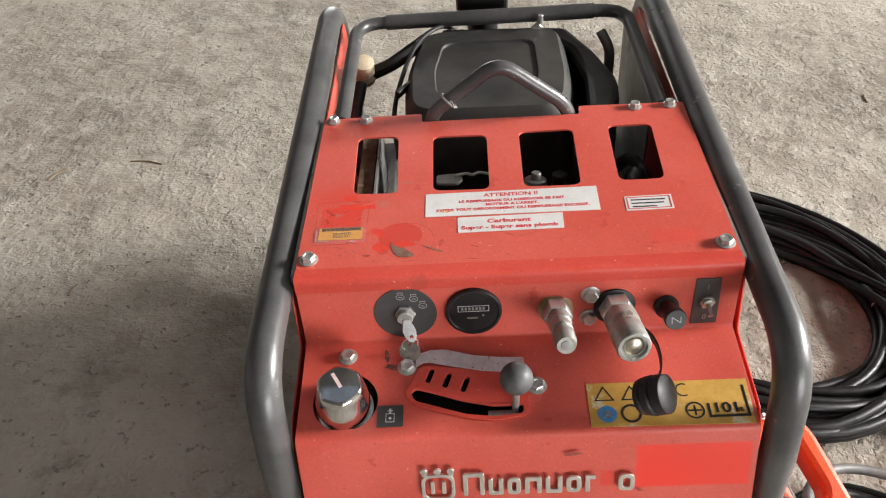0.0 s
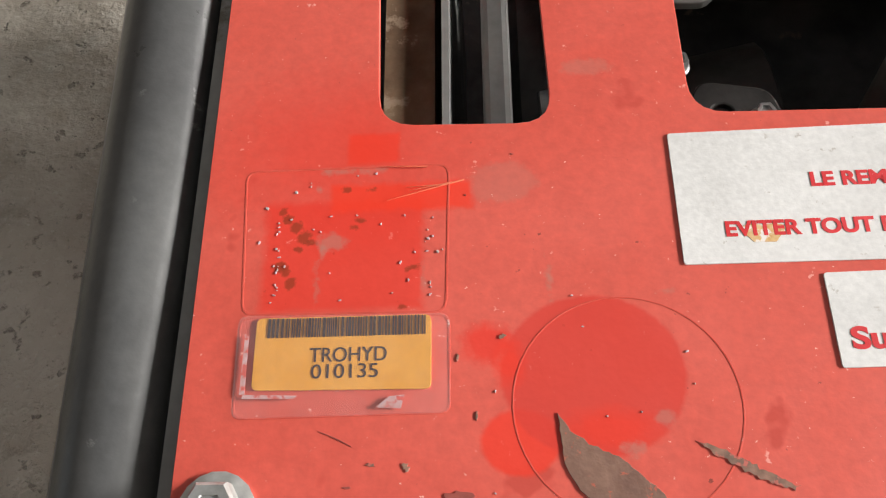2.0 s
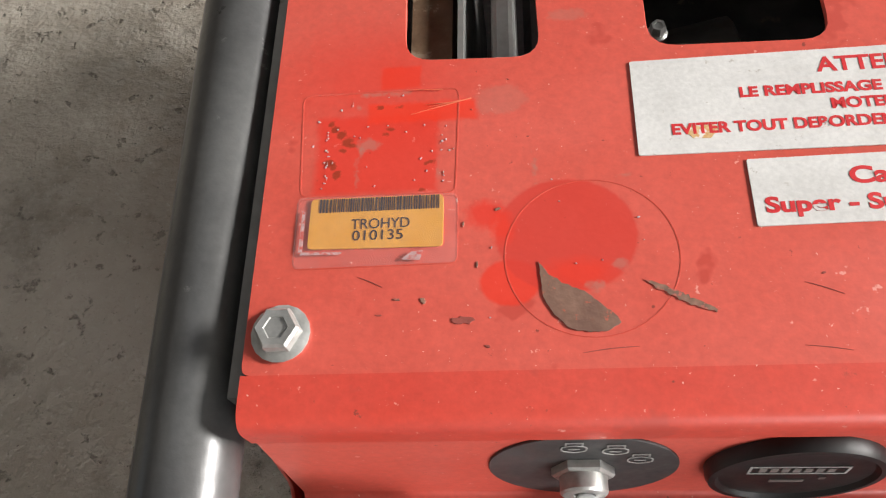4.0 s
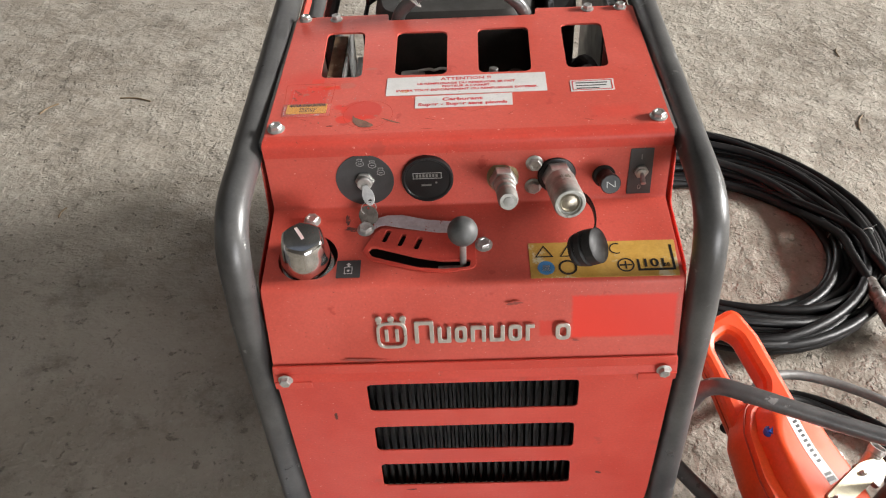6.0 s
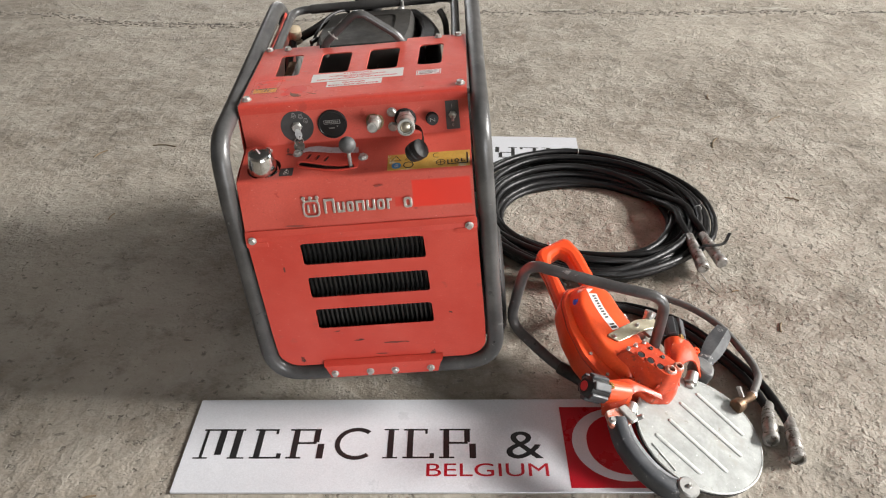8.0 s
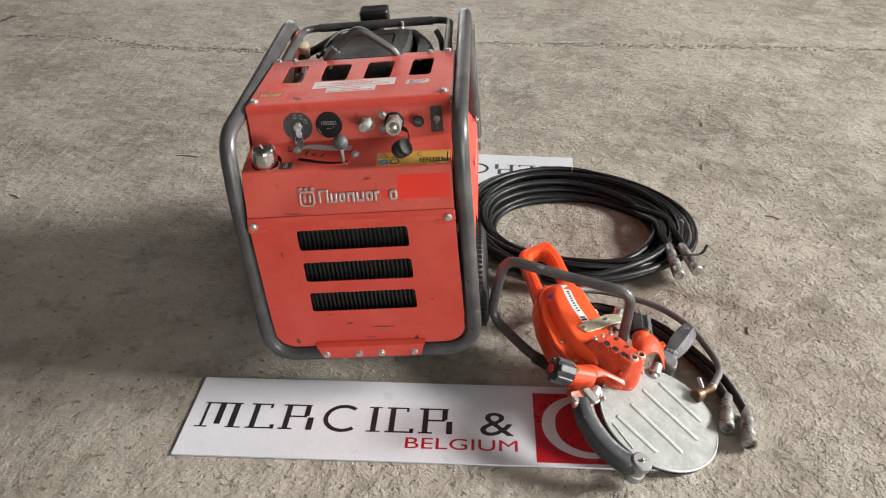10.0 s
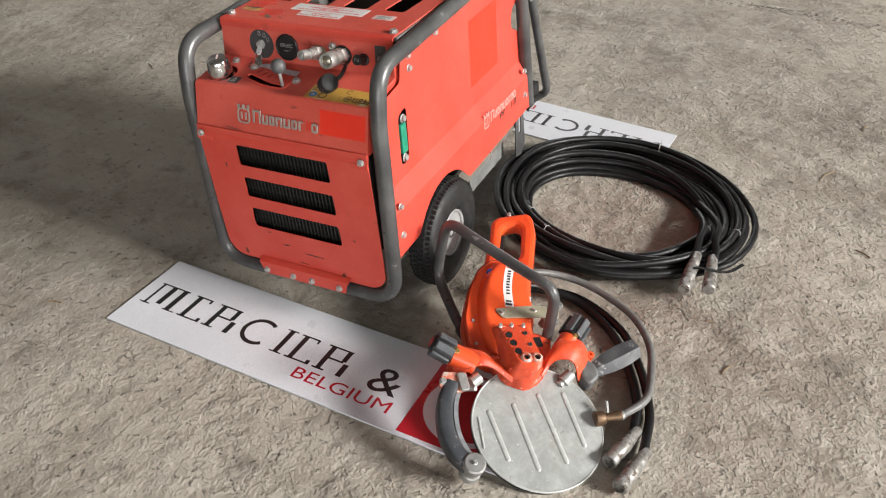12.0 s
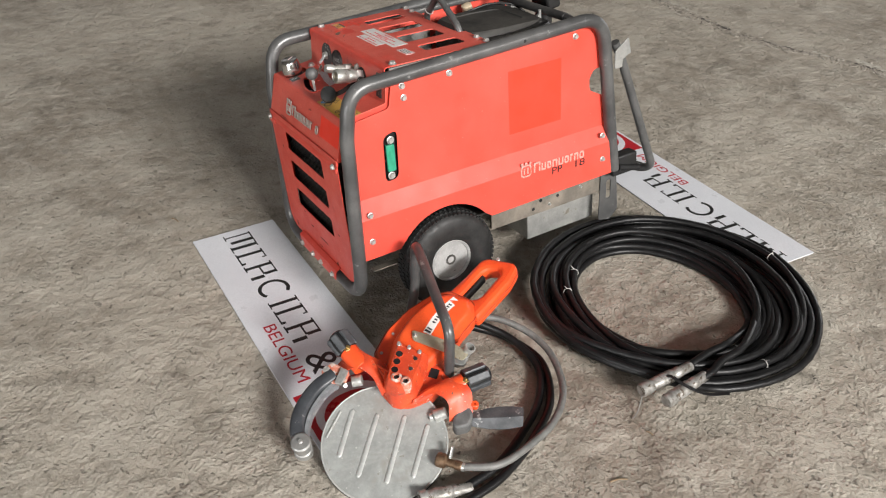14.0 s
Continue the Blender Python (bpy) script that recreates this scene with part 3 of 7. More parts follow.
def sticker(name, pts, material, parent, z=TOPZ, r=0.001, lift=0.0005, label=""):
    me = slab(corners(pts, r, 3), (), 0.0006, 0.0001)
    me.transform(Matrix.Translation((0, 0, z + lift)))
    return part(name, me, material, parent, label)


def write(text, x, y, h, w, parent, material=INK_RED, z=TOPZ + 0.00056, turn=0.0, align="LEFT", bold=0.0):
    me = lettering(text, h * 1.55, w, align, bold, 0.00008)
    return part("lettering", me, material, parent, "", pose(x, y, z, 0, 0, turn))


NOTICE = sticker("warning_sticker", [(-0.106, 0.298), (0.110, 0.297), (0.111, 0.345), (-0.106, 0.344)], WHITE, COVER, label="white warning sticker with red print")
for text, x, y, h, w in (("ATTENTION !!", -0.0325, 0.3333, 0.0064, 0.0690), ("LE REMPLISSAGE DU RESERVOIR SE FAIT", -0.0644, 0.3230, 0.0043, 0.1330),
                         ("MOTEUR A L'ARRET.", -0.0306, 0.3154, 0.0043, 0.0660), ("EVITER TOUT DEBORDEMENT OU REMPLISSAGE EXCESSIF.", -0.0925, 0.3069, 0.0044, 0.1900)):
    write(text, x, y, h, w, NOTICE, bold=0.00024)
rust_spot = [(-0.0810 + 0.0058 * math.cos(a) * (1 + 0.25 * math.sin(3 * a)), 0.3075 + 0.0042 * math.sin(a) * (1 + 0.3 * math.cos(2 * a))) for a in (i * math.tau / 20 for i in range(20))]
FUEL = sticker("fuel_sticker", [(-0.066, 0.265), (0.062, 0.266), (0.063, 0.295), (-0.066, 0.294)], WHITE, COVER, label="white fuel sticker with red print")
write("Carburant", -0.0302, 0.2816, 0.0064, 0.0535, FUEL, bold=0.0003)
write("Super - Super sans plomb", -0.0620, 0.2706, 0.0058, 0.1172, FUEL, bold=0.0003)
SMALL = sticker("small_sticker", [(0.141, 0.292), (0.199, 0.293), (0.200, 0.321), (0.142, 0.320)], WHITE, COVER, label="small white sticker with red border")
edge_line = slab(corners([(0.1435, 0.2945), (0.1968, 0.2952), (0.1978, 0.3188), (0.1442, 0.3178)], 0.001, 2), [corners([(0.1447, 0.2957), (0.1955, 0.2964), (0.1965, 0.3176), (0.1454, 0.3166)], 0.001, 2)], 0.0003, 0.00005)
part("border", edge_line, INK_RED, SMALL, "", Matrix.Translation((0, 0, TOPZ + 0.0008)))
bars = Geo()
for k, w in enumerate((0.042, 0.040, 0.030)):
    bars.box(0.149, 0.149 + w, 0.3112 - 0.0066 * k, 0.3130 - 0.0066 * k, TOPZ + 0.0005, TOPZ + 0.0009)
part("print_bar", bars, INK, SMALL)

# worn marks round the asset tag
def rim_mark(name, loop, inner, label=""):
    return part(name, slab(loop, [inner], 0.0002, 0.00004), FILM, COVER, label, Matrix.Translation((0, 0, TOPZ + 0.0001)))


rim_mark("old_sticker_edge", corners([(-0.2416, 0.2860), (-0.1780, 0.2852), (-0.1766, 0.3366), (-0.2446, 0.3368)], 0.004, 3), corners([(-0.2410, 0.2866), (-0.1786, 0.2858), (-0.1772, 0.3360), (-0.2440, 0.3362)], 0.0036, 3), "edge of a torn clear film")
rim_mark("film_edge", corners([(-0.2414, 0.2540), (-0.1771, 0.2546), (-0.1771, 0.2847), (-0.2418, 0.2856)], 0.003, 3), corners([(-0.2408, 0.2546), (-0.1777, 0.2552), (-0.1777, 0.2841), (-0.2412, 0.2850)], 0.0028, 3))
TAG = sticker("asset_tag", [(-0.2362, 0.2624), (-0.1827, 0.2618), (-0.1827, 0.2846), (-0.2362, 0.2848)], AMBER, COVER, r=0.002, lift=0.0008, label="orange asset tag with bar code")
code = Geo()
rng = random.Random(5)
x = -0.2325
while x < -0.1845:
    w = rng.choice((0.0003, 0.0005, 0.0008))
    code.box(x, x + w, 0.2784, 0.2844, TOPZ + 0.0008, TOPZ + 0.0010)
    x += w + rng.choice((0.0003, 0.0005, 0.0007))
part("bar_code", code, INK, TAG)
write("TROHYD", -0.2192, 0.2706, 0.0041, 0.0232, TAG, INK, TOPZ + 0.00086)
tape = surf("clear_tape", (0.62, 0.40, 0.38), (0.74, 0.58, 0.56), 60, 0.16, 0, 0.05, 160, (0.80, 0.74, 0.74), 0.60, 45, 0.3)
tape.node_tree.nodes["Principled BSDF"].inputs["Alpha"].default_value = 0.07
part("tape", slab(corners([(-0.2414, 0.2540), (-0.1771, 0.2546), (-0.1771, 0.2847), (-0.2418, 0.2856)], 0.003, 3), (), 0.0002, 0.00004), tape, COVER, "clear tape over the asset tag", Matrix.Translation((0, 0, TOPZ + 0.0014)))
GLUE = surf("cloudy_glue", (0.54, 0.30, 0.29), (0.62, 0.42, 0.42), 260, 0.4, 0, 0.05, 300, (0.58, 0.09, 0.07), 0.50, 240)
for loop in ([(-0.2396, 0.2612), (-0.2380, 0.2614), (-0.2382, 0.2790), (-0.2394, 0.2800)], [(-0.2388, 0.2600), (-0.2230, 0.2596), (-0.2222, 0.2606), (-0.2384, 0.2612)], [(-0.1990, 0.2566), (-0.1915, 0.2562), (-0.1905, 0.2602), (-0.1950, 0.2598)]):
    part("tape_glue", slab(loop, (), 0.0002, 0.00003), GLUE, COVER, "cloudy glue under the tape", Matrix.Translation((0, 0, TOPZ + 0.0010)))
write("010135", -0.2186, 0.2656, 0.0040, 0.0200, TAG, INK, TOPZ + 0.00086)


def blob(cx, cy, rx, ry, seed, wob=0.12, n=28):
    r = random.Random(seed)
    ph = [r.uniform(0, 6.28) for _ in range(4)]
    return [(cx + rx * k * math.cos(a), cy + ry * k * math.sin(a)) for a, k in
            ((i * math.tau / n, 1 + wob * (math.sin(2 * i * math.tau / n + ph[0]) + 0.6 * math.sin(5 * i * math.tau / n + ph[1]) + 0.5 * math.sin(7 * i * math.tau / n + ph[2]))) for i in range(n))]


def mark(name, loop, material, parent=None, z=TOPZ, lift=0.0002, label=""):
    return part(name, slab(loop, (), 0.0004, 0.00008), material, parent or COVER, label, Matrix.Translation((0, 0, z + lift)))


rim_mark("round_mark", disc(-0.127, 0.256, 0.0325, 44), disc(-0.127, 0.256, 0.0321, 44), "faint edge of a removed round label")
def ragged(loop, seed, amp, step=0.0016):
    """A torn outline: the line cut into short steps, each shaken a little."""
    r, out = random.Random(seed), []
    for a, b in zip(loop, loop[1:] + loop[:1]):
        n = max(1, round(math.dist(a, b) / step))
        out += [(a[0] + (b[0] - a[0]) * i / n + r.gauss(0, amp), a[1] + (b[1] - a[1]) * i / n + r.gauss(0, amp)) for i in range(n)]
    return out


DIRT_LINE = surf("grey_brown_dirt", (0.17, 0.10, 0.07), (0.30, 0.16, 0.11), 160, 0.8, 0, 0.1, 400, (0.46, 0.12, 0.09), 0.52, 260)
mark("scraped_patch", ragged([(-0.1468, 0.2540), (-0.1435, 0.2491), (-0.1388, 0.2454), (-0.1305, 0.2417), (-0.1203, 0.2325), (-0.1180, 0.2290), (-0.1235, 0.2255), (-0.1340, 0.2262), (-0.1385, 0.2290), (-0.1426, 0.2342), (-0.1457, 0.2398)], 4, 0.00022), BARE, lift=0.0004, label="scraped brown patch")
mark("scratch", ragged([(-0.1090, 0.2458), (-0.1022, 0.2430), (-0.0971, 0.2402), (-0.0908, 0.2366), (-0.0839, 0.2330), (-0.0848, 0.2318), (-0.0924, 0.2348), (-0.0985, 0.2384), (-0.1070, 0.2436)], 5, 0.00022, 0.0009), DIRT_LINE, lift=0.0003, label="dark gouge filled with dirt")
for cx, cy, rx, ry in ((-0.1616, 0.2772, 0.0010, 0.0007), (-0.1697, 0.2538, 0.0005, 0.0010), (-0.1750, 0.2710, 0.0004, 0.0012), (-0.1899, 0.2397, 0.0012, 0.0010), (-0.2000, 0.2405, 0.0010, 0.0006)):
    mark("dirt_spot", blob(cx, cy, rx, ry, cx * 991, 0.3, 12), DIRT_LINE, lift=0.0003)
mark("scratch", blob(-0.175, 0.2315, 0.0035, 0.0018, 8, 0.25, 14), SCUFF, lift=0.0003)
for k in range(26):
    cx, cy = rng.uniform(-0.245, 0.245), rng.uniform(0.215, 0.345)
    if -0.11 < cx < 0.115 and cy > 0.262 or 0.138 < cx < 0.203 and cy > 0.29 or cx < -0.172 and 0.25 < cy:
        continue
    d = rng.uniform(0.0002, 0.0006)
    mark("scratch", blob(cx, cy, d * rng.uniform(0.8, 2.2), d, 50 + k, 0.3, 8), SCUFF, lift=0.0002)
mark("rust_stain", rust_spot, surf("rust_stain", (0.62, 0.30, 0.06), (0.70, 0.50, 0.26), 150, 0.6, 0, 0.05, 300, (0.74, 0.70, 0.66), 0.52, 180), NOTICE, lift=0.0006)

# white crumbs of glue and pale scratches round the tag
for k in range(60):
    side = rng.random()
    cx, cy = (rng.gauss(-0.2318, 0.0006), rng.uniform(0.288, 0.318)) if side < 0.25 else (rng.gauss(-0.1835, 0.001), rng.uniform(0.290, 0.322)) if side < 0.5 else (rng.uniform(-0.238, -0.172), rng.uniform(0.288, 0.336)) if side < 0.8 else (rng.uniform(-0.165, -0.10), rng.uniform(0.225, 0.292))
    d = rng.uniform(0.00012, 0.0003)
    mark("glue_crumb", blob(cx, cy, d * rng.uniform(0.8, 2.0), d * rng.uniform(0.8, 2.4), 300 + k, 0.3, 7), GREASE if k % 3 else TIE, lift=0.0003)
for x0, y0, x1, y1 in ((-0.191, 0.3282, -0.1775, 0.3287), (-0.197, 0.3236, -0.172, 0.3302), (-0.1995, 0.3364, -0.184, 0.3355), (-0.190, 0.3268, -0.176, 0.3294)):
    n = Vector((y0 - y1, x1 - x0)).normalized() * 0.00022
    mark("scratch", [(x0, y0), (x1 - n.x, y1 - n.y), (x1 + n.x, y1 + n.y)], AMBER_LINE, lift=0.0008)
# long hair-fine scratches
for k in range(13):
    cx, cy, a, ln = rng.uniform(-0.24, 0.24), rng.uniform(0.215, 0.262) if k % 3 else rng.uniform(0.49, 0.53), rng.uniform(-0.5, 0.9), rng.uniform(0.006, 0.03)
    if abs(cy - 0.51) < 0.03 and abs(cx) < 0.13:
        continue
    u, w = (math.cos(a), math.sin(a)), rng.uniform(0.00010, 0.00022)
    top, low_ = [], []
    for i in range(7):
        d, bow = (i / 6 - 0.5) * ln, 0.02 * ln * math.sin(i / 6 * math.pi)
        taper = w * (0.3 + math.sin(i / 6 * math.pi))
        x, y = cx + u[0] * d - u[1] * bow, cy + u[1] * d + u[0] * bow
        top.append((x - u[1] * taper, y + u[0] * taper))
        low_.append((x + u[1] * taper, y - u[0] * taper))
    if min(p[1] for p in top + low_) > 0.214 and max(p[1] for p in top + low_) < 0.534:
        mark("scratch", top + low_[::-1], SCUFF if k % 3 else AMBER_LINE, lift=0.0002)

# -- control panel: face, shelf and apron of one folded sheet --
FACE_N = Vector((0, -1, 0.10)).normalized()
FACE_UP = Vector((0, 0.10, 1)).normalized()
shelf_up = Vector((0, 1, 0.143)).normalized()
shelf_m = plane_at((0, 0.085, 0.650), (1, 0, 0), shelf_up)


def on_shelf(x, y):
    """From x, y on the pack to the shelf's own plane."""
    return x, (y - 0.085) * math.hypot(1, 0.143)


def shelf_point(x, y, h=0.0):
    n = Vector((0, -0.143, 1)).normalized()
    return Vector((x, y, 0.650 + (y - 0.085) * 0.143)) + n * h


def arc_band(cx, cy, r0, r1, a0, a1, n=14):
    aa = [radians(a0 + (a1 - a0) * i / n) for i in range(n + 1)]
    return [(cx + r1 * math.cos(a), cy + r1 * math.sin(a)) for a in aa] + [(cx + r0 * math.cos(a), cy + r0 * math.sin(a)) for a in reversed(aa)]


def bent(x0, x1, top0, top1, sag, w, n=12):
    """A curved slot from x0 to x1, hanging through by sag."""
    up, low = [], []
    for i in range(n + 1):
        t = i / n
        x = x0 + (x1 - x0) * t
        y = top0 + (top1 - top0) * t - sag * 4 * t * (1 - t)
        up.append((x, y))
        low.append((x, y - w))
    return up + low[::-1]


slot = corners([(-0.1285, 0.1105), (-0.1225, 0.1000), (-0.0640, 0.0808), (-0.0325, 0.0772), (-0.0005, 0.0800), (0.0005, 0.0905), (-0.0348, 0.0908), (-0.0680, 0.0985), (-0.1033, 0.1105), (-0.1220, 0.1165)], 0.0040, 3)
slits = [corners([(x - 0.0065, y - 0.0075), (x - 0.0005, y - 0.0105), (x + 0.0065, y + 0.0085), (x + 0.0005, y + 0.0105)], 0.0030, 3) for x, y in ((-0.1058, 0.1322), (-0.0858, 0.1252), (-0.0650, 0.1188))]
cap_hole = disc(-0.2035, 0.1035, 0.0375, 36)
shelf_holes = [[on_shelf(*p) for p in loop] for loop in (slot, *slits, cap_hole)]
shelf_edge = [on_shelf(-0.257, 0.068), on_shelf(0.257, 0.068), on_shelf(0.257, 0.174), on_shelf(-0.257, 0.174)]
panel = Geo().take(slab(shelf_edge, shelf_holes, 0.0025, 0.0004), shelf_m)
for prof in (fold([(0.1945, 0.750), (0.1863, 0.6645), (0.1735, 0.6627)], 0.004), fold([(0.0685, 0.6476), (0.0545, 0.6456), (0.0235, 0.532)], 0.010)):
    g = sheet(prof, -0.257, 0.257)
    panel.add(g.v, g.f)
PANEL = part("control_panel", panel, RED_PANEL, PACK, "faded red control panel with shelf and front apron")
for s in (-1, 1):
    part("panel_cheek", Geo().ring([[(s * 0.2545, y, z) for y, z in ((0.196, 0.742), (0.1875, 0.664), (0.056, 0.644), (0.026, 0.532), (0.06, 0.532), (0.2, 0.6), (0.215, 0.742))],
                                    [(s * 0.2565, y, z) for y, z in ((0.196, 0.742), (0.1875, 0.664), (0.056, 0.644), (0.026, 0.532), (0.06, 0.532), (0.2, 0.6), (0.215, 0.742))]]), RED, PANEL)

# black block added to keep the inside below the shelf and the covers dark
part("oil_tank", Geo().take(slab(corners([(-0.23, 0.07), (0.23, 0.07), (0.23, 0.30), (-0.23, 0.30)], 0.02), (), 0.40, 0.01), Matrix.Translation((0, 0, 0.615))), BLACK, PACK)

# -- instruments on the panel face --
def face_point(x, z, h=0.0):
    """A point of the panel face, h in front of it."""
    return Vector((x, 0.1945 + (z - 0.747) * 0.10, z)) + FACE_N * h


def face_pose(x, z, h=0.0):
    return plane_at(face_point(x, z, h), (1, 0, 0), FACE_UP)


DIM_PRINT = surf("dim_grey_print", (0.36, 0.36, 0.355), (0.46, 0.46, 0.45), 90, 0.5)
IGN = part("ignition_plate", slab(disc(0, 0, 0.0375, 48), (), 0.0012, 0.0003), DARKGREY, PANEL, "round dark grey ignition plate", face_pose(-0.1322, 0.7055, 0.0014))
for px, pz in ((-0.004, 0.0255), (0.0115, 0.0225), (0.0215, 0.0115)):
    hexa = [(0.0058 * math.cos(a), 0.0046 * math.sin(a) - 0.0006) for a in (radians(30 + 60 * i) for i in range(6))]
    g = Geo().take(slab(corners(hexa, 0.0018, 3), [[(x * 0.86, y * 0.84) for x, y in corners(hexa, 0.0016, 3)]], 0.0003, 0.00005))
    g.box(-0.0034, 0.0034, 0.0058, 0.0065, -0.0003, 0).box(-0.0034, -0.0027, 0.0036, 0.0062, -0.0003, 0).box(0.0027, 0.0034, 0.0036, 0.0062, -0.0003, 0).box(-0.0022, 0.0022, -0.0012, -0.0004, -0.0003, 0)
    part("engine_symbol", g, DIM_PRINT, IGN, "", pose(px, pz, 0.0006))
lock = Geo().turn([(0.0125, 0), (0.0125, 0.003), (0.0115, 0.004)], seg=6).turn([(0.0095, 0.004), (0.0095, 0.010), (0.0085, 0.011), (0.0045, 0.011), (0.004, 0.009)], seg=24)
LOCK = part("lock_barrel", lock, STEEL, PANEL, "plated lock barrel", face_pose(-0.1322, 0.7055, 0.0015))
key = Geo().take(slab(corners([(-0.0035, 0.002), (0.0035, 0.002), (0.0052, -0.004), (0.0086, -0.013), (0.0088, -0.022), (0.0062, -0.031), (0.0020, -0.0355), (-0.0020, -0.0355), (-0.0062, -0.031), (-0.0088, -0.022), (-0.0086, -0.013), (-0.0052, -0.004)], 0.004, 4), [corners([(-0.0022, -0.0245), (0.0022, -0.0245), (0.0030, -0.0285), (0.0, -0.0315), (-0.0030, -0.0285)], 0.0012, 3)], 0.0022, 0.0006))
part("key", key, surf("pale_worn_key", (0.55, 0.56, 0.57), (0.68, 0.69, 0.69), 90, 0.4, 0.35, 0.03, 300, (0.40, 0.38, 0.35), 0.66, 150), PANEL, "pale plated key in the lock", face_pose(-0.1318, 0.7035, 0.0125) @ pose(0, 0, 0, -42, 12, 14) @ Matrix.Diagonal((0.86, 0.74, 1, 1)))
ring_m = face_pose(-0.128, 0.679, 0.026)
part("key_ring", Geo().tube([(0.0095 * math.cos(a), 0.0125 * math.sin(a), 0.002 * math.cos(a)) for a in (i * math.tau / 24 for i in range(24))], 0.0006, 6, True), STEEL, PANEL, "", ring_m @ pose(0, 0, 0, 18, 25, 0))
part("key_tag", slab(disc(0, 0, 0.0130, 28), [disc(0, 0.0095, 0.0018, 10)], 0.0016, 0.0003), surf("worn_grey_tag", (0.13, 0.115, 0.10), (0.24, 0.215, 0.19), 80, 0.45, 0.5), PANEL, "round worn key tag", plane_at((-0.1295, 0.1600, 0.6705), (1, -0.2, 0.05), (0.1, 0.42, 0.80)))

GAUGE = part("hour_meter", Geo().turn([(0.0335, 0), (0.0335, 0.004), (0.0325, 0.0062), (0.0300, 0.0064), (0.0285, 0.0045), (0.001, 0.0045)], seg=48), BLACK, PANEL, "round black hour meter", face_pose(-0.0515, 0.7055, 0.0))
g = Geo().take(slab([(-0.0185, -0.0045), (0.0185, -0.0045), (0.0185, 0.0045), (-0.0185, 0.0045)], [[(-0.0175, -0.0036), (0.0175, -0.0036), (0.0175, 0.0036), (-0.0175, 0.0036)]], 0.0003, 0.00005))
part("window_border", g, DIM_PRINT, GAUGE, "", pose(0, 0.0055, 0.0049))
g = Geo()
for k in range(7):
    g.box(-0.0145 + 0.0042 * k, -0.0118 + 0.0042 * k, -0.0022, 0.0022, -0.0003, 0)
part("counter", g, DULL, GAUGE, "", pose(0, 0.0055, 0.0049))
part("print_bar", Geo().box(-0.007, 0.006, -0.0012, 0.0012, -0.0003, 0).box(0.011, 0.0135, 0.0022, 0.0048, -0.0003, 0), DULL, GAUGE, "", pose(-0.001, -0.0085, 0.0049))


def along(a, b):
    a, b = Vector(a), Vector(b)
    return Matrix.Translation(a) @ (b - a).to_track_quat("Z", "Y").to_matrix().to_4x4(), (b - a).length


# the two hydraulic couplings
WORN_PLATE = surf("worn_grey_plating", (0.30, 0.30, 0.275), (0.48, 0.48, 0.45), 50, 0.42, 0.6, 0.04, 300, (0.16, 0.14, 0.11), 0.62, 70, 0.65)
m, h = along(face_point(0.045, 0.703), (0.048, 0.109, 0.727))
C1 = part("hydraulic_coupling", Geo().turn([(0.0135, 0.004), (0.0135, 0.040), (0.0125, 0.041), (0.0125, 0.052), (0.0095, 0.053), (0.0095, 0.060), (0.0125, 0.061), (0.0125, h - 0.006), (0.0105, h - 0.002), (0.0105, h)], m, 24), WORN_PLATE, PANEL, "plated male quick coupling")
part("hex_nut", Geo().turn([(0.0165, 0.003), (0.0175, 0.006), (0.0175, 0.024), (0.0160, 0.026)], m, 6), STEEL, C1)
part("washer", Geo().turn([(0.0205, 0), (0.0205, 0.003), (0.017, 0.0035)], m, 24), surf("dull_brass_washer", (0.30, 0.22, 0.12), (0.38, 0.30, 0.18), 60, 0.5, 0.7), C1)
part("valve_tip", Geo().turn([(0.0065, h - 0.001), (0.006, h + 0.001), (0.002, h + 0.0014)], m, 18), DULL, C1)
m, h = along(face_point(0.114, 0.704), (0.121, 0.105, 0.723))
C2 = part("hydraulic_coupling", Geo().turn([(0.0165, 0.004), (0.0165, 0.026), (0.0195, 0.028), (0.0195, 0.046), (0.0188, 0.048), (0.0188, 0.055), (0.0195, 0.057), (0.0195, h - 0.003), (0.0180, h), (0.0150, h), (0.0140, h - 0.004)], m, 28), WORN_PLATE, PANEL, "plated female quick coupling")
part("hex_nut", Geo().turn([(0.0195, 0.003), (0.0205, 0.005), (0.0205, 0.022), (0.0190, 0.024)], m, 6), STEEL, C2)
part("rubber_washer", Geo().turn([(0.0245, 0), (0.0250, 0.002), (0.0235, 0.005), (0.019, 0.0055)], m, 28), BLACK, C2)
part("valve_tip", Geo().turn([(0.0135, h - 0.005), (0.0105, h - 0.002), (0.0095, h - 0.0035), (0.005, h - 0.0015), (0.003, h - 0.001)], m, 24), surf("worn_brassy_steel", (0.42, 0.38, 0.30), (0.52, 0.48, 0.40), 60, 0.35, 0.9), C2)
bolts(PANEL, BOLT_BIG, [face_point(0.0855, 0.7215), face_point(0.0845, 0.6875)], FACE_N, "hex_nut")

# choke knob and toggle switch
m, h = along(face_point(0.174, 0.700), (0.177, 0.152, 0.714))
CHOKE = part("choke_knob", Geo().turn([(0.0145, 0), (0.0145, 0.006), (0.011, 0.008), (0.0105, h - 0.014), (0.0125, h - 0.010), (0.0128, h - 0.002), (0.0118, h)], m, 24), BLACK, PANEL, "black choke pull knob")
part("symbol", Geo().box(-0.0055, -0.0045, -0.004, 0.004, 0, 0.0003).box(0.0045, 0.0055, -0.004, 0.004, 0, 0.0003).box(-0.0055, 0.0055, -0.0005, 0.0005, 0, 0.0003, pose(0, 0, 0, 0, 0, -38)), DULL, CHOKE, "", m @ Matrix.Translation((0, 0, h)))
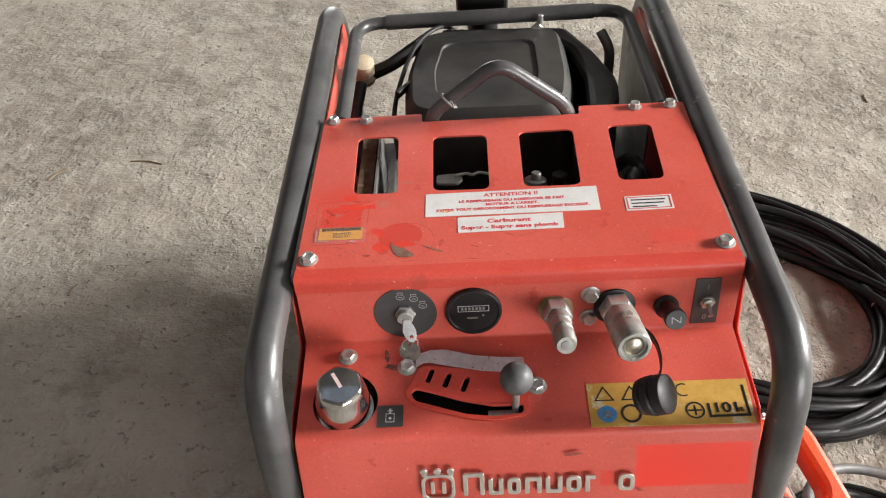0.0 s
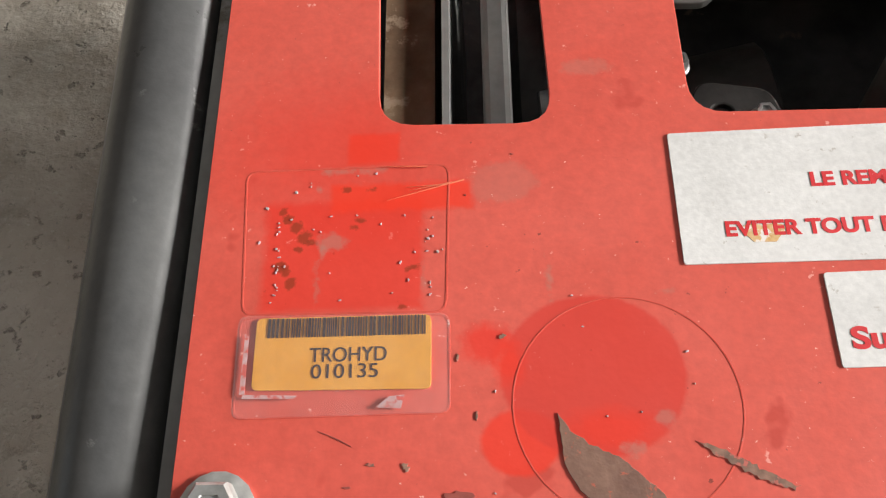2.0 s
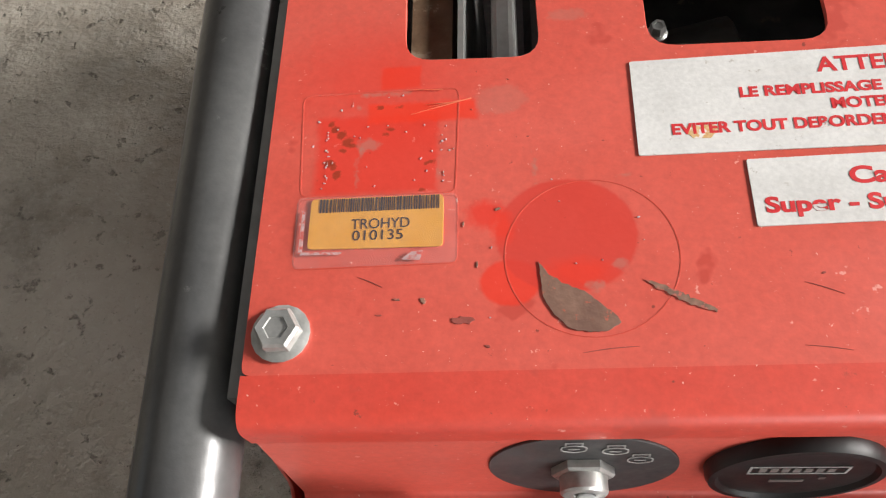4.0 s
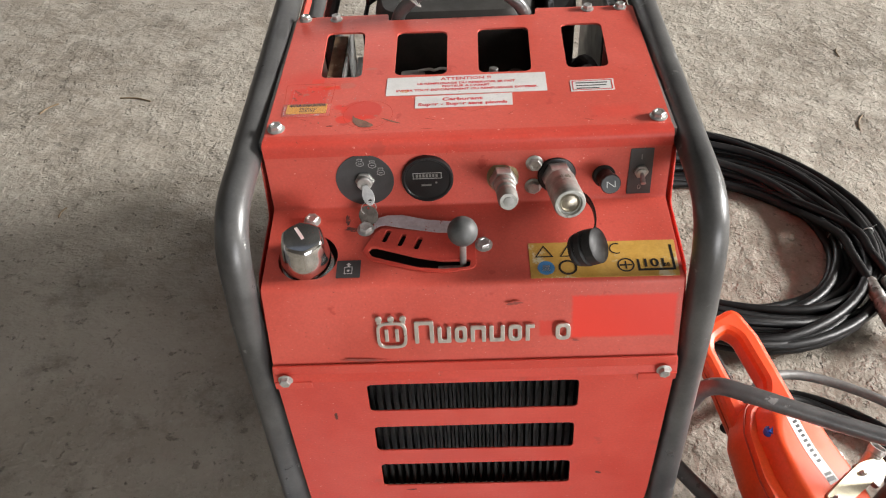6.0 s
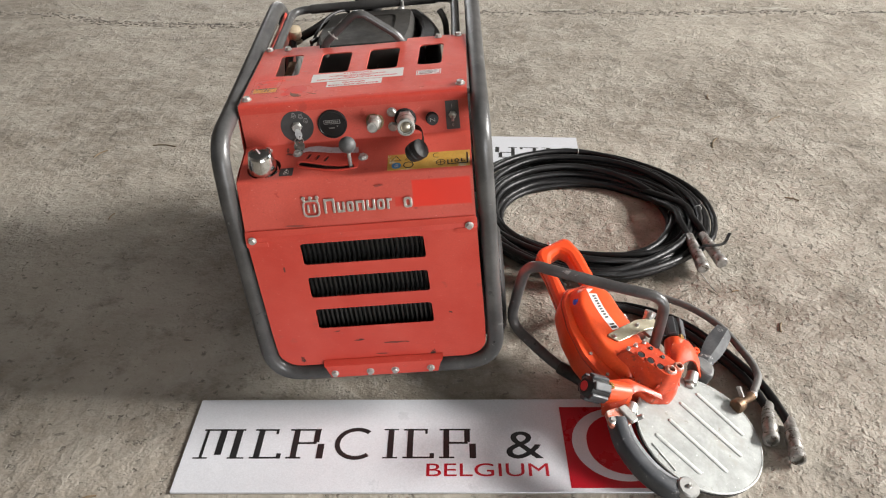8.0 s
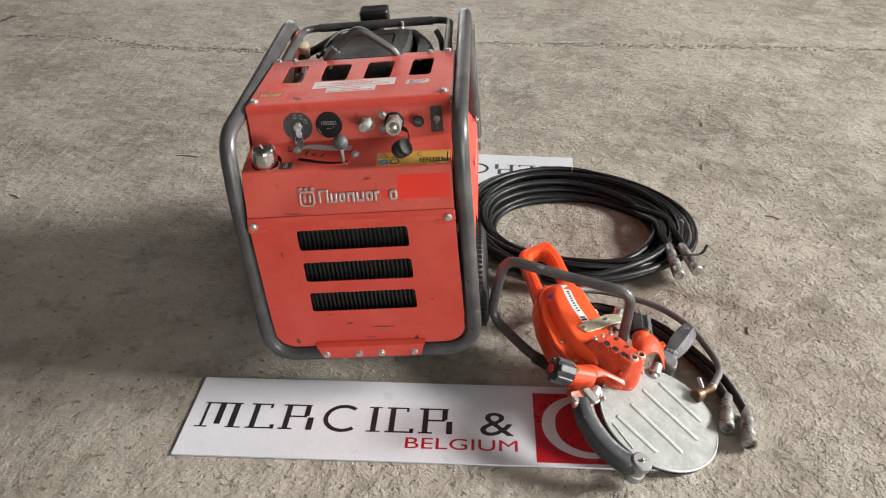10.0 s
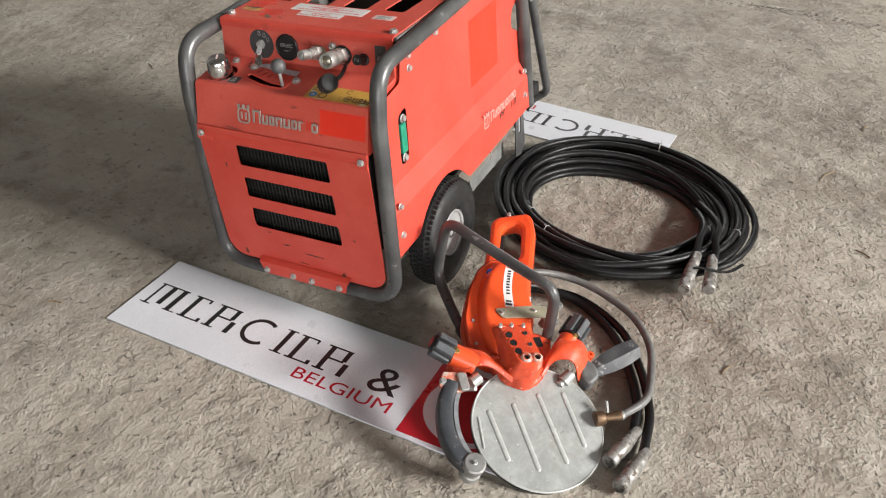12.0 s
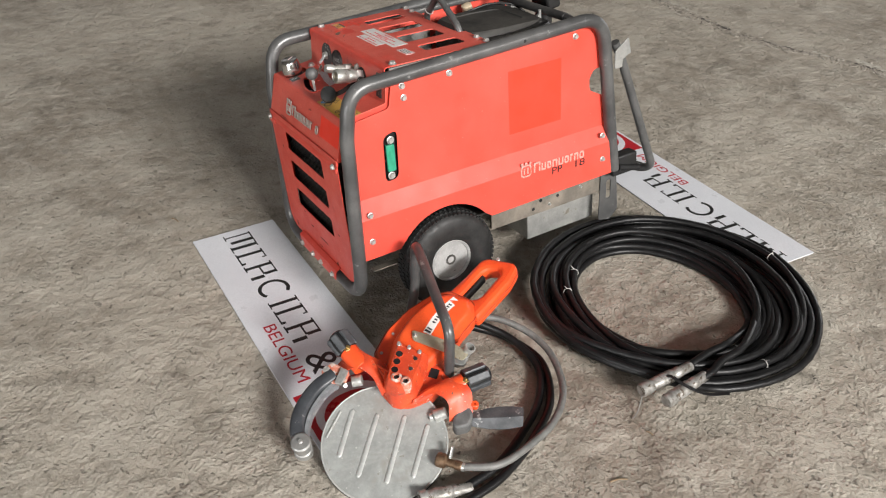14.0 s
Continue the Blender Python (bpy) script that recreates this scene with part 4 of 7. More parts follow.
TOGGLE = part("switch_plate", slab(corners([(-0.0155, -0.0335), (0.0155, -0.0335), (0.0145, 0.0335), (-0.0145, 0.0335)], 0.0012, 2), (), 0.0014, 0.0003), DARKGREY, PANEL, "dark grey plate with toggle switch", face_pose(0.2205, 0.7045, 0.0016))
part("lettering", lettering("1", 0.011, None, "CENTER"), DULL, TOGGLE, "", pose(0, 0.018, 0.0003))
part("lettering", lettering("0", 0.010, None, "CENTER"), DULL, TOGGLE, "", pose(0, -0.0265, 0.0003))
part("toggle", Geo().turn([(0.0092, 0), (0.0092, 0.004), (0.0085, 0.0045)], seg=6).turn([(0.006, 0.004), (0.006, 0.007), (0.005, 0.0075)], seg=18).cyl((0, 0, 0.006), (0, -0.007, 0.020), 0.0022, 0.0034, 14), STEEL, TOGGLE, "plated toggle", pose(0.0005, 0.001, 0))

def flat_bar(x0, x1, y0, y1, z):
    return Geo().box(x0, x1, y0, y1, z - 0.0006, z)


# -- shelf: filler cap, throttle gate, nuts, plates --
CAP = part("filler_neck", Geo().turn([(0.024, -0.05), (0.024, 0.002), (0.0335, 0.003), (0.0335, 0.008), (0.030, 0.009)], plane_at(shelf_point(-0.2045, 0.098, -0.014), (1, 0, 0), shelf_up), 36), CHROME, PANEL, "chrome filler neck")
cap = Geo()
rows = []
for r, z, hexed in ((0.0300, -0.004, 0), (0.0312, 0.002, 0), (0.0310, 0.016, 0.1), (0.0298, 0.022, 0.5), (0.0272, 0.036, 1), (0.0254, 0.0430, 1), (0.0226, 0.0456, 1), (0.0222, 0.0457, 1)):
    row = []
    for i in range(48):
        a = i * math.tau / 48
        k = math.cos(math.pi / 6) / math.cos((a + math.pi / 6) % (math.pi / 3) - math.pi / 6)
        row.append((r * (1 + hexed * (0.5 * (k - 1) + 0.04)) * math.cos(a), r * (1 + hexed * (0.5 * (k - 1) + 0.04)) * math.sin(a), z))
    rows.append(row)
cap.ring(rows)
cap_m = plane_at(shelf_point(-0.2045, 0.0985, 0.000), (1, 0.2, 0), Vector((-0.2, 1, 0.143)))
LID = part("filler_cap", cap, CHROME, CAP, "worn chrome hexagonal filler cap", cap_m)
part("paint_mark", flat_bar(-0.0020, 0.0020, -0.004, 0.017, 0.0461), surf("pale_pink_paint", (0.60, 0.42, 0.40), (0.68, 0.55, 0.54), 120, 0.5), LID, "pale paint mark", Matrix.Rotation(0.35, 4, "Z"))

part("fuel_plate", slab(corners([(-0.0150, -0.0135), (0.0150, -0.0135), (0.0150, 0.0135), (-0.0150, 0.0135)], 0.001, 2), (), 0.001, 0.0002), DARKGREY, PANEL, "dark grey plate with drum symbol", plane_at(shelf_point(-0.151, 0.0825, 0.0009), (1, 0, 0), shelf_up))
part("drum_symbol", Geo().take(slab([(-0.005, -0.008), (0.005, -0.008), (0.005, 0.003), (-0.005, 0.003)], [[(-0.0043, -0.0073), (0.0043, -0.0073), (0.0043, 0.0023), (-0.0043, 0.0023)]], 0.0003, 0.00005)).box(-0.0012, 0.0012, 0.003, 0.009, -0.0003, 0).box(-0.003, 0.003, 0.006, 0.0068, -0.0003, 0).take(slab(disc(0, -0.003, 0.0017, 12), (), 0.0003, 0.00005)), WHITE, PANEL, "", plane_at(shelf_point(-0.151, 0.0825, 0.0013), (1, 0, 0), shelf_up))
bolts(PANEL, BOLT_BIG, [shelf_point(-0.204, 0.163), shelf_point(-0.133, 0.1455), shelf_point(0.0175, 0.114)], (0, -0.143, 1), "hex_nut")
# throttle quadrant
q_out = corners([on_shelf(*p) for p in ((-0.116, 0.1475), (-0.060, 0.139), (0.006, 0.131), (0.008, 0.077), (-0.030, 0.0715), (-0.060, 0.0745), (-0.126, 0.0945), (-0.136, 0.109))], 0.010, 4)
part("quadrant_plate", slab(q_out, shelf_holes[:4], 0.002, 0.0008), RED, PANEL, "raised red throttle quadrant with slots", shelf_m @ Matrix.Translation((0, 0, 0.0022)))
part("wear_mark", slab([on_shelf(x, y) for x, y in ((-0.1225, 0.1610), (-0.1057, 0.1668), (-0.0872, 0.1670), (-0.0551, 0.1575), (-0.024, 0.1535), (0.0045, 0.1522), (0.0068, 0.1310), (-0.0434, 0.1355), (-0.084, 0.1441), (-0.1074, 0.1500), (-0.1140, 0.1490), (-0.1219, 0.1440))], (), 0.0004, 0.0001), PALE_BAND, PANEL, "pale worn band beside the throttle", shelf_m @ Matrix.Translation((0, 0, 0.0026)))
GREASE_DARK = surf("dark_grease_smear", (0.10, 0.05, 0.045), (0.24, 0.08, 0.065), 120, 0.6, 0, 0.05, 300, (0.50, 0.09, 0.06), 0.56, 160)
for loop in (blob(-0.1572, 0.1625, 0.0028, 0.0085, 9, 0.22), blob(-0.1500, 0.1465, 0.0080, 0.0038, 12, 0.28)):
    part("grease_smear", slab([on_shelf(x, y) for x, y in loop], (), 0.0003, 0.0001), GREASE_DARK, PANEL, "dark grease smear", shelf_m @ Matrix.Translation((0, 0, 0.0004)))
LEVER = part("throttle_lever", Geo().cyl(shelf_point(-0.009, 0.088, -0.03), (-0.008, 0.087, 0.692), 0.0042, 0.0042, 14).box(-0.040, -0.008, 0.0745, 0.090, 0.6405, 0.6435), STEEL, PANEL, "steel throttle lever")
part("ball_knob", Geo().turn([(0.0185 * math.sin(math.pi * i / 16) + 1e-5, -0.0185 * math.cos(math.pi * i / 16)) for i in range(17)], Matrix.Translation((-0.008, 0.087, 0.702)), 28), BALL, LEVER, "dark grey ball knob")

# warning label and rubber cap on its strap
LABEL = part("warning_label", slab(corners([on_shelf(*p) for p in ((0.073, 0.0595), (0.252, 0.0575), (0.254, 0.1130), (0.073, 0.1140))], 0.001, 2), (), 0.0006, 0.0001), YELLOW, PANEL, "worn yellow warning label")
LABEL.data.transform(shelf_m @ Matrix.Translation((0, 0, 0.0006)))


def on_label(name, me, material, x, y):
    u, v = on_shelf(x, y)
    return part(name, me, material, LABEL, "", shelf_m @ Matrix.Translation((u, v, 0.0009)))


for x, y in ((0.0915, 0.1005), (0.122, 0.1005)):
    on_label("symbol", slab([(-0.0115, -0.0095), (0.0115, -0.0095), (0, 0.0095)], [[(-0.0088, -0.008), (0.0088, -0.008), (0, 0.0066)]], 0.0003, 0.00005), INK, x, y)
on_label("symbol", slab(disc(0, 0, 0.0105, 28), (), 0.0003, 0.00005), LABEL_BLUE, 0.0925, 0.0745)
on_label("symbol", slab([(-0.005, -0.005), (0.005, -0.005), (0.0045, 0.004), (-0.0045, 0.004)], (), 0.0006, 0.00005), WHITE, 0.0925, 0.0745)
on_label("symbol", slab(disc(0, 0, 0.0115, 28), [disc(0, 0, 0.0088, 28)], 0.0003, 0.00005), INK, 0.119, 0.0745)
on_label("symbol", arc_band(0, 0, 0.0065, 0.0085, 60, 300) and slab(arc_band(0, 0, 0.0070, 0.0085, 60, 300), (), 0.0003, 0.00005), INK, 0.181, 0.1015)
on_label("symbol", slab(disc(0, 0, 0.0105, 28), [disc(0, 0, 0.0085, 28)], 0.0003, 0.00005), INK, 0.1895, 0.0755)
on_label("symbol", Geo().box(-0.0075, 0.0075, -0.001, 0.001, -0.0003, 0).box(-0.001, 0.001, -0.006, 0.006, -0.0003, 0).mesh("symbol"), INK, 0.1895, 0.0755)
on_label("noise_box", slab([(-0.021, -0.0095), (0.0245, -0.0095), (0.0245, 0.030), (0.0215, 0.030), (0.0215, -0.0065), (-0.018, -0.0065), (-0.018, 0.008), (-0.021, 0.008)], (), 0.0003, 0.00005), INK, 0.2245, 0.0755)
on_label("lettering", lettering("101", 0.017, 0.024, "LEFT", 0.0003), INK, 0.2085, 0.072)
on_label("lettering", lettering("dB", 0.008, 0.008), INK, 0.2345, 0.072)
HOOD = part("dust_cap", Geo().turn([(0.004, -0.006), (0.012, -0.004), (0.0225, 0.002), (0.0245, 0.008), (0.0225, 0.0115), (0.0255, 0.0135), (0.0265, 0.022), (0.0240, 0.025), (0.0262, 0.027), (0.0255, 0.040), (0.021, 0.0425)],
                                     plane_at((0.134, 0.075, 0.678), (0.3, 1, 0.2), (-0.55, 0.2, 0.9)) @ pose(0, 0, -0.010, 0, 0, 0) @ Matrix.Diagonal((0.84, 0.84, 0.84, 1)), 28), RUBBER, PANEL, "ribbed black rubber dust cap")
part("strap", Geo().sweep(spline([(0.128, 0.180, 0.690), (0.150, 0.140, 0.698), (0.154, 0.108, 0.688), (0.142, 0.084, 0.680)], 6), [(-0.006, -0.001), (0.006, -0.001), (0.006, 0.001), (-0.006, 0.001)], up=(1, 0.3, 0.2)), RUBBER, HOOD, "rubber strap")

# -- raised emblem and wordmark shapes on the apron --
apron_up = Vector((0, 0.236, 1)).normalized()
apron_m = plane_at((0, 0.0356, 0.588), (1, 0, 0), apron_up) @ Matrix.Translation((0, 0, 0.0040))


def rounded(x0, x1, y0, y1, r):
    return corners([(x0, y0), (x1, y0), (x1, y1), (x0, y1)], r, 4)


def glyph(kind, w, h, s):
    """Plain stroke shapes that stand for the pieces of a wordmark."""
    g = Geo()
    bar = lambda x0, x1, y0, y1: g.take(slab(rounded(x0, x1, y0, y1, 0.0008), (), 0.003, 0.0007))
    if kind == "cup":
        g.take(slab(corners([(0, h), (0, 0), (w, 0), (w, h), (w - s, h), (w - s, s), (s, s), (s, h)], 0.0022, 4), (), 0.003, 0.0007))
    elif kind == "arch":
        g.take(slab(corners([(0, 0), (0, h), (w, h), (w, 0), (w - s, 0), (w - s, h - s), (s, h - s), (s, 0)], 0.0022, 4), (), 0.003, 0.0007))
    elif kind == "ring":
        g.take(slab(rounded(0, w, 0, h, w * 0.4), [rounded(s, w - s, s, h - s, w * 0.25)], 0.003, 0.0007))
    elif kind == "post":
        bar(0, s, 0, h), bar(s * 0.8, w, h - s, h)
    return g


def wordmark(parent, m, unit, material, skip=()):
    """Emblem and nine stroke shapes; unit is the height of the tall one."""
    k = unit / 0.032
    em = Geo().take(slab(rounded(-0.0185, 0.0185, -0.021, 0.017, 0.012), [rounded(-0.0145, 0.0145, -0.017, 0.013, 0.009)], 0.003, 0.0007))
    for cx in (-0.0145, 0.0, 0.0145):
        em.take(slab(disc(cx, 0.0215, 0.0042, 12), (), 0.003, 0.0006)).take(slab([(cx - 0.003, 0.015), (cx + 0.003, 0.015), (cx + 0.002, 0.020), (cx - 0.002, 0.020)], (), 0.003, 0.0004))
    em.take(slab(rounded(-0.0085, -0.004, -0.011, 0.007, 0.001), (), 0.003, 0.0007)).take(slab(rounded(0.004, 0.0085, -0.011, 0.007, 0.001), (), 0.003, 0.0007))
    part("emblem", em, material, parent, "", m @ Matrix.Diagonal((k, k, 1, 1)))
    x = 0.0275
    for i, (kind, w, h) in enumerate((("arch", 0.0235, 0.032), ("cup", 0.0165, 0.0235), ("ring", 0.0150, 0.0235), ("arch", 0.0185, 0.0235), ("cup", 0.0185, 0.0235), ("ring", 0.0165, 0.0235), ("post", 0.0110, 0.0235), ("arch", 0.0165, 0.0235), ("ring", 0.0180, 0.0235))):
        if i not in skip:
            g2 = glyph(kind, w, h, 0.0052)
            part("wordmark_shape", g2, material, parent, "", m @ Matrix.Diagonal((k, k, 1, 1)) @ Matrix.Translation((x, -0.0150, 0)))
        x += w + 0.0042


wordmark(PANEL, apron_m @ Matrix.Translation((-0.1005, -0.0045, 0)), 0.033, SILVER, (7,))
mark_ap = lambda loop, mat_, lift=0.0004: part("apron_mark", slab(loop, (), 0.0004, 0.00008), mat_, PANEL, "", apron_m @ Matrix.Translation((0, 0, -0.0038 + lift)))
mark_ap(blob(0.052, 0.034, 0.009, 0.0022, 31, 0.3, 16), SCUFF)
mark_ap(blob(-0.14, -0.045, 0.026, 0.0020, 33, 0.3, 20), SCUFF, 0.0006)
mark_ap(blob(0.128, -0.023, 0.004, 0.0012, 34, 0.3, 12), SCUFF, 0.0008)

# -- lower front panel with three vents --
LOW_UP = Vector((0, -0.0245, 1)).normalized()
low_m = plane_at((0, 0.0205, 0.516), (1, 0, 0), LOW_UP)
low = lambda x, z: (x, (z - 0.516) * 1.0003)
vents = [corners([low(-0.141 - d, z1), low(0.1365, z1), low(0.138, z0), low(-0.142, z0)], 0.008) for z1, z0, d in ((0.4978, 0.4383, 0), (0.401, 0.341, 0), (0.3045, 0.2440, 0))]
front_outline = [low(-0.257, 0.540), low(0.257, 0.540), low(0.259, 0.30), low(0.259, 0.215)]
front_outline += [low(0.259 - 0.055 + 0.055 * math.cos(a), 0.180 - 0.055 * math.sin(a)) for a in (radians(15 * i) for i in range(1, 7))]
front_outline += [low(0.148, 0.125), low(-0.150, 0.125)]
front_outline += [low(-0.259 + 0.055 - 0.055 * math.sin(a), 0.180 - 0.055 * math.cos(a)) for a in (radians(15 * i) for i in range(0, 6))]
front_outline += [low(-0.259, 0.215), low(-0.259, 0.30)]
FRONT = part("front_panel", slab(front_outline, vents, 0.0025, 0.0006), RED, PACK, "faded red front panel with three vents", low_m)
# apron hem and its side ears
part("apron_hem", sheet([(0.0235, 0.5335), (0.0165, 0.512)], -0.259, 0.259), RED, PANEL)
for s in (-1, 1):
    part("apron_ear", Geo().box(s * 0.234 - 0.024, s * 0.234 + 0.024, 0.0150, 0.0178, 0.502, 0.514), RED, PANEL)
bolts(FRONT, BOLT, [low_m.inverted() @ Vector((x, 0.0165, 0.5190)) for x in (-0.243, 0.2415)], (0, 0, 1))
# the panel's lower tab, folded out over the front tube
tab_y = (low_m @ Vector((*low(0, 0.140), 0))).y
tab_rows = [[(-w, y, z), (w, y, z), (w, y + 0.0025, z - 0.0006), (-w, y + 0.0025, z - 0.0006)] for w, y, z in ((0.149, tab_y - 0.0028, 0.140), (0.148, 0.0126, 0.132), (0.142, 0.0110, 0.124), (0.134, 0.0110, 0.0965))]
TAB = part("front_tab", Geo().ring(tab_rows), RED, FRONT, "red tab bolted over the front tube", low_m.inverted())
for x in (-0.1232, -0.0343, 0.028, 0.117):
    shared("bolt", BOLT, TAB, Matrix.Translation((x, 0.0110, 0.1100)) @ Vector((0, -1, 0)).to_track_quat("Z", "Y").to_matrix().to_4x4() @ Matrix.Rotation(7 * x, 4, "Z"))
for k, (cx, cz, rx, rz) in enumerate(((-0.05, 0.20, 0.012, 0.0025), (0.04, 0.185, 0.025, 0.003), (0.126, 0.142, 0.006, 0.010), (-0.20, 0.145, 0.004, 0.012), (-0.10, 0.232, 0.008, 0.0015), (0.18, 0.27, 0.004, 0.003), (0.0, 0.15, 0.012, 0.002), (-0.19, 0.43, 0.003, 0.006), (-0.22, 0.52, 0.03, 0.0012))):
    part("scuff_mark", slab(blob(*low(cx, cz), rx, rz, 70 + k, 0.3, 18), (), 0.0004, 0.00008), BLACK_SCUFF, FRONT, "", Matrix.Translation((0, 0, 0.0003)))
# radiator behind the vents
fins = Geo().box(-0.19, 0.19, 0.058, 0.064, 0.20, 0.53)
RADIATOR = part("radiator", fins, BLACK, PACK, "black cooler core")
fin = Geo().ring([[(dx, y, z) for dx, y in ((-0.0042, 0.060), (-0.0018, 0.046), (0.0018, 0.046), (0.0042, 0.060))] for z in (0.21, 0.525)]).mesh("cooler_fin", surf("black_fin_metal", (0.02, 0.02, 0.02), (0.05, 0.05, 0.048), 60, 0.4, 0.5, 0.1, 150))
for i in range(34):
    shared("cooler_fin", fin, RADIATOR, Matrix.Translation((-0.186 + 0.0113 * i, 0, 0)))

# -- side panels --
XS, XF = 0.267, 0.293


def side_panel(s):
    up = [(0.205, 0.728), (0.900, 0.742), (0.940, 0.72), (0.950, 0.66), (0.950, 0.605), (0.905, 0.600), (0.888, 0.575), (0.890, 0.535), (0.948, 0.505), (0.968, 0.405), (0.056, 0.405), (0.060, 0.46), (0.066, 0.60), (0.084, 0.637), (0.190, 0.652)]
    loop = corners(up, 0.010, 3)
    hole = corners([(0.163, 0.575), (0.207, 0.585), (0.200, 0.440), (0.158, 0.437)], 0.019, 5)
    m = Matrix(((0, 0, s, s * XS), (1, 0, 0, 0), (0, 1, 0, 0), (0, 0, 0, 1)))
    g = Geo().take(slab(loop, [hole], 0.002, 0.0005), m)
    # flared skirt, arched over the wheel
    n = 40
    rows = []
    for i in range(n + 1):
        y = 0.056 + (0.975 - 0.056) * i / n
        arch = math.sqrt(max(0.0, 0.178 ** 2 - (y - 0.330) ** 2)) + 0.138
        foot = max(0.225 + 0.012 * i / n, arch)
        rows.append([(s * XS, y, 0.4055), (s * (XS + 0.004), y, 0.398), (s * (XF - 0.004), y, 0.362), (s * XF, y, 0.352), (s * XF, y, foot), (s * (XF - 0.002), y, foot), (s * (XF - 0.002), y, 0.352), (s * (XS - 0.002), y, 0.4035)])
    g.ring(rows)
    return g


for s in (-1, 1):
    sp = part("side_panel", side_panel(s), RED_SIDE if s > 0 else RED, PACK, "faded red side panel with flared skirt")
    nx = (s, 0, 0)
    bolts(sp, BOLT, [(s * (XS + 0.0002), y, z) for y, z in ((0.235, 0.705), (0.237, 0.671), (0.385, 0.707), (0.829, 0.719))] + [(s * XF, y, z) for y, z in ((0.086, 0.366), (0.083, 0.282), (0.926, 0.382), (0.930, 0.298))], nx)
    mm = Matrix(((0, 0, s, s * XS), (1, 0, 0, 0), (0, 1, 0, 0), (0, 0, 0, 1)))
    if s > 0:
        part("scuff_mark", slab(blob(0.262, 0.560, 0.02, 0.0012, 91, 0.2, 14), (), 0.0004, 0.0001), SCUFF, sp, "", mm @ Matrix.Translation((0, 0, 0.0004)) @ pose(0.09, -0.12, 0, 0, 0, 20))
        lm = Matrix(((0, 0, 1, XF), (1, 0, 0, 0), (0, 1, 0, 0), (0, 0, 0, 1)))
        wordmark(sp, lm @ Matrix.Translation((0.624, 0.346, 0.0012)) @ pose(0, 0, 0, 0, 0, -1.0), 0.034, SILVER_WORN)
        part("lettering", lettering("PP", 0.034, 0.040), INK, sp, "", lm @ Matrix.Translation((0.722, 0.303, 0.0005)))
        part("lettering", lettering("18", 0.034, 0.038), INK, sp, "", lm @ Matrix.Translation((0.808, 0.301, 0.0005)))
    part("sight_recess", Geo().box(s * 0.250 - 0.004, s * 0.250 + 0.004, 0.150, 0.215, 0.425, 0.595), BLACK, sp)
    lv = part("oil_level_glass", Geo().take(slab(rounded(-0.013, 0.013, -0.040, 0.040, 0.004), (), 0.010, 0.002), Matrix(((0, 0, s, s * 0.270), (1, 0, 0, 0.181), (0, 1, 0, 0.507), (0, 0, 0, 1)))), GREEN, sp, "green oil level glass")
    bolts(lv, BOLT_BIG, [(s * 0.266, 0.185, 0.560), (s * 0.266, 0.178, 0.454)], nx)

# -- chassis, battery tray and rear leg --
for s in (-1, 1):
    part("chassis_rail", Geo().box(s * 0.235 - 0.003, s * 0.235 + 0.003, 0.525, 0.985, 0.145, 0.205).box(s * 0.225 - 0.012, s * 0.225 + 0.012, 0.10, 0.985, 0.143, 0.147), RAIL, PACK, "dusty brown chassis rail")
    hole = Geo()
    for y, z in ((0.690, 0.165), (0.720, 0.188), (0.790, 0.185)):
        hole.cyl((s * 0.2375, y, z), (s * 0.2388, y, z), 0.006, None, 12)
    part("rail_hole", hole, BLACK, PACK)
    bolts(PACK, SCREW, [(s * 0.238, 0.755, 0.165), (s * 0.238, 0.885, 0.190)], (s, 0, 0))
    leg = slab(corners([(0, 0), (0.05, -0.012), (0.085, 0.02), (0.07, 0.19), (0.005, 0.19)], 0.008), [rounded(0.030, 0.050, 0.075, 0.145, 0.009)], 0.004, 0.0006)
    part("rear_leg", leg, TUBE, PACK, "grey steel rear leg with slot", Matrix(((0, 0, s, s * 0.245), (1, 0, 0, 0.965), (0, 1, 0, 0.035), (0, 0, 0, 1))))
    if s < 0:
        part("leg_foot", Geo().box(s * 0.238 - 0.006, s * 0.238 + 0.006, 0.985, 1.02, -0.018, 0.045).box(s * 0.232 - 0.025, s * 0.232 + 0.012, 0.972, 1.03, -0.0215, -0.0175), ENGINE, PACK)
part("battery_tray", Geo().take(slab(rounded(-0.190, 0.190, 0.700, 0.985, 0.006), (), 0.115, 0.003), Matrix.Translation((0, 0, 0.138))), DULL, PACK, "plain grey sheet metal tray")
part("base_plate", Geo().box(-0.232, 0.232, 0.10, 0.98, 0.205, 0.211), ENGINE, PACK)
for s in (-1, 1):
    part("rear_bracket", Geo().take(slab(rounded(-0.022, 0.022, 0.990, 1.092, 0.006), (), 0.070, 0.006), Matrix.Translation((s * 0.262, 0, 0.278))), BLACK, PACK, "black rubber bumper")

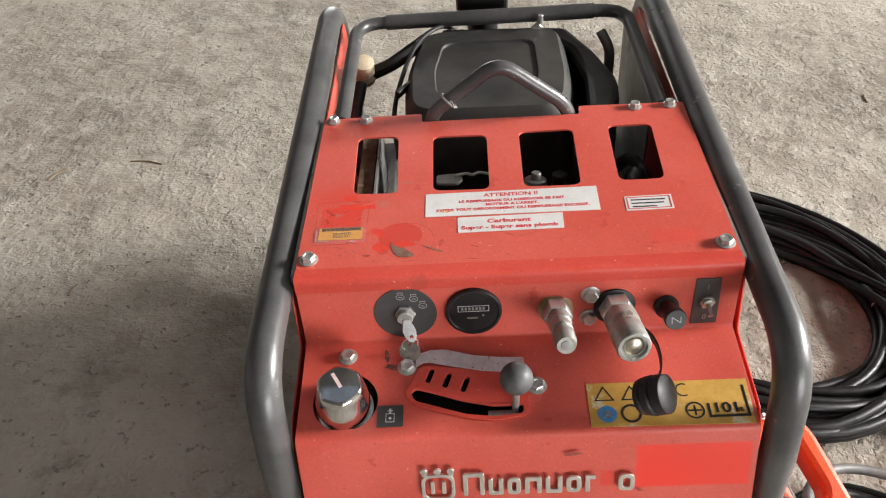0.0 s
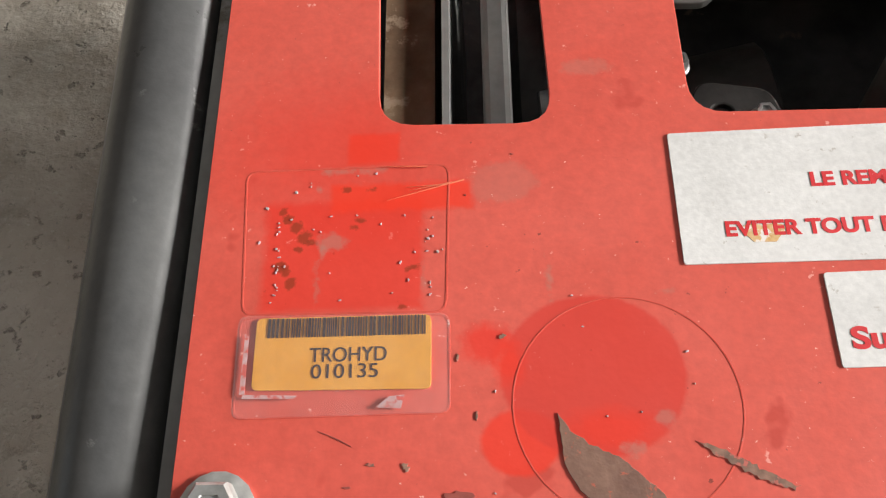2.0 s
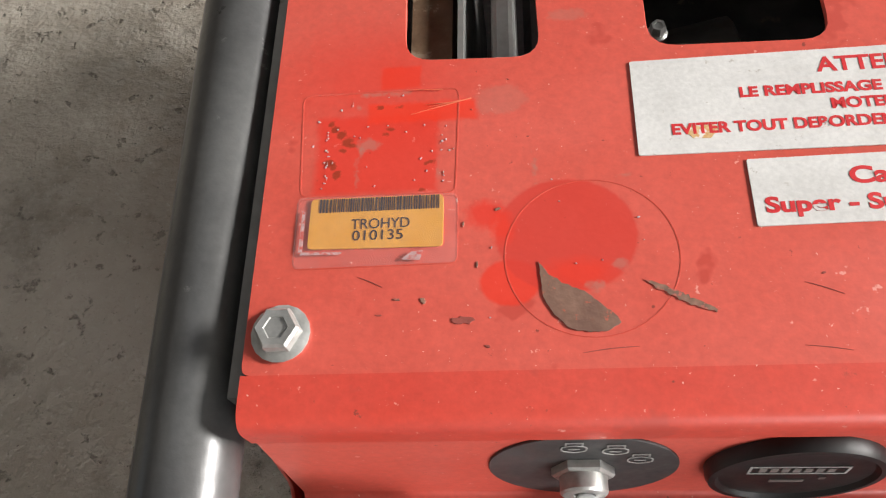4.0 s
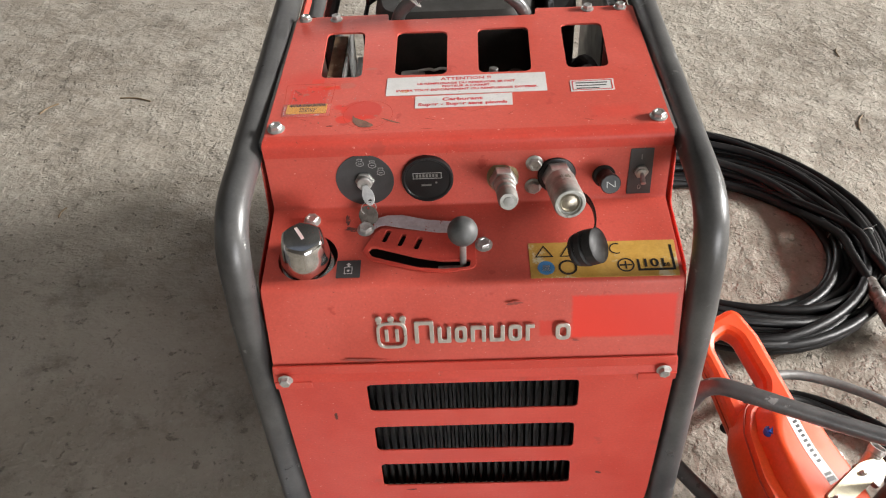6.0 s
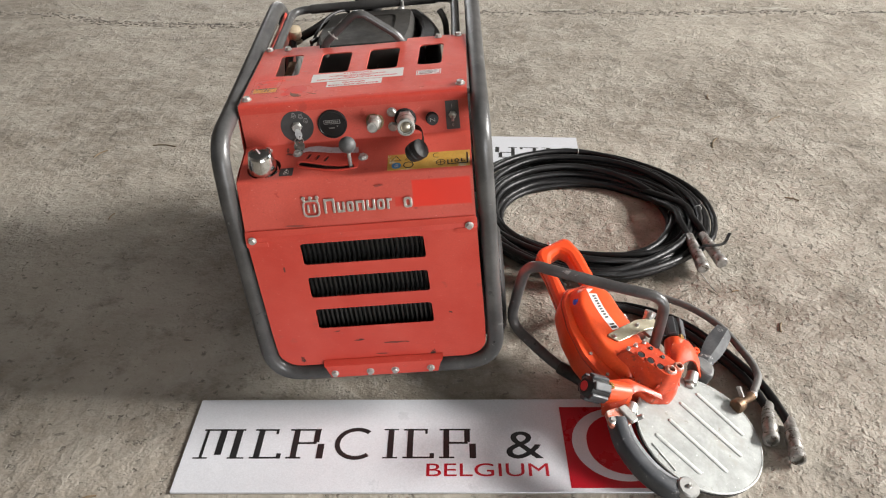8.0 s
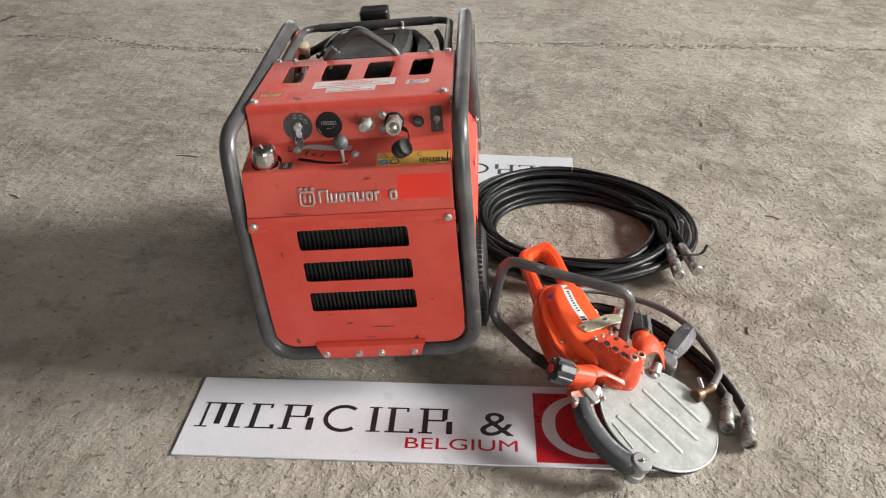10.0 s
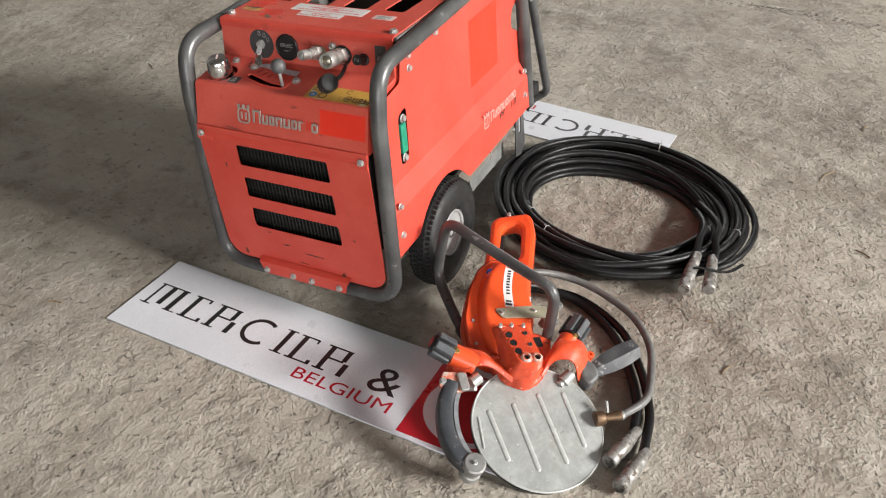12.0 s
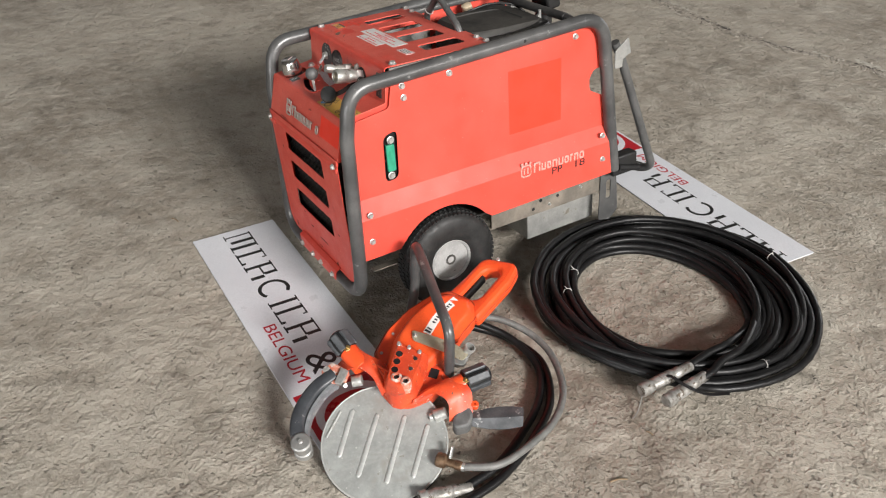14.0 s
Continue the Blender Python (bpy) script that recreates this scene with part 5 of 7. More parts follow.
# -- wheels --
def wheel(s):
    y, z = 0.330, 0.135
    mw = Matrix(((0, 0, s, s * 0.277), (0, 1, 0, y), (-s, 0, 0, z), (0, 0, 0, 1)))
    shape = [(0.066, -0.030), (0.084, -0.038), (0.109, -0.041), (0.135, -0.039), (0.149, -0.031), (0.156, -0.017), (0.158, 0.0), (0.156, 0.017), (0.149, 0.031), (0.135, 0.039), (0.109, 0.041), (0.084, 0.038), (0.066, 0.030)]
    shape += [(0.058, 0.020), (0.058, -0.020)]
    t = part("tyre", Geo().ring([[(r * math.cos(a), r * math.sin(a), h) for a in (i * math.tau / 56 for i in range(56))] for r, h in shape], closed=True, m=mw), RUBBER, PACK, "black pneumatic tyre with ribbed tread")
    lugs = Geo()
    for i in range(64):
        a = i * math.tau / 64
        for zz, off in ((-0.024, 0.0), (-0.008, 0.5), (0.008, 0.0), (0.024, 0.5)):
            r = 0.158 - (abs(zz) / 0.043) ** 2 * 0.017
            mm = mw @ Matrix.Rotation(a + off * math.tau / 64, 4, "Z") @ Matrix.Translation((r, 0, zz))
            lugs.box(-0.003, 0.0022, -0.0045, 0.0045, -0.0068, 0.0068, mm)
    part("tread", lugs, RUBBER, t)
    rim = part("rim", Geo().turn([(0.066, 0.026), (0.069, 0.031), (0.067, 0.033), (0.061, 0.030), (0.057, 0.018), (0.050, 0.006), (0.036, 0.004), (0.026, 0.008), (0.020, 0.010)], mw, 44), RIM, PACK, "silver steel rim")
    part("hub", Geo().turn([(0.020, 0.008), (0.019, 0.024), (0.017, 0.027), (0.011, 0.027), (0.010, 0.022)], mw, 24), ENGINE, rim, "dull hub")
    for a in (2.2, 3.5, 5.6):
        part("rim_slot", Geo().take(slab(rounded(-0.012, 0.012, -0.008, 0.008, 0.0075), (), 0.0015, 0.0002), mw @ Matrix.Rotation(a, 4, "Z") @ Matrix.Translation((0.039, 0, 0.0072)) @ Matrix.Rotation(1.57, 4, "Z")), BLACK, rim)
    part("valve_stem", Geo().cyl(mw @ Vector((0.046, 0.012, 0.004)), mw @ Vector((0.042, 0.011, 0.026)), 0.004, 0.003, 10), BLACK, rim)


for s in (-1, 1):
    wheel(s)
# the soft tyre lies flat on the floor
for ob in PACK.children_recursive:
    if ob.type == "MESH" and ob.name.split(".")[0] in ("tyre", "tread"):
        for v in ob.data.vertices:
            w = PACK.matrix_basis @ v.co
            if w.z < 0.001:
                w.z = 0.001
                v.co = PACK.matrix_basis.inverted() @ w
part("axle", Geo().cyl((-0.30, 0.330, 0.137), (0.30, 0.330, 0.137), 0.012), ENGINE, PACK)

# -- handles --
part("lifting_handle", Geo().tube(bend([(-0.104, 0.532, 0.735), (-0.098, 0.528, 0.770), (-0.003, 0.519, 0.850), (0.092, 0.526, 0.774), (0.104, 0.530, 0.735)], 0.028, 6), 0.0102, 16), TUBE, PACK, "bent grey lifting handle")
part("cable_tie", Geo().tube([Vector((-0.074, 0.5245, 0.790)) + Vector((0.6, -0.3, -0.5)).normalized() * 0.0142 * math.cos(a) + Vector((0.1, 0.9, -0.4)).normalized() * 0.0142 * math.sin(a) for a in (i * math.tau / 18 for i in range(18))], 0.0016, 6, True).cyl((-0.071, 0.510, 0.798), (-0.066, 0.490, 0.799), 0.0016, 0.0012, 8), TIE, PACK, "pale cable tie")
part("push_handle", Geo().tube(bend([(-0.235, 0.545, 0.748), (-0.235, 0.860, 0.754), (0.235, 0.860, 0.754), (0.235, 0.545, 0.748)], 0.05, 8), 0.0115, 14), TUBE, PACK, "grey tube handle over the engine")
part("handle_sleeve", Geo().tube([(-0.184, 0.860, 0.754), (0.180, 0.860, 0.754)], 0.0132, 14), GRIP, PACK, "dark grip sleeve")
swing = bend([(0.290, 0.965, 0.678), (0.290, 0.995, 0.62), (0.290, 1.158, 0.205), (0.235, 1.150, 0.178), (-0.235, 1.150, 0.178), (-0.290, 1.158, 0.205), (-0.290, 0.995, 0.62), (-0.290, 0.965, 0.678)], 0.045, 6)
part("rear_handle", Geo().tube(swing, 0.0142, 16), TUBE, PACK, "grey folding rear handle")
for s in (-1, 1):
    part("handle_bracket", Geo().take(slab(corners([(0.955, 0.60), (0.955, 0.655), (1.005, 0.690), (1.018, 0.640), (0.985, 0.625), (0.985, 0.60)], 0.004, 3), (), 0.004, 0.0006), Matrix(((0, 0, s, s * 0.3075), (1, 0, 0, 0), (0, 1, 0, 0), (0, 0, 0, 1)))), DULL, PACK, "dull steel bracket")
    part("handle_stop", Geo().cyl((s * 0.285, 1.01, 0.24), (s * 0.285, 1.10, 0.215), 0.011, None, 14), BLACK, PACK)

# -- engine under and behind the cover --
ENG = part("engine_block", Geo().take(slab(corners([(-0.15, 0.33), (0.16, 0.33), (0.16, 0.90), (-0.15, 0.90)], 0.03), (), 0.30, 0.02), Matrix.Translation((0, 0, 0.56))), ENGINE, PACK, "dirty dark engine block")
part("engine_tray", Geo().box(-0.262, 0.262, 0.305, 0.955, 0.43, 0.436), ENGINE, PACK)
shroud = Geo()
rows = []
for z, k in ((0.54, 1.0), (0.66, 1.0), (0.708, 0.985), (0.732, 0.94), (0.743, 0.87), (0.745, 0.60), (0.742, 0.585), (0.742, 0.05)):
    pts = corners([(-0.146, 0.566), (0.110, 0.560), (0.128, 0.66), (0.130, 0.850), (-0.126, 0.855), (-0.152, 0.70)], 0.04, 5)
    rows.append([(-0.020 + (x + 0.020) * k, 0.69 + (y - 0.69) * k, z) for x, y in pts])
shroud.ring(rows)
SHROUD = part("engine_cover", shroud, DUSTY, PACK, "dusty black plastic engine cover")
for s in (-1, 1):
    part("cover_clip", Geo().take(slab(corners([(-0.022, -0.006), (0.022, -0.005), (0.022, 0.005), (-0.022, 0.007)], 0.003, 3), (), 0.008, 0.002), plane_at((-0.020 + s * 0.124, 0.66, 0.733), (0.5, 0.85, 0), (0, 0, 1))), BLACK, PACK)
part("air_duct", Geo().take(slab(corners([(0.153, 0.541), (0.186, 0.60), (0.192, 0.66), (0.168, 0.75), (0.130, 0.843), (0.080, 0.850), (-0.09, 0.862), (-0.09, 0.838), (0.085, 0.825), (0.128, 0.76), (0.142, 0.67), (0.134, 0.57)], 0.014, 4), (), 0.16, 0.012), Matrix.Translation((0, 0, 0.738))), BLACK, PACK, "black plastic air duct")
FILLER = part("air_filter_cap", Geo().take(slab(rounded(-0.047, 0.047, -0.028, 0.028, 0.014), (), 0.050, 0.008), pose(-0.013, 0.925, 0.788, 8, 0, 0)), BLACK, PACK, "rounded black filter cap")
part("cap_neck", Geo().cyl((-0.013, 0.915, 0.55), (-0.013, 0.922, 0.745), 0.028), BLACK, FILLER)
part("breather_bulb", Geo().turn([(0.010, -0.03), (0.018, -0.027), (0.019, -0.004), (0.0165, -0.002), (0.0165, 0.004), (0.020, 0.006), (0.020, 0.014), (0.012, 0.016), (0.011, 0.012)], plane_at((-0.222, 0.757, 0.713), (0.2, 1, 0.3), (1, -0.2, 0)) @ pose(0, 0, 0, 10, 0, 0), 24), BEIGE, PACK, "beige plastic breather")
part("breather_hose", Geo().tube(spline([(-0.226, 0.733, 0.706), (-0.235, 0.675, 0.672), (-0.225, 0.60, 0.635), (-0.20, 0.56, 0.575)], 6), 0.011, 10), RUBBER, PACK)
part("fuel_hose", Geo().tube(spline([(-0.208, 0.768, 0.706), (-0.172, 0.768, 0.722), (-0.130, 0.80, 0.735), (-0.112, 0.845, 0.72), (-0.10, 0.90, 0.64)], 6), 0.012, 10), RUBBER, PACK)
part("control_cable", Geo().tube(spline([(-0.160, 0.575, 0.66), (-0.165, 0.635, 0.705), (-0.150, 0.71, 0.735), (-0.125, 0.785, 0.752), (-0.085, 0.85, 0.745), (-0.05, 0.90, 0.70)], 6), 0.004, 8), BLACK, PACK)
part("exhaust_guard", Geo().take(slab(rounded(0.60, 0.85, 0.42, 0.742, 0.012), (), 0.003, 0.0008), Matrix(((0, 0, 1, 0.236), (1, 0, 0, 0), (0, 1, 0, 0), (0, 0, 0, 1)))), DULL, PACK, "scratched grey exhaust guard")
part("exhaust_pipe", Geo().tube(bend([(0.205, 0.81, 0.44), (0.205, 0.81, 0.705), (0.19, 0.83, 0.73)], 0.03, 5), 0.009, 12), DULL, PACK)
part("fuel_tap", Geo().cyl((0.07, 0.83, 0.735), (0.085, 0.832, 0.748), 0.007).cyl((0.085, 0.832, 0.73), (0.085, 0.832, 0.765), 0.005), STEEL, PACK)
# what shows through the four openings
part("mounting_plate", Geo().box(-0.2065, -0.1855, 0.33, 0.56, 0.55, 0.716), RUST, PACK, "rusty brown mounting plate")
part("tin_baffle", Geo().ring([[(x + 0.0015 * math.sin(9 * z), y, z) for x, y in ((-0.1825, 0.32), (-0.1795, 0.32), (-0.1795, 0.58), (-0.1825, 0.58))] for z in (0.50, 0.60, 0.68, 0.722)]), DULL, PACK, "bent grey tin baffle")
part("bracket_bar", Geo().take(slab(rounded(-0.166, -0.154, 0.34, 0.50, 0.003), (), 0.14, 0.003), Matrix.Translation((0, 0, 0.712))), DULL, PACK)
part("pump_body", Geo().cyl((-0.13, 0.42, 0.60), (-0.02, 0.43, 0.62), 0.045).cyl((-0.09, 0.40, 0.64), (-0.09, 0.40, 0.672), 0.016), ENGINE, PACK)
LINK = part("link_bracket", Geo().take(slab(corners([(-0.074, 0.385), (-0.048, 0.380), (-0.034, 0.392), (-0.040, 0.412), (-0.070, 0.418), (-0.078, 0.402)], 0.006, 4), [disc(-0.062, 0.400, 0.005, 14)], 0.004, 0.001), Matrix.Translation((0, 0, 0.684))), ENGINE, PACK, "oily link bracket")
bolts(LINK, SCREW, [(-0.046, 0.396, 0.684)], (0, 0, 1))
part("link_plate", Geo().take(slab(corners([(-0.097, 0.448), (-0.066, 0.446), (-0.058, 0.458), (-0.068, 0.470), (-0.097, 0.468)], 0.005, 3), (), 0.005, 0.001), Matrix.Translation((0, 0, 0.702))), DULL, PACK)
part("link_rod", Geo().tube(bend([(-0.070, 0.459, 0.706), (-0.052, 0.462, 0.707), (-0.046, 0.456, 0.707), (-0.036, 0.463, 0.707), (-0.016, 0.460, 0.704)], 0.004, 4), 0.0022, 8), STEEL, PACK, "bent steel link rod")
part("link_rod", Geo().tube(bend([(-0.085, 0.372, 0.690), (-0.062, 0.384, 0.697), (-0.030, 0.378, 0.690)], 0.006, 4), 0.003, 8), DULL, PACK)
part("solenoid", Geo().cyl((0.040, 0.425, 0.60), (0.044, 0.447, 0.702), 0.017, 0.016).cyl((0.044, 0.447, 0.700), (0.045, 0.449, 0.712), 0.007), DULL, PACK, "grey solenoid can")
part("hydraulic_elbow", Geo().cyl((0.068, 0.385, 0.62), (0.070, 0.392, 0.680), 0.015).cyl((0.070, 0.392, 0.672), (0.050, 0.378, 0.682), 0.009), ENGINE, PACK)
part("hydraulic_elbow", Geo().cyl((0.078, 0.455, 0.64), (0.080, 0.462, 0.698), 0.011), ENGINE, PACK)
part("clip_plate", Geo().take(slab(corners([(0.060, 0.356), (0.096, 0.366), (0.094, 0.380), (0.058, 0.368)], 0.003, 3), (), 0.002, 0.0005), pose(0, 0, 0.705, 0, 0, 0)), RUST, PACK)
bolts(PACK, SCREW, [(0.088, 0.425, 0.680), (-0.075, 0.435, 0.670), (0.030, 0.395, 0.675)], (0, 0, 1))
part("inner_hose", Geo().tube(spline([(0.15, 0.33, 0.60), (0.165, 0.38, 0.68), (0.185, 0.44, 0.70), (0.20, 0.52, 0.64)], 6), 0.014, 12), RUBBER, PACK)
part("inner_hose", Geo().tube(spline([(0.18, 0.33, 0.62), (0.20, 0.40, 0.69), (0.19, 0.50, 0.69), (0.17, 0.56, 0.62)], 6), 0.009, 10), RUBBER, PACK)

# ---- ring saw: x right, y towards the rear handle, z off the plate ----
SA, SB, SN = Vector((-0.382, 0.884, 0.27)).normalized(), Vector((0.883, 0.435, -0.175)).normalized(), Vector((0.272, -0.171, 0.947)).normalized()
saw_m = Matrix((SB, SA, SN)).transposed().to_4x4()
saw_m.translation = (0.823, -0.139, 0.048)
SAW = root("ring_saw", "orange hydraulic ring saw with grey tube handle lying on the floor", "ring saw", saw_m)
saw_i = saw_m.inverted()


def flat(loop, z, thick, edge, holes=()):
    """A slab in the saw's plane, its top at z."""
    return Geo().take(slab(loop, holes, thick, edge), Matrix.Translation((0, 0, z)))


def puff(loop, levels, centre=None):
    """A rounded body: one outline drawn in towards its middle, level by level (z, share of its width)."""
    cx, cy = centre or (sum(p[0] for p in loop) / len(loop), sum(p[1] for p in loop) / len(loop))
    return Geo().ring([[(cx + (x - cx) * k, cy + (y - cy) * k, z) for x, y in loop] for z, k in levels])


scuffed = surf("scuffed_orange_edge", (0.58, 0.13, 0.07), (0.62, 0.28, 0.20), 90, 0.5, 0.1, 0.05, 200, (0.46, 0.44, 0.40), 0.54, 100)
DISC_WORN = surf("worn_bright_aluminium", (0.42, 0.435, 0.42), (0.52, 0.53, 0.51), 30, 0.5, 0.35, 0.05, 160, (0.30, 0.295, 0.27), 0.60, 30, 0.6)
ORANGE_DIRT = surf("grimy_orange_paint", (0.50, 0.050, 0.018), (0.68, 0.078, 0.022), 22, 0.42, 0, 0.05, 160, (0.14, 0.06, 0.035), 0.58, 38, 0.75, [((0.62, 0.42, 0.34), 130, 0.66), ((0.10, 0.05, 0.03), 90, 0.66)], edge=0.10)
PLATE = part("blade_plate", flat(disc(-0.029, 0.0, 0.159, 72), 0.003, 0.008, 0.002), DISC, SAW, "scratched bare metal plate with pressed ribs")
part("plate_edge", Geo().tube([(-0.029 + 0.1585 * math.cos(a), 0.1585 * math.sin(a), 0.0015) for a in (i * math.tau / 80 for i in range(80))], 0.0026, 8, True), DISC_WORN, PLATE)
for x0, y0, x1, y1, half in ((-0.150, 0.025, -0.098, -0.097, 0.0065), (-0.090, 0.052, -0.027, -0.111, 0.0065), (-0.029, 0.087, 0.040, -0.085, 0.0065), (0.034, 0.100, 0.085, -0.037, 0.0065), (-0.173, 0.004, -0.157, -0.074, 0.0030)):
    d = Vector((x1 - x0, y1 - y0, 0))
    ln = d.length
    arc = [(half * math.cos(a), half * math.sin(a)) for a in (math.pi * i / 8 for i in range(9))]
    pill = [(u, v + ln / 2 - half) for u, v in arc] + [(-u, -v - ln / 2 + half) for u, v in arc]
    rm = plane_at(Vector((x0, y0, 0.003)) + d / 2, (d.y, -d.x, 0), d)
    part("rib", Geo().ring([[(u * k, v * (1 - (1 - k) * half / ln), z) for u, v in pill] for k, z in ((1.0, -0.001), (0.86, 0.0016), (0.6, 0.0027), (0.2, 0.0031))], m=rm), DISC_WORN, PLATE)
part("blade_ring", flat(disc(-0.029, 0.0, 0.161, 72), -0.0055, 0.003, 0.0006, [disc(-0.029, 0.0, 0.137, 60)]), ENGINE, SAW, "dark cutting ring under the plate")

# body and loop handle
body_loop = corners([(-0.150, 0.150), (-0.060, 0.150), (-0.036, 0.285), (-0.044, 0.375), (-0.040, 0.440), (-0.075, 0.480), (-0.150, 0.472), (-0.186, 0.432), (-0.212, 0.350), (-0.220, 0.265), (-0.205, 0.185)], 0.014, 4)
BODY = part("saw_body", puff(body_loop, ((-0.060, 0.93), (-0.045, 0.99), (-0.010, 1.0), (0.004, 0.985), (0.012, 0.94))), ORANGE, SAW, "orange plastic saw body")
hump = corners([(-0.145, 0.160), (-0.055, 0.160), (-0.040, 0.285), (-0.048, 0.375), (-0.046, 0.435), (-0.078, 0.470), (-0.142, 0.455), (-0.170, 0.410), (-0.186, 0.330), (-0.180, 0.250)], 0.016, 4)
part("body_hump", puff(hump, ((0.000, 1.06), (0.014, 1.03), (0.031, 0.93), (0.039, 0.87), (0.0425, 0.80), (0.0432, 0.72), (0.0435, 0.05))), ORANGE, SAW)
seam = Geo().tube([(x * 1.0, y, 0.0035) for x, y in body_loop], 0.0016, 6, True)
part("body_seam", seam, surf("dark_orange_seam", (0.30, 0.035, 0.012), (0.38, 0.05, 0.016), 30, 0.6), SAW)
grip_m = pose(-0.09, 0, -0.002, 0, -15, 0) @ Matrix.Translation((0.09, 0, 0))
grip_out = corners([(-0.176, 0.430), (-0.156, 0.550), (-0.150, 0.628), (-0.134, 0.646), (-0.048, 0.660), (-0.034, 0.646), (-0.026, 0.590), (-0.038, 0.440)], 0.012, 4)
grip_in = corners([(-0.130, 0.482), (-0.122, 0.592), (-0.110, 0.612), (-0.078, 0.620), (-0.065, 0.602), (-0.069, 0.508), (-0.080, 0.490)], 0.008, 4)
part("rear_handle", Geo().take(slab(grip_out, [grip_in], 0.052, 0.012), grip_m), ORANGE, SAW, "orange loop handle")
part("handle_seam", Geo().tube([grip_m @ Vector((x, y, -0.026)) for x, y in grip_out], 0.0017, 6, True), surf("dark_handle_seam", (0.28, 0.035, 0.012), (0.34, 0.045, 0.016), 30, 0.6), SAW)
part("trigger", Geo().take(slab(corners([(-0.140, 0.492), (-0.128, 0.492), (-0.120, 0.590), (-0.132, 0.592)], 0.005, 3), (), 0.026, 0.004), grip_m @ Matrix.Translation((0.008, 0, -0.016))), BLACK, SAW, "black trigger")
part("switch_button", Geo().turn([(0.012, 0), (0.012, 0.008), (0.009, 0.011), (0.001, 0.0115)], pose(-0.1545, 0.410, 0.022, -10, -14, 0), 18).box(-0.005, 0.016, -0.004, 0.004, 0.006, 0.014, pose(-0.1545, 0.410, 0.022, -10, -14, 25)), BLUE, SAW, "blue plastic button")
strip = spline([(-0.106, 0.438, 0.0424), (-0.113, 0.395, 0.0436), (-0.115, 0.350, 0.0438), (-0.109, 0.300, 0.0434)], 5)
LAB = part("label_strip", Geo().sweep(strip, [(-0.0115, -0.0003), (0.0115, -0.0003), (0.0115, 0.0003), (-0.0115, 0.0003)], up=(0, 0, 1)), WHITE, SAW, "white label strip with dark print")
pb = Geo()
for k in range(9):
    c = strip[3 + k]
    pb.box(-0.0052 + 0.001 * (k % 2), 0.0046, -0.0026, 0.0022, 0.0002, 0.0006, pose(c.x + 0.001, c.y, c.z + 0.0003, 0, 0, 6))
part("print_bar", pb, INK, LAB)
part("print_bar", Geo().box(-0.120, -0.102, 0.304, 0.311, 0.0438, 0.0442).box(-0.119, -0.104, 0.314, 0.319, 0.0439, 0.0443), INK, LAB)
part("small_sticker", flat(rounded(-0.066, -0.052, 0.328, 0.342, 0.001), 0.0414, 0.0006, 0.0001), WHITE, SAW, "small white sticker with red print")
part("print_bar", flat(rounded(-0.064, -0.054, 0.331, 0.334, 0.0005), 0.0419, 0.0004, 0.0001), INK_RED, SAW)
bolts(SAW, SCREW, [(-0.196, 0.262, 0.008), (-0.186, 0.196, 0.008), (-0.100, 0.650, -0.004)], (0, 0, 1))

# motor block with its valve column
part("motor_block", flat(corners([(-0.158, 0.176), (-0.116, 0.100), (-0.060, 0.088), (-0.026, 0.112), (0.002, 0.160), (0.008, 0.244), (-0.090, 0.262), (-0.160, 0.238)], 0.014, 4), 0.019, 0.050, 0.009), ORANGE_DIRT, SAW, "grimy orange motor housing")
foot_loop = corners([(-0.158, 0.232), (-0.062, 0.252), (-0.022, 0.132), (-0.058, 0.094), (-0.108, 0.100)], 0.010, 4)
head_loop = corners([(-0.148, 0.222), (-0.072, 0.238), (-0.038, 0.136), (-0.056, 0.110), (-0.098, 0.110)], 0.008, 4)
rise = lambda x, y: 0.0935 - 0.20 * (y - 0.115)
COLUMN = part("motor_column", Geo().ring([[(x, y, 0.010) for x, y in foot_loop], [(x, y, 0.034) for x, y in foot_loop]]
              + [[(x, y, rise(x, y) - 0.006) for x, y in head_loop], [(-0.085 + (x + 0.085) * 0.93, 0.165 + (y - 0.165) * 0.95, rise(x, y)) for x, y in head_loop],
                 [(-0.085 + (x + 0.085) * 0.3, 0.165 + (y - 0.165) * 0.3, rise(-0.085 + (x + 0.085) * 0.3, 0.165 + (y - 0.165) * 0.3)) for x, y in head_loop]]), ORANGE_DIRT, SAW, "orange valve column with bolt heads")
part("column_chin", Geo().ring([[(-0.112, 0.114, z), (-0.030, 0.124, z), (-0.046, 0.102 - d, z), (-0.066, 0.094 - d, z), (-0.090, 0.099 - d, z)] for z, d in ((0.004, 0.006), (0.026, 0.004), (0.044, -0.002), (0.060, -0.012))]), ORANGE_DIRT, SAW, "grimy lower end of the valve column")
part("motor_plate", Geo().take(slab(rounded(-0.012, 0.012, -0.014, 0.014, 0.002), (), 0.0012, 0.0003), plane_at((-0.032, 0.222, 0.0204), (1, 0.3, 0), (-0.3, 1, 0.0))), BLACK, SAW, "small black plate")
for x, y, r in ((-0.080, 0.127, 0.0135), (-0.054, 0.131, 0.0130)):
    p = part("port_boss", Geo().turn([(r + 0.006, 0.05), (r + 0.001, 0.094), (r - 0.002, 0.0985), (0.0080, 0.0995), (0.0076, 0.088), (0.001, 0.088)], pose(x, y, 0), 24), scuffed, SAW, "scuffed port boss")
    part("socket", Geo().cyl((x, y, 0.0885), (x, y, 0.0925), 0.0070), BLACK, p)
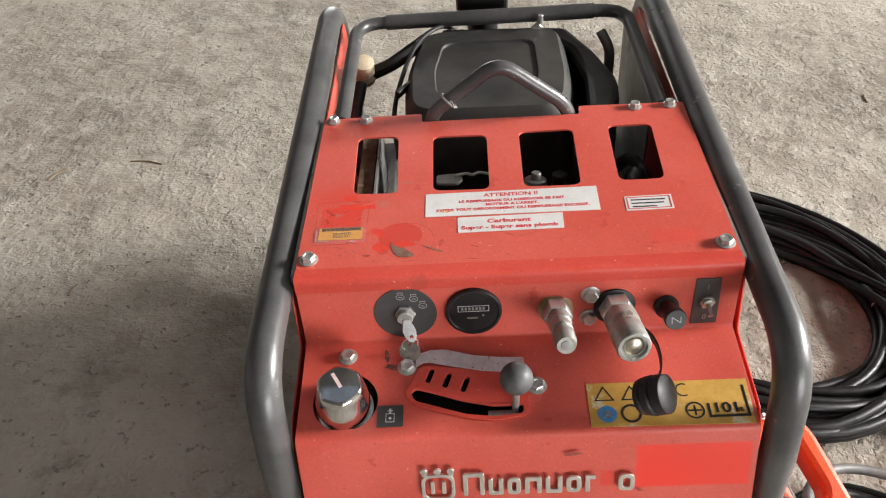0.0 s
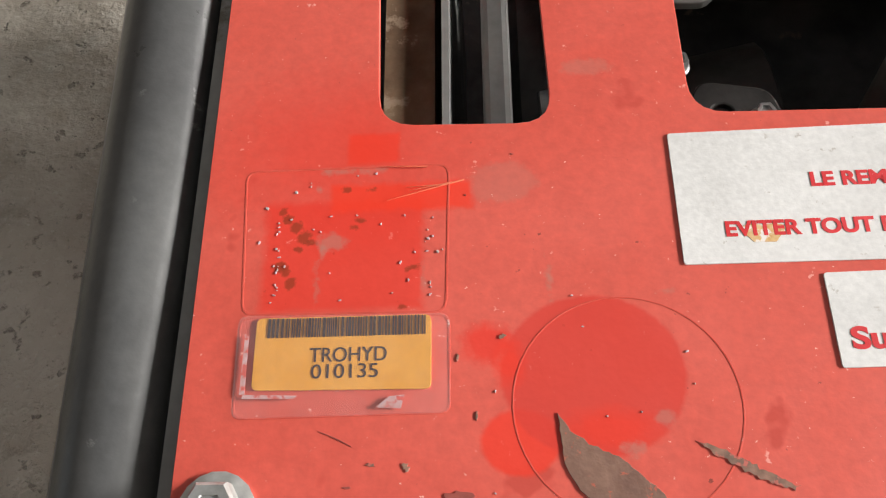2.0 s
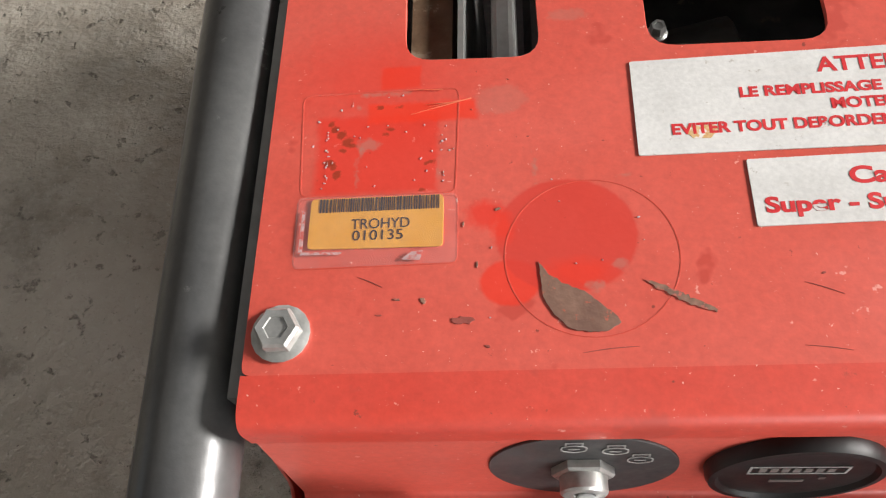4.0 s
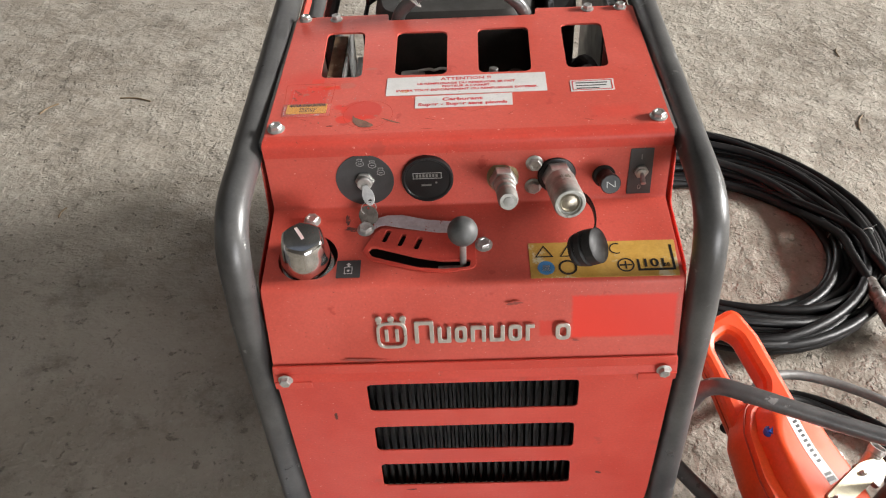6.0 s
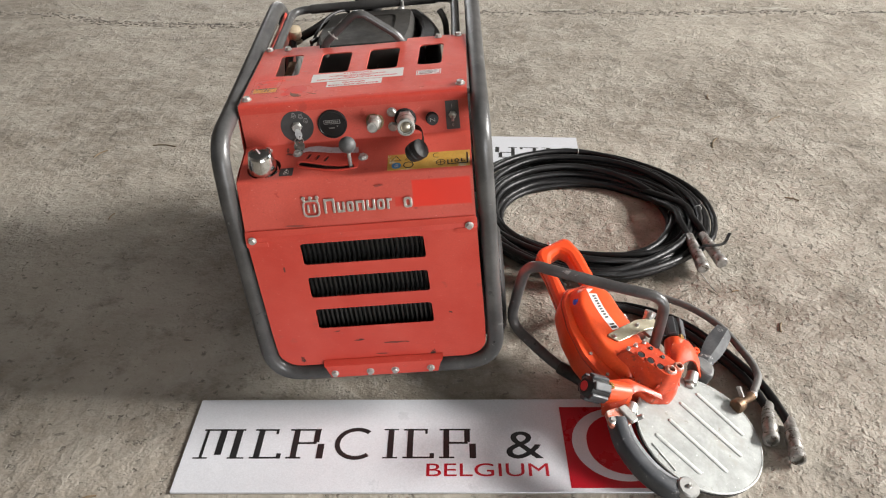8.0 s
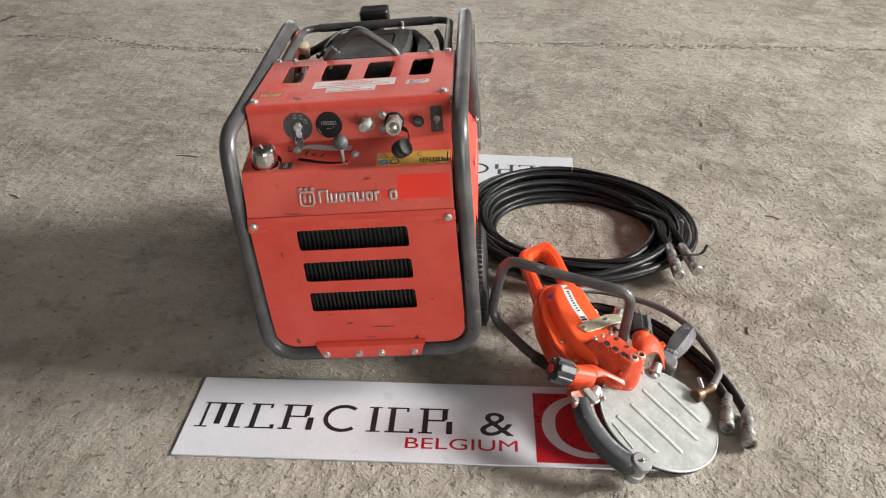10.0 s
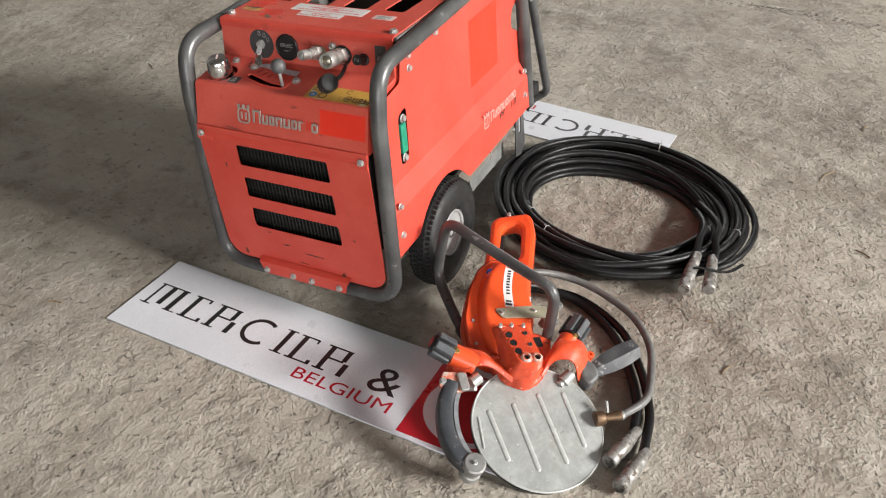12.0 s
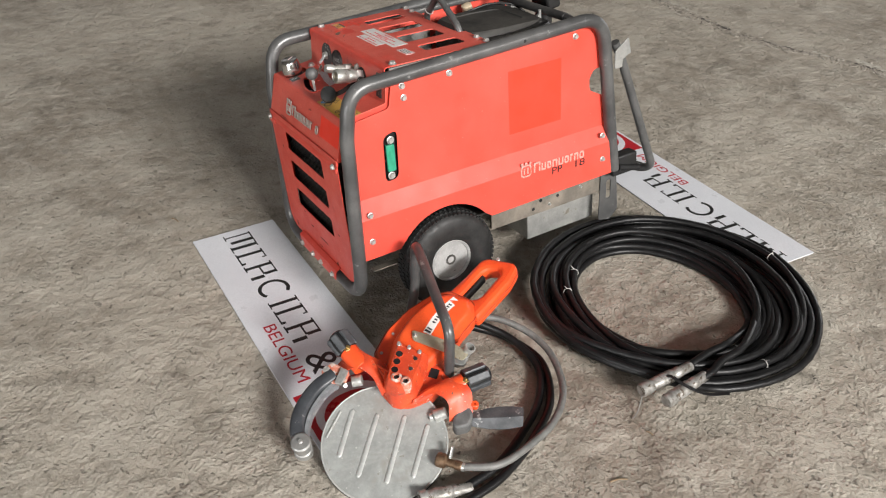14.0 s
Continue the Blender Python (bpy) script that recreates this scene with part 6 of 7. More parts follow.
for x, y, z in ((-0.120, 0.192, 0.0810), (-0.110, 0.168, 0.0860), (-0.099, 0.144, 0.0905)):
    b = part("bolt_boss", Geo().turn([(0.0120, z - 0.060), (0.0118, z - 0.004), (0.0112, z), (0.0098, z), (0.0092, z - 0.012)], pose(x, y, 0), 18), ORANGE_DIRT, SAW)
    part("socket", Geo().cyl((x, y, z - 0.0115), (x, y, z - 0.0008), 0.0092, None, 14), BLACK, b)
for x, y, z in ((-0.078, 0.206, 0.0755), (-0.068, 0.172, 0.0822)):
    part("bolt_head", Geo().turn([(0.0056, -0.006), (0.0054, 0.0022), (0.0046, 0.0032), (0.0030, 0.0032), (0.0026, 0.0010)], pose(x, y, z, 10, 0, 0), 14), ENGINE, COLUMN)
bolts(COLUMN, SCREW, [(-0.140, 0.217, 0.0732), (-0.112, 0.224, 0.0719), (-0.082, 0.229, 0.0708)], (0, 0.2, 1))


# guide arms with their knobs, wings and rollers
def shell(rows, thick):
    """A curved sheet through rows of points, closed below at its thickness."""
    fine_rows = [spline([Vector(p) for p in row], 5) for row in rows]
    cols = [spline([row[k] for row in fine_rows], 4) for k in range(len(fine_rows[0]))]
    n, m = len(cols), len(cols[0])
    g = Geo()
    top = [p for c in cols for p in c]
    low = [p - Vector((0, 0, thick)) for p in top]
    q = n * m
    at = lambda a, b: a * m + b
    faces = [(at(a, b), at(a + 1, b), at(a + 1, b + 1), at(a, b + 1)) for a in range(n - 1) for b in range(m - 1)]
    faces += [tuple(q + v for v in reversed(f)) for f in faces]
    rim = [at(a, 0) for a in range(n)] + [at(n - 1, b) for b in range(1, m)] + [at(a, m - 1) for a in range(n - 2, -1, -1)] + [at(0, b) for b in range(m - 2, 0, -1)]
    faces += [(u, q + u, q + v, v) for u, v in zip(rim, rim[1:] + rim[:1])]
    g.add([tuple(p) for p in top + low], faces)
    return g


SLATE = surf("slate_grey_knob", (0.040, 0.044, 0.048), (0.075, 0.08, 0.085), 20, 0.45, 0, 0.05, 200, (0.15, 0.15, 0.145), 0.62, 40)


def arm(inner, outer, r, plug, knob_from, knob_to, back, arch):
    part("guide_arm", Geo().cyl(inner, outer, r * 0.94, r, 28), ORANGE, SAW, "orange guide roller housing")
    mid = [tuple((u + v) / 2 + (0.006 if i == 2 else 0) for i, (u, v) in enumerate(zip(p, q))) for p, q in zip(back, arch)]
    part("arm_hood", shell([back, mid, arch], 0.0045), ORANGE_DIRT, SAW, "orange cast hood with an arched edge")
    part("brass_plug", Geo().cyl(Vector(plug) - Vector((0, 0, 0.020)), Vector(plug) - Vector((0, 0, 0.004)), 0.0095, 0.0095, 6).cyl(Vector(plug) - Vector((0, 0, 0.005)), plug, 0.005, 0.004, 10), BRASS, SAW, "brass plug")
    m, h = along(knob_from, knob_to)
    k = part("adjusting_knob", Geo().turn([(r * 0.9, 0), (0.0275, 0.002), (0.0285, h * 0.55), (0.025, h * 0.90), (0.017, h)], m, 28), BLACK, SAW, "slate grey lobed adjusting knob")
    rib = Geo().take(slab(rounded(-0.0098, 0.0098, 0.003, h * 0.88, 0.004), (), 0.009, 0.003)).mesh("knob_lobe", SLATE)
    for i in range(6):
        shared("knob_lobe", rib, k, m @ Matrix.Rotation(i * math.tau / 6, 4, "Z") @ Matrix(((0, 0, 1, 0.0325), (1, 0, 0, 0), (0, 1, 0, 0), (0, 0, 0, 1))))
    return m, h, k


m, h, k = arm((-0.190, 0.121, 0.040), (-0.248, 0.137, 0.046), 0.0265, (-0.245, 0.132, 0.079), (-0.250, 0.138, 0.046), (-0.304, 0.152, 0.062),
              [(-0.262, 0.098, 0.012), (-0.242, 0.154, 0.044), (-0.182, 0.150, 0.056), (-0.146, 0.136, 0.046), (-0.098, 0.112, 0.034)],
              [(-0.232, 0.074, 0.010), (-0.216, 0.094, 0.044), (-0.186, 0.108, 0.060), (-0.149, 0.110, 0.052), (-0.100, 0.088, 0.034)])
part("red_button", Geo().turn([(0.012, h - 0.001), (0.0115, h + 0.002), (0.001, h + 0.0025)], m, 20), INK_RED, k)
arm((0.024, 0.196, 0.026), (0.050, 0.240, 0.027), 0.0260, (0.057, 0.239, 0.057), (0.050, 0.242, 0.027), (0.086, 0.305, 0.022),
    [(-0.032, 0.128, 0.030), (-0.010, 0.182, 0.040), (0.026, 0.228, 0.048), (0.078, 0.228, 0.042), (0.112, 0.190, 0.008)],
    [(-0.022, 0.116, 0.028), (-0.004, 0.150, 0.044), (0.022, 0.165, 0.052), (0.054, 0.162, 0.044), (0.076, 0.136, 0.006)])
part("arm_link", flat(corners([(-0.160, 0.172), (-0.128, 0.158), (-0.205, 0.150), (-0.215, 0.166)], 0.005, 3), 0.030, 0.016, 0.004), ORANGE_DIRT, SAW)
YOKE = part("arm_yoke", flat(corners([(-0.268, 0.092), (-0.212, 0.096), (-0.200, 0.058), (-0.236, 0.040), (-0.276, 0.052)], 0.008, 4), 0.036, 0.012, 0.002), scuffed, SAW, "scuffed yoke of the roller arm")
bolts(YOKE, BOLT, [(-0.266, 0.065, 0.036)], (0, 0, 1))
part("yoke_link", flat(corners([(-0.236, 0.090), (-0.214, 0.094), (-0.202, 0.050), (-0.222, 0.044)], 0.006, 3), 0.044, 0.009, 0.002), STEEL, SAW, "bare steel link")
part("yoke_pin", Geo().cyl((-0.212, 0.062, 0.02), (-0.190, 0.052, 0.048), 0.006), STEEL, SAW, "steel pivot pin")
part("guide_pin", Geo().cyl((-0.196, 0.082, 0.016), (-0.176, 0.100, 0.020), 0.015, 0.015), STEEL, SAW, "steel guide pin under the hood")
part("yoke_pin", Geo().cyl((0.036, 0.128, 0.004), (0.056, 0.150, 0.014), 0.017, 0.015).cyl((0.026, 0.118, 0.004), (0.036, 0.128, 0.004), 0.010), STEEL, SAW)
part("arm_lug", Geo().turn([(0.010, -0.012), (0.010, 0.002), (0.008, 0.004), (0.0035, 0.004), (0.003, -0.002)], pose(0.106, 0.208, 0.020), 16), ORANGE, SAW)
roller_arm = spline([(-0.243, 0.068, 0.020), (-0.257, 0.010, 0.020), (-0.249, -0.056, 0.020), (-0.223, -0.104, 0.020), (-0.190, -0.128, 0.020)], 6)
sect = [(math.copysign(abs(math.cos(a)) ** 0.5, math.cos(a)) * 0.019, math.copysign(abs(math.sin(a)) ** 0.5, math.sin(a)) * 0.022) for a in (i * math.tau / 16 for i in range(16))]
part("roller_arm", Geo().sweep(roller_arm, sect, up=(0, 0, 1)), surf("slate_grey_plastic", (0.028, 0.031, 0.036), (0.05, 0.054, 0.06), 20, 0.4, 0, 0.05, 200, (0.16, 0.16, 0.16), 0.62, 40), SAW, "slate grey curved roller arm")
part("arm_edge", Geo().sweep([p + Vector((0.026, 0.006, -0.004)) for p in roller_arm[2:-4]], [(-0.005, -0.014), (0.005, -0.014), (0.005, 0.014), (-0.005, 0.014)], up=(0, 0, 1)), surf("pale_scratched_guard", (0.20, 0.21, 0.22), (0.30, 0.31, 0.32), 30, 0.45, 0.3, 0.05, 200, (0.42, 0.42, 0.41), 0.60, 40), SAW, "pale scratched guard edge")
RO = part("guide_roller", Geo().turn([(0.020, -0.020), (0.024, -0.016), (0.024, 0.004), (0.021, 0.007), (0.021, 0.026), (0.0255, 0.029), (0.0255, 0.044), (0.022, 0.047)], pose(-0.186, -0.130, 0.0), 28), DULL, SAW, "grey guide roller")
bolts(RO, SCREW, [(-0.186, -0.130, 0.047)], (0, 0, 1))
FLAPM = surf("grey_rubber_flap", (0.045, 0.048, 0.052), (0.085, 0.088, 0.092), 25, 0.45, 0, 0.06, 200, (0.30, 0.30, 0.29), 0.62, 40)
flap = Geo()
rows = []
for i in range(11):
    t = i / 10
    cx, cy, half = 0.118 + 0.110 * t, 0.176 + 0.068 * t, 0.017 + 0.012 * math.sin(t * 2.6)
    z = 0.004 + 0.026 * t
    rows.append([(cx - 0.5 * half, cy + 0.86 * half, z + 0.004), (cx + 0.1 * half, cy - 0.15 * half, z + 0.011), (cx + 0.5 * half, cy - 0.86 * half, z - 0.006), (cx + 0.5 * half, cy - 0.86 * half, z - 0.009), (cx + 0.1 * half, cy - 0.15 * half, z + 0.007), (cx - 0.5 * half, cy + 0.86 * half, z)])
part("splash_flap", flap.ring(rows), FLAPM, SAW, "dark grey folded rubber splash flap")
part("flap_clamp", flat(corners([(0.083, 0.137), (0.075, 0.175), (0.093, 0.200), (0.120, 0.182), (0.128, 0.150), (0.102, 0.122)], 0.012, 4), 0.020, 0.046, 0.007), surf("grey_cast_clamp", (0.10, 0.10, 0.10), (0.16, 0.16, 0.155), 30, 0.5, 0.2, 0.08, 150), SAW, "grey cast clamp")

# strap, stub and front loop handle
STRAP = part("handle_strap", flat(corners([(-0.149, 0.285), (-0.128, 0.260), (-0.030, 0.280), (0.018, 0.282), (0.020, 0.312), (-0.035, 0.315), (-0.090, 0.302)], 0.010, 4), 0.0475, 0.004, 0.001), CREAM, SAW, "cream plated strap")
bolts(STRAP, SCREW, [(-0.130, 0.276, 0.0475), (-0.045, 0.297, 0.0475)], (0, 0, 1))
sm, sh = along((-0.008, 0.294, -0.010), (0.015, 0.325, 0.057))
part("pipe_stub", Geo().turn([(0.0135, 0), (0.0135, sh - 0.012), (0.0150, sh - 0.010), (0.0150, sh), (0.0118, sh), (0.0110, sh - 0.030)], sm, 24), STEEL, SAW, "steel pipe stub")
part("stub_bracket", flat(corners([(-0.030, 0.318), (0.020, 0.310), (0.024, 0.282), (-0.010, 0.268)], 0.006, 3), 0.030, 0.010, 0.002), DULL, SAW)
loop_pts = [(0.728, 0.078, 0.120), (0.734, 0.076, 0.190), (0.738, 0.073, 0.284), (0.640, 0.098, 0.294), (0.560, 0.120, 0.304), (0.402, 0.162, 0.328), (0.384, 0.168, 0.245), (0.366, 0.176, 0.128), (0.480, 0.080, 0.066), (0.550, 0.030, 0.050)]
part("loop_handle", Geo().tube(bend([saw_i @ Vector(p) for p in loop_pts], 0.05, 7), 0.0142, 18), TUBE, SAW, "bent grey tube loop handle")
part("handle_foot", Geo().cyl(saw_i @ Vector((0.490, 0.072, 0.063)), saw_i @ Vector((0.575, 0.012, 0.050)), 0.017, 0.020, 16), ENGINE, SAW)

# hoses of the saw
water = spline([saw_i @ Vector(p) for p in ((0.556, 0.259, 0.125), (0.589, 0.331, 0.110), (0.661, 0.393, 0.081), (0.757, 0.402, 0.063), (0.877, 0.350, 0.056), (0.953, 0.263, 0.052), (0.987, 0.163, 0.050), (1.002, 0.059, 0.051), (0.965, -0.022, 0.052))], 8)
part("water_hose", Geo().tube(water, 0.0100, 12), HOSE_GREY, SAW, "grey water hose")
vm, vh = along(saw_i @ Vector((0.955, -0.030, 0.052)), saw_i @ Vector((0.900, -0.070, 0.050)))
V = part("water_valve", Geo().turn([(0.009, -0.012), (0.012, -0.008), (0.012, 0.006), (0.010, 0.010), (0.010, 0.030), (0.017, 0.034), (0.0185, 0.040), (0.0185, 0.054), (0.015, 0.058)], vm, 20), surf("tarnished_brass", (0.12, 0.075, 0.045), (0.22, 0.14, 0.085), 70, 0.5, 0.7, 0.08, 200), SAW, "tarnished brass water valve")
part("valve_lever", Geo().box(-0.006, 0.006, 0.012, 0.040, 0.022, 0.026, vm @ Matrix.Rotation(0.9, 4, "Z")), STEEL, V)
part("hose_clamp", Geo().turn([(0.0105, -0.016), (0.0108, -0.007), (0.0105, -0.006)], vm, 18), STEEL, V)
for pts, end, tip in (([(0.536, 0.278, 0.086), (0.613, 0.354, 0.048), (0.728, 0.374, 0.021), (0.843, 0.297, 0.019), (0.924, 0.182, 0.019), (0.980, 0.069, 0.021), (0.998, -0.020, 0.023)], (1.000, -0.052, 0.022), (0.974, -0.152, 0.024)),
                      ([(0.527, 0.268, 0.067), (0.594, 0.356, 0.034), (0.718, 0.395, 0.017), (0.862, 0.321, 0.017), (0.953, 0.196, 0.017), (1.015, 0.059, 0.018), (1.034, -0.050, 0.020)], (1.038, -0.104, 0.020), (1.016, -0.212, 0.026))):
    hs = part("pressure_hose", Geo().tube(spline([saw_i @ Vector(p) for p in pts + [end]], 8), 0.0115, 12), HOSE, SAW, "black hydraulic hose")
    m, h = along(saw_i @ Vector(end), saw_i @ Vector(tip))
    part("coupling", Geo().turn([(0.0125, -0.030), (0.0145, -0.026), (0.0145, 0.0), (0.0165, 0.004), (0.0165, 0.018), (0.0150, 0.020), (0.0185, 0.026), (0.0185, h * 0.62), (0.0165, h * 0.66), (0.0165, h * 0.78), (0.0195, h * 0.82), (0.0195, h * 0.97), (0.0165, h), (0.0125, h), (0.011, h - 0.008)], m, 24), GRIMY, hs, "plated hydraulic coupling")

# ---- coil of twin hoses ----
COIL = root("hose_coil", "coil of black hydraulic hoses tied with cable ties on the floor", "hose coil", pose(0, 0, 0))
rc = random.Random(11)
turns = 21
R_H = 0.0112
specs = []
for k in range(turns):
    specs.append((k / (turns - 1), rc.uniform(-0.010, 0.010), rc.uniform(-0.016, 0.016), rc.uniform(0, 6.28), rc.uniform(0.006, 0.016)))
rc.shuffle(specs)
for k, share in ((0, 0.04), (11, 0.16)):
    specs[k] = (share, 0.0, 0.0, specs[k][3], 0.006)


def coil_turn(k, a):
    """One turn: from the inner oval (share 0) to the outer one (share 1)."""
    share, ox, oy, ph, wob = specs[k]
    rx = 0.288 + 0.126 * share + wob * math.sin(2 * a + ph)
    ry = 0.244 + 0.216 * share + wob * math.sin(3 * a + ph)
    layer = R_H + 0.0150 * (k % 5) * max(0.0, 0.5 - 0.5 * math.sin(a - 0.5 + 0.15 * k)) + 0.004
    return Vector((0.668 + 0.020 * share + ox + rx * math.cos(a), 0.893 + 0.048 * share + oy + ry * math.sin(a), layer))


def strand(first, last, start_a):
    out, steps = [], 44
    for k in range(first, last):
        for i in range(steps):
            t = i / steps
            a = start_a + t * math.tau
            p = coil_turn(k, a)
            if k + 1 < last and t > 0.72:
                w = (t - 0.72) / 0.28
                w = w * w * (3 - 2 * w)
                p = p.lerp(coil_turn(k + 1, a), w)
            out.append(p)
    return out


A0 = -0.15
one, two = strand(0, 11, A0), strand(11, turns, A0 + 0.1)
end_a, end_b = Vector((0.985, 0.680, 0.058)), Vector((1.035, 0.690, 0.056))
ha = part("hose", Geo().tube(spline([end_a, end_a + Vector((-0.005, 0.05, 0.004)), Vector((0.974, 0.800, 0.066)), Vector((0.968, 0.890, 0.062))] + one[6::4], 4), R_H, 12), HOSE, COIL, "black rubber hydraulic hose")
hb = part("hose", Geo().tube(spline([end_b, end_b + Vector((0.0, 0.05, 0.006)), Vector((1.020, 0.800, 0.070)), Vector((1.002, 0.910, 0.070))] + two[7::4], 4), R_H, 12), HOSE, COIL, "black rubber hydraulic hose")
for h_ob, a, b in ((ha, end_a, Vector((0.986, 0.530, 0.055))), (hb, end_b, Vector((1.051, 0.559, 0.055)))):
    m, h = along(a, b)
    part("coupling", Geo().turn([(0.0125, -0.035), (0.0150, -0.030), (0.0150, 0.002), (0.0165, 0.006), (0.0165, 0.024), (0.0150, 0.027), (0.0150, 0.034), (0.0185, 0.038), (0.0185, h * 0.7), (0.0170, h * 0.74), (0.0195, h * 0.78), (0.0195, h * 0.97), (0.016, h), (0.011, h)], m, 24), GRIMY, h_ob, "worn plated hydraulic coupling")
part("strap", Geo().sweep(spline([(0.965, 0.618, 0.052), (1.003, 0.618, 0.080), (1.043, 0.628, 0.077), (1.087, 0.668, 0.060), (1.120, 0.723, 0.062)], 6), [(-0.005, -0.0012), (0.005, -0.0012), (0.005, 0.0012), (-0.005, 0.0012)], up=(0, 0, 1)), BLACK, COIL, "black strap end")
part("tie_wire", Geo().tube([(0.985, 0.540, 0.030), (1.010, 0.505, 0.006), (1.020, 0.480, 0.004)], 0.0016, 6), DULL, COIL)
for spot in ((0.963, 0.909, 0.07), (1.080, 0.921, 0.05), (0.455, 0.743, 0.05), (0.515, 0.632, 0.05), (0.70, 1.36, 0.05)):
    line = min((one, two), key=lambda s: min((q - Vector(spot)).length for q in s))
    i = min(range(2, len(line) - 2), key=lambda j: (line[j] - Vector(spot)).length)
    d = (line[i + 1] - line[i - 1]).normalized()
    sd = d.cross(Vector((0, 0, 1))).normalized()
    ring_pts = [line[i] + sd * 0.0135 * math.cos(a) + Vector((0, 0, 0.0135 * math.sin(a))) for a in (j * math.tau / 18 for j in range(18))]
    part("cable_tie", Geo().tube(ring_pts, 0.0015, 6, True).cyl(ring_pts[4], ring_pts[4] + sd * 0.012 + Vector((0, 0, 0.012)), 0.0010, 0.0007, 6), TIE, COIL, "pale cable tie")

# ---- printed sign boards on the floor ----
def sign_board(m):
    b = root("sign_board", "white sign board with black and red print lying on the floor", "sign", m)
    b["group"] = "sign boards on the floor"
    part("board", flat(corners([(0, -0.300), (1.214, -0.300), (1.214, 0), (0, 0)], 0.003, 2), 0.005, 0.0045, 0.0006), SIGN, b)
    sq = part("red_square", flat([(0.918, -0.2885), (1.196, -0.2885), (1.196, -0.029), (0.918, -0.029)], 0.0054, 0.0003, 0.00005), SIGN_RED, b, "dark red square with white ring")
    arc = arc_band(0, 0, 0.098, 0.118, 40, 318, 40)
    n = len(arc) // 2
    crescent = [(1.055 + x, -0.152 + y * 1.0) for x, y in arc[:n]] + [(1.055 + x * (0.94 + 0.06 * abs(math.sin(math.atan2(y, x)))) + 0.010, -0.152 + y) for x, y in arc[n:]]
    part("ring_shape", flat(crescent, 0.0057, 0.0002, 0.00004), SIGN, sq)
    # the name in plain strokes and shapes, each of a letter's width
    x, y0, y1 = 0.020, -0.199, -0.104
    quad = lambda g, *q: g.add([(u, v, 0.0051) for u, v in q] + [(u, v, 0.0056) for u, v in q], [(4, 5, 6, 7), (0, 1, 5, 4), (1, 2, 6, 5), (2, 3, 7, 6), (3, 0, 4, 7)])
    bar = lambda g, u0, u1, v0, v1: quad(g, (u0, v0), (u1, v0), (u1, v1), (u0, v1))
    for w, kind in ((0.128, "gate"), (0.075, "bracket"), (0.098, "flag"), (0.108, "bow"), (0.036, "post"), (0.075, "bracket"), (0.098, "flag")):
        g = Geo()
        if kind == "gate":
            bar(g, x + 0.020, x + 0.027, y0, y1), bar(g, x + w - 0.034, x + w - 0.018, y0, y1), bar(g, x + 0.055, x + 0.071, y0 + 0.012, y1), bar(g, x + 0.014, x + w - 0.012, y1 - 0.005, y1)
            bar(g, x + 0.006, x + 0.040, y0, y0 + 0.004), bar(g, x + w - 0.040, x + w, y0, y0 + 0.004)
        elif kind == "post":
            bar(g, x + 0.011, x + 0.025, y0, y1), bar(g, x, x + 0.036, y0, y0 + 0.004), bar(g, x, x + 0.036, y1 - 0.004, y1)
        elif kind == "bow":
            arc = arc_band(x + 0.055, (y0 + y1) / 2, 0.040, 0.052, 50, 310, 24)
            g.take(slab(arc, (), 0.0005, 0.00005), Matrix.Translation((0, 0, 0.0056)))
        else:
            bar(g, x + 0.010, x + 0.024, y0, y1), bar(g, x, x + w * 0.78, y1 - 0.005, y1), bar(g, x, x + (w if kind == "bracket" else 0.036), y0, y0 + 0.005)
            if kind == "flag":
                bar(g, x + w * 0.62, x + w * 0.76, y0 + 0.052, y1 - 0.005), bar(g, x + 0.024, x + w * 0.70, y0 + 0.046, y0 + 0.052)
                bar(g, x + w * 0.74, x + w * 0.90, y0, y0 + 0.046)
            else:
                bar(g, x + w * 0.86, x + w, y0, y0 + 0.016), bar(g, x + w * 0.70, x + w * 0.78, y1 - 0.016, y1)
        part("name_stroke", g, INK, b)
        x += w + 0.0125
    part("lettering", lettering("&", 0.128, 0.088), INK, b, "", pose(0.772, -0.199, 0.0052))
    part("lettering", lettering("BELGIUM", 0.056, 0.286), SIGN_RED, b, "", pose(0.580, -0.2535, 0.0052))
    return b


first = sign_board(pose(-0.435, 0.0127, 0.0005, 0, 0, 0.0))
second = copy_thing(first, pose(0.7185, 1.2692, 0.0005, 0, 0, 177))

# ---- joint in the floor with broken edges ----
def floor_joint(name, line, width, label):
    g = Geo()
    r = random.Random(7)
    p = spline(line, 40)
    for q in p:
        for _ in range(r.choice((1, 2, 3, 4))):
            s = r.uniform(0.004, 0.015)
            c = q + Vector((r.uniform(-0.03, 0.03), r.gauss(0, width), 0))
            loop = blob(c.x, c.y, s * r.uniform(0.8, 1.8), s, r.random(), 0.25, 7)
            top = [(c.x + (x - c.x) * 0.55, c.y + (y - c.y) * 0.55, s * r.uniform(0.15, 0.45)) for x, y in loop]
            g.ring([[(x, y, -0.002) for x, y in loop], top])
    return tagged(thing(name, g, surf("crumbled_concrete", (0.20, 0.18, 0.15), (0.32, 0.29, 0.25), 30, 0.95, 0, 0.2, 90, (0.12, 0.10, 0.08), 0.6, 30), label, "rubble"), kind="stuff")


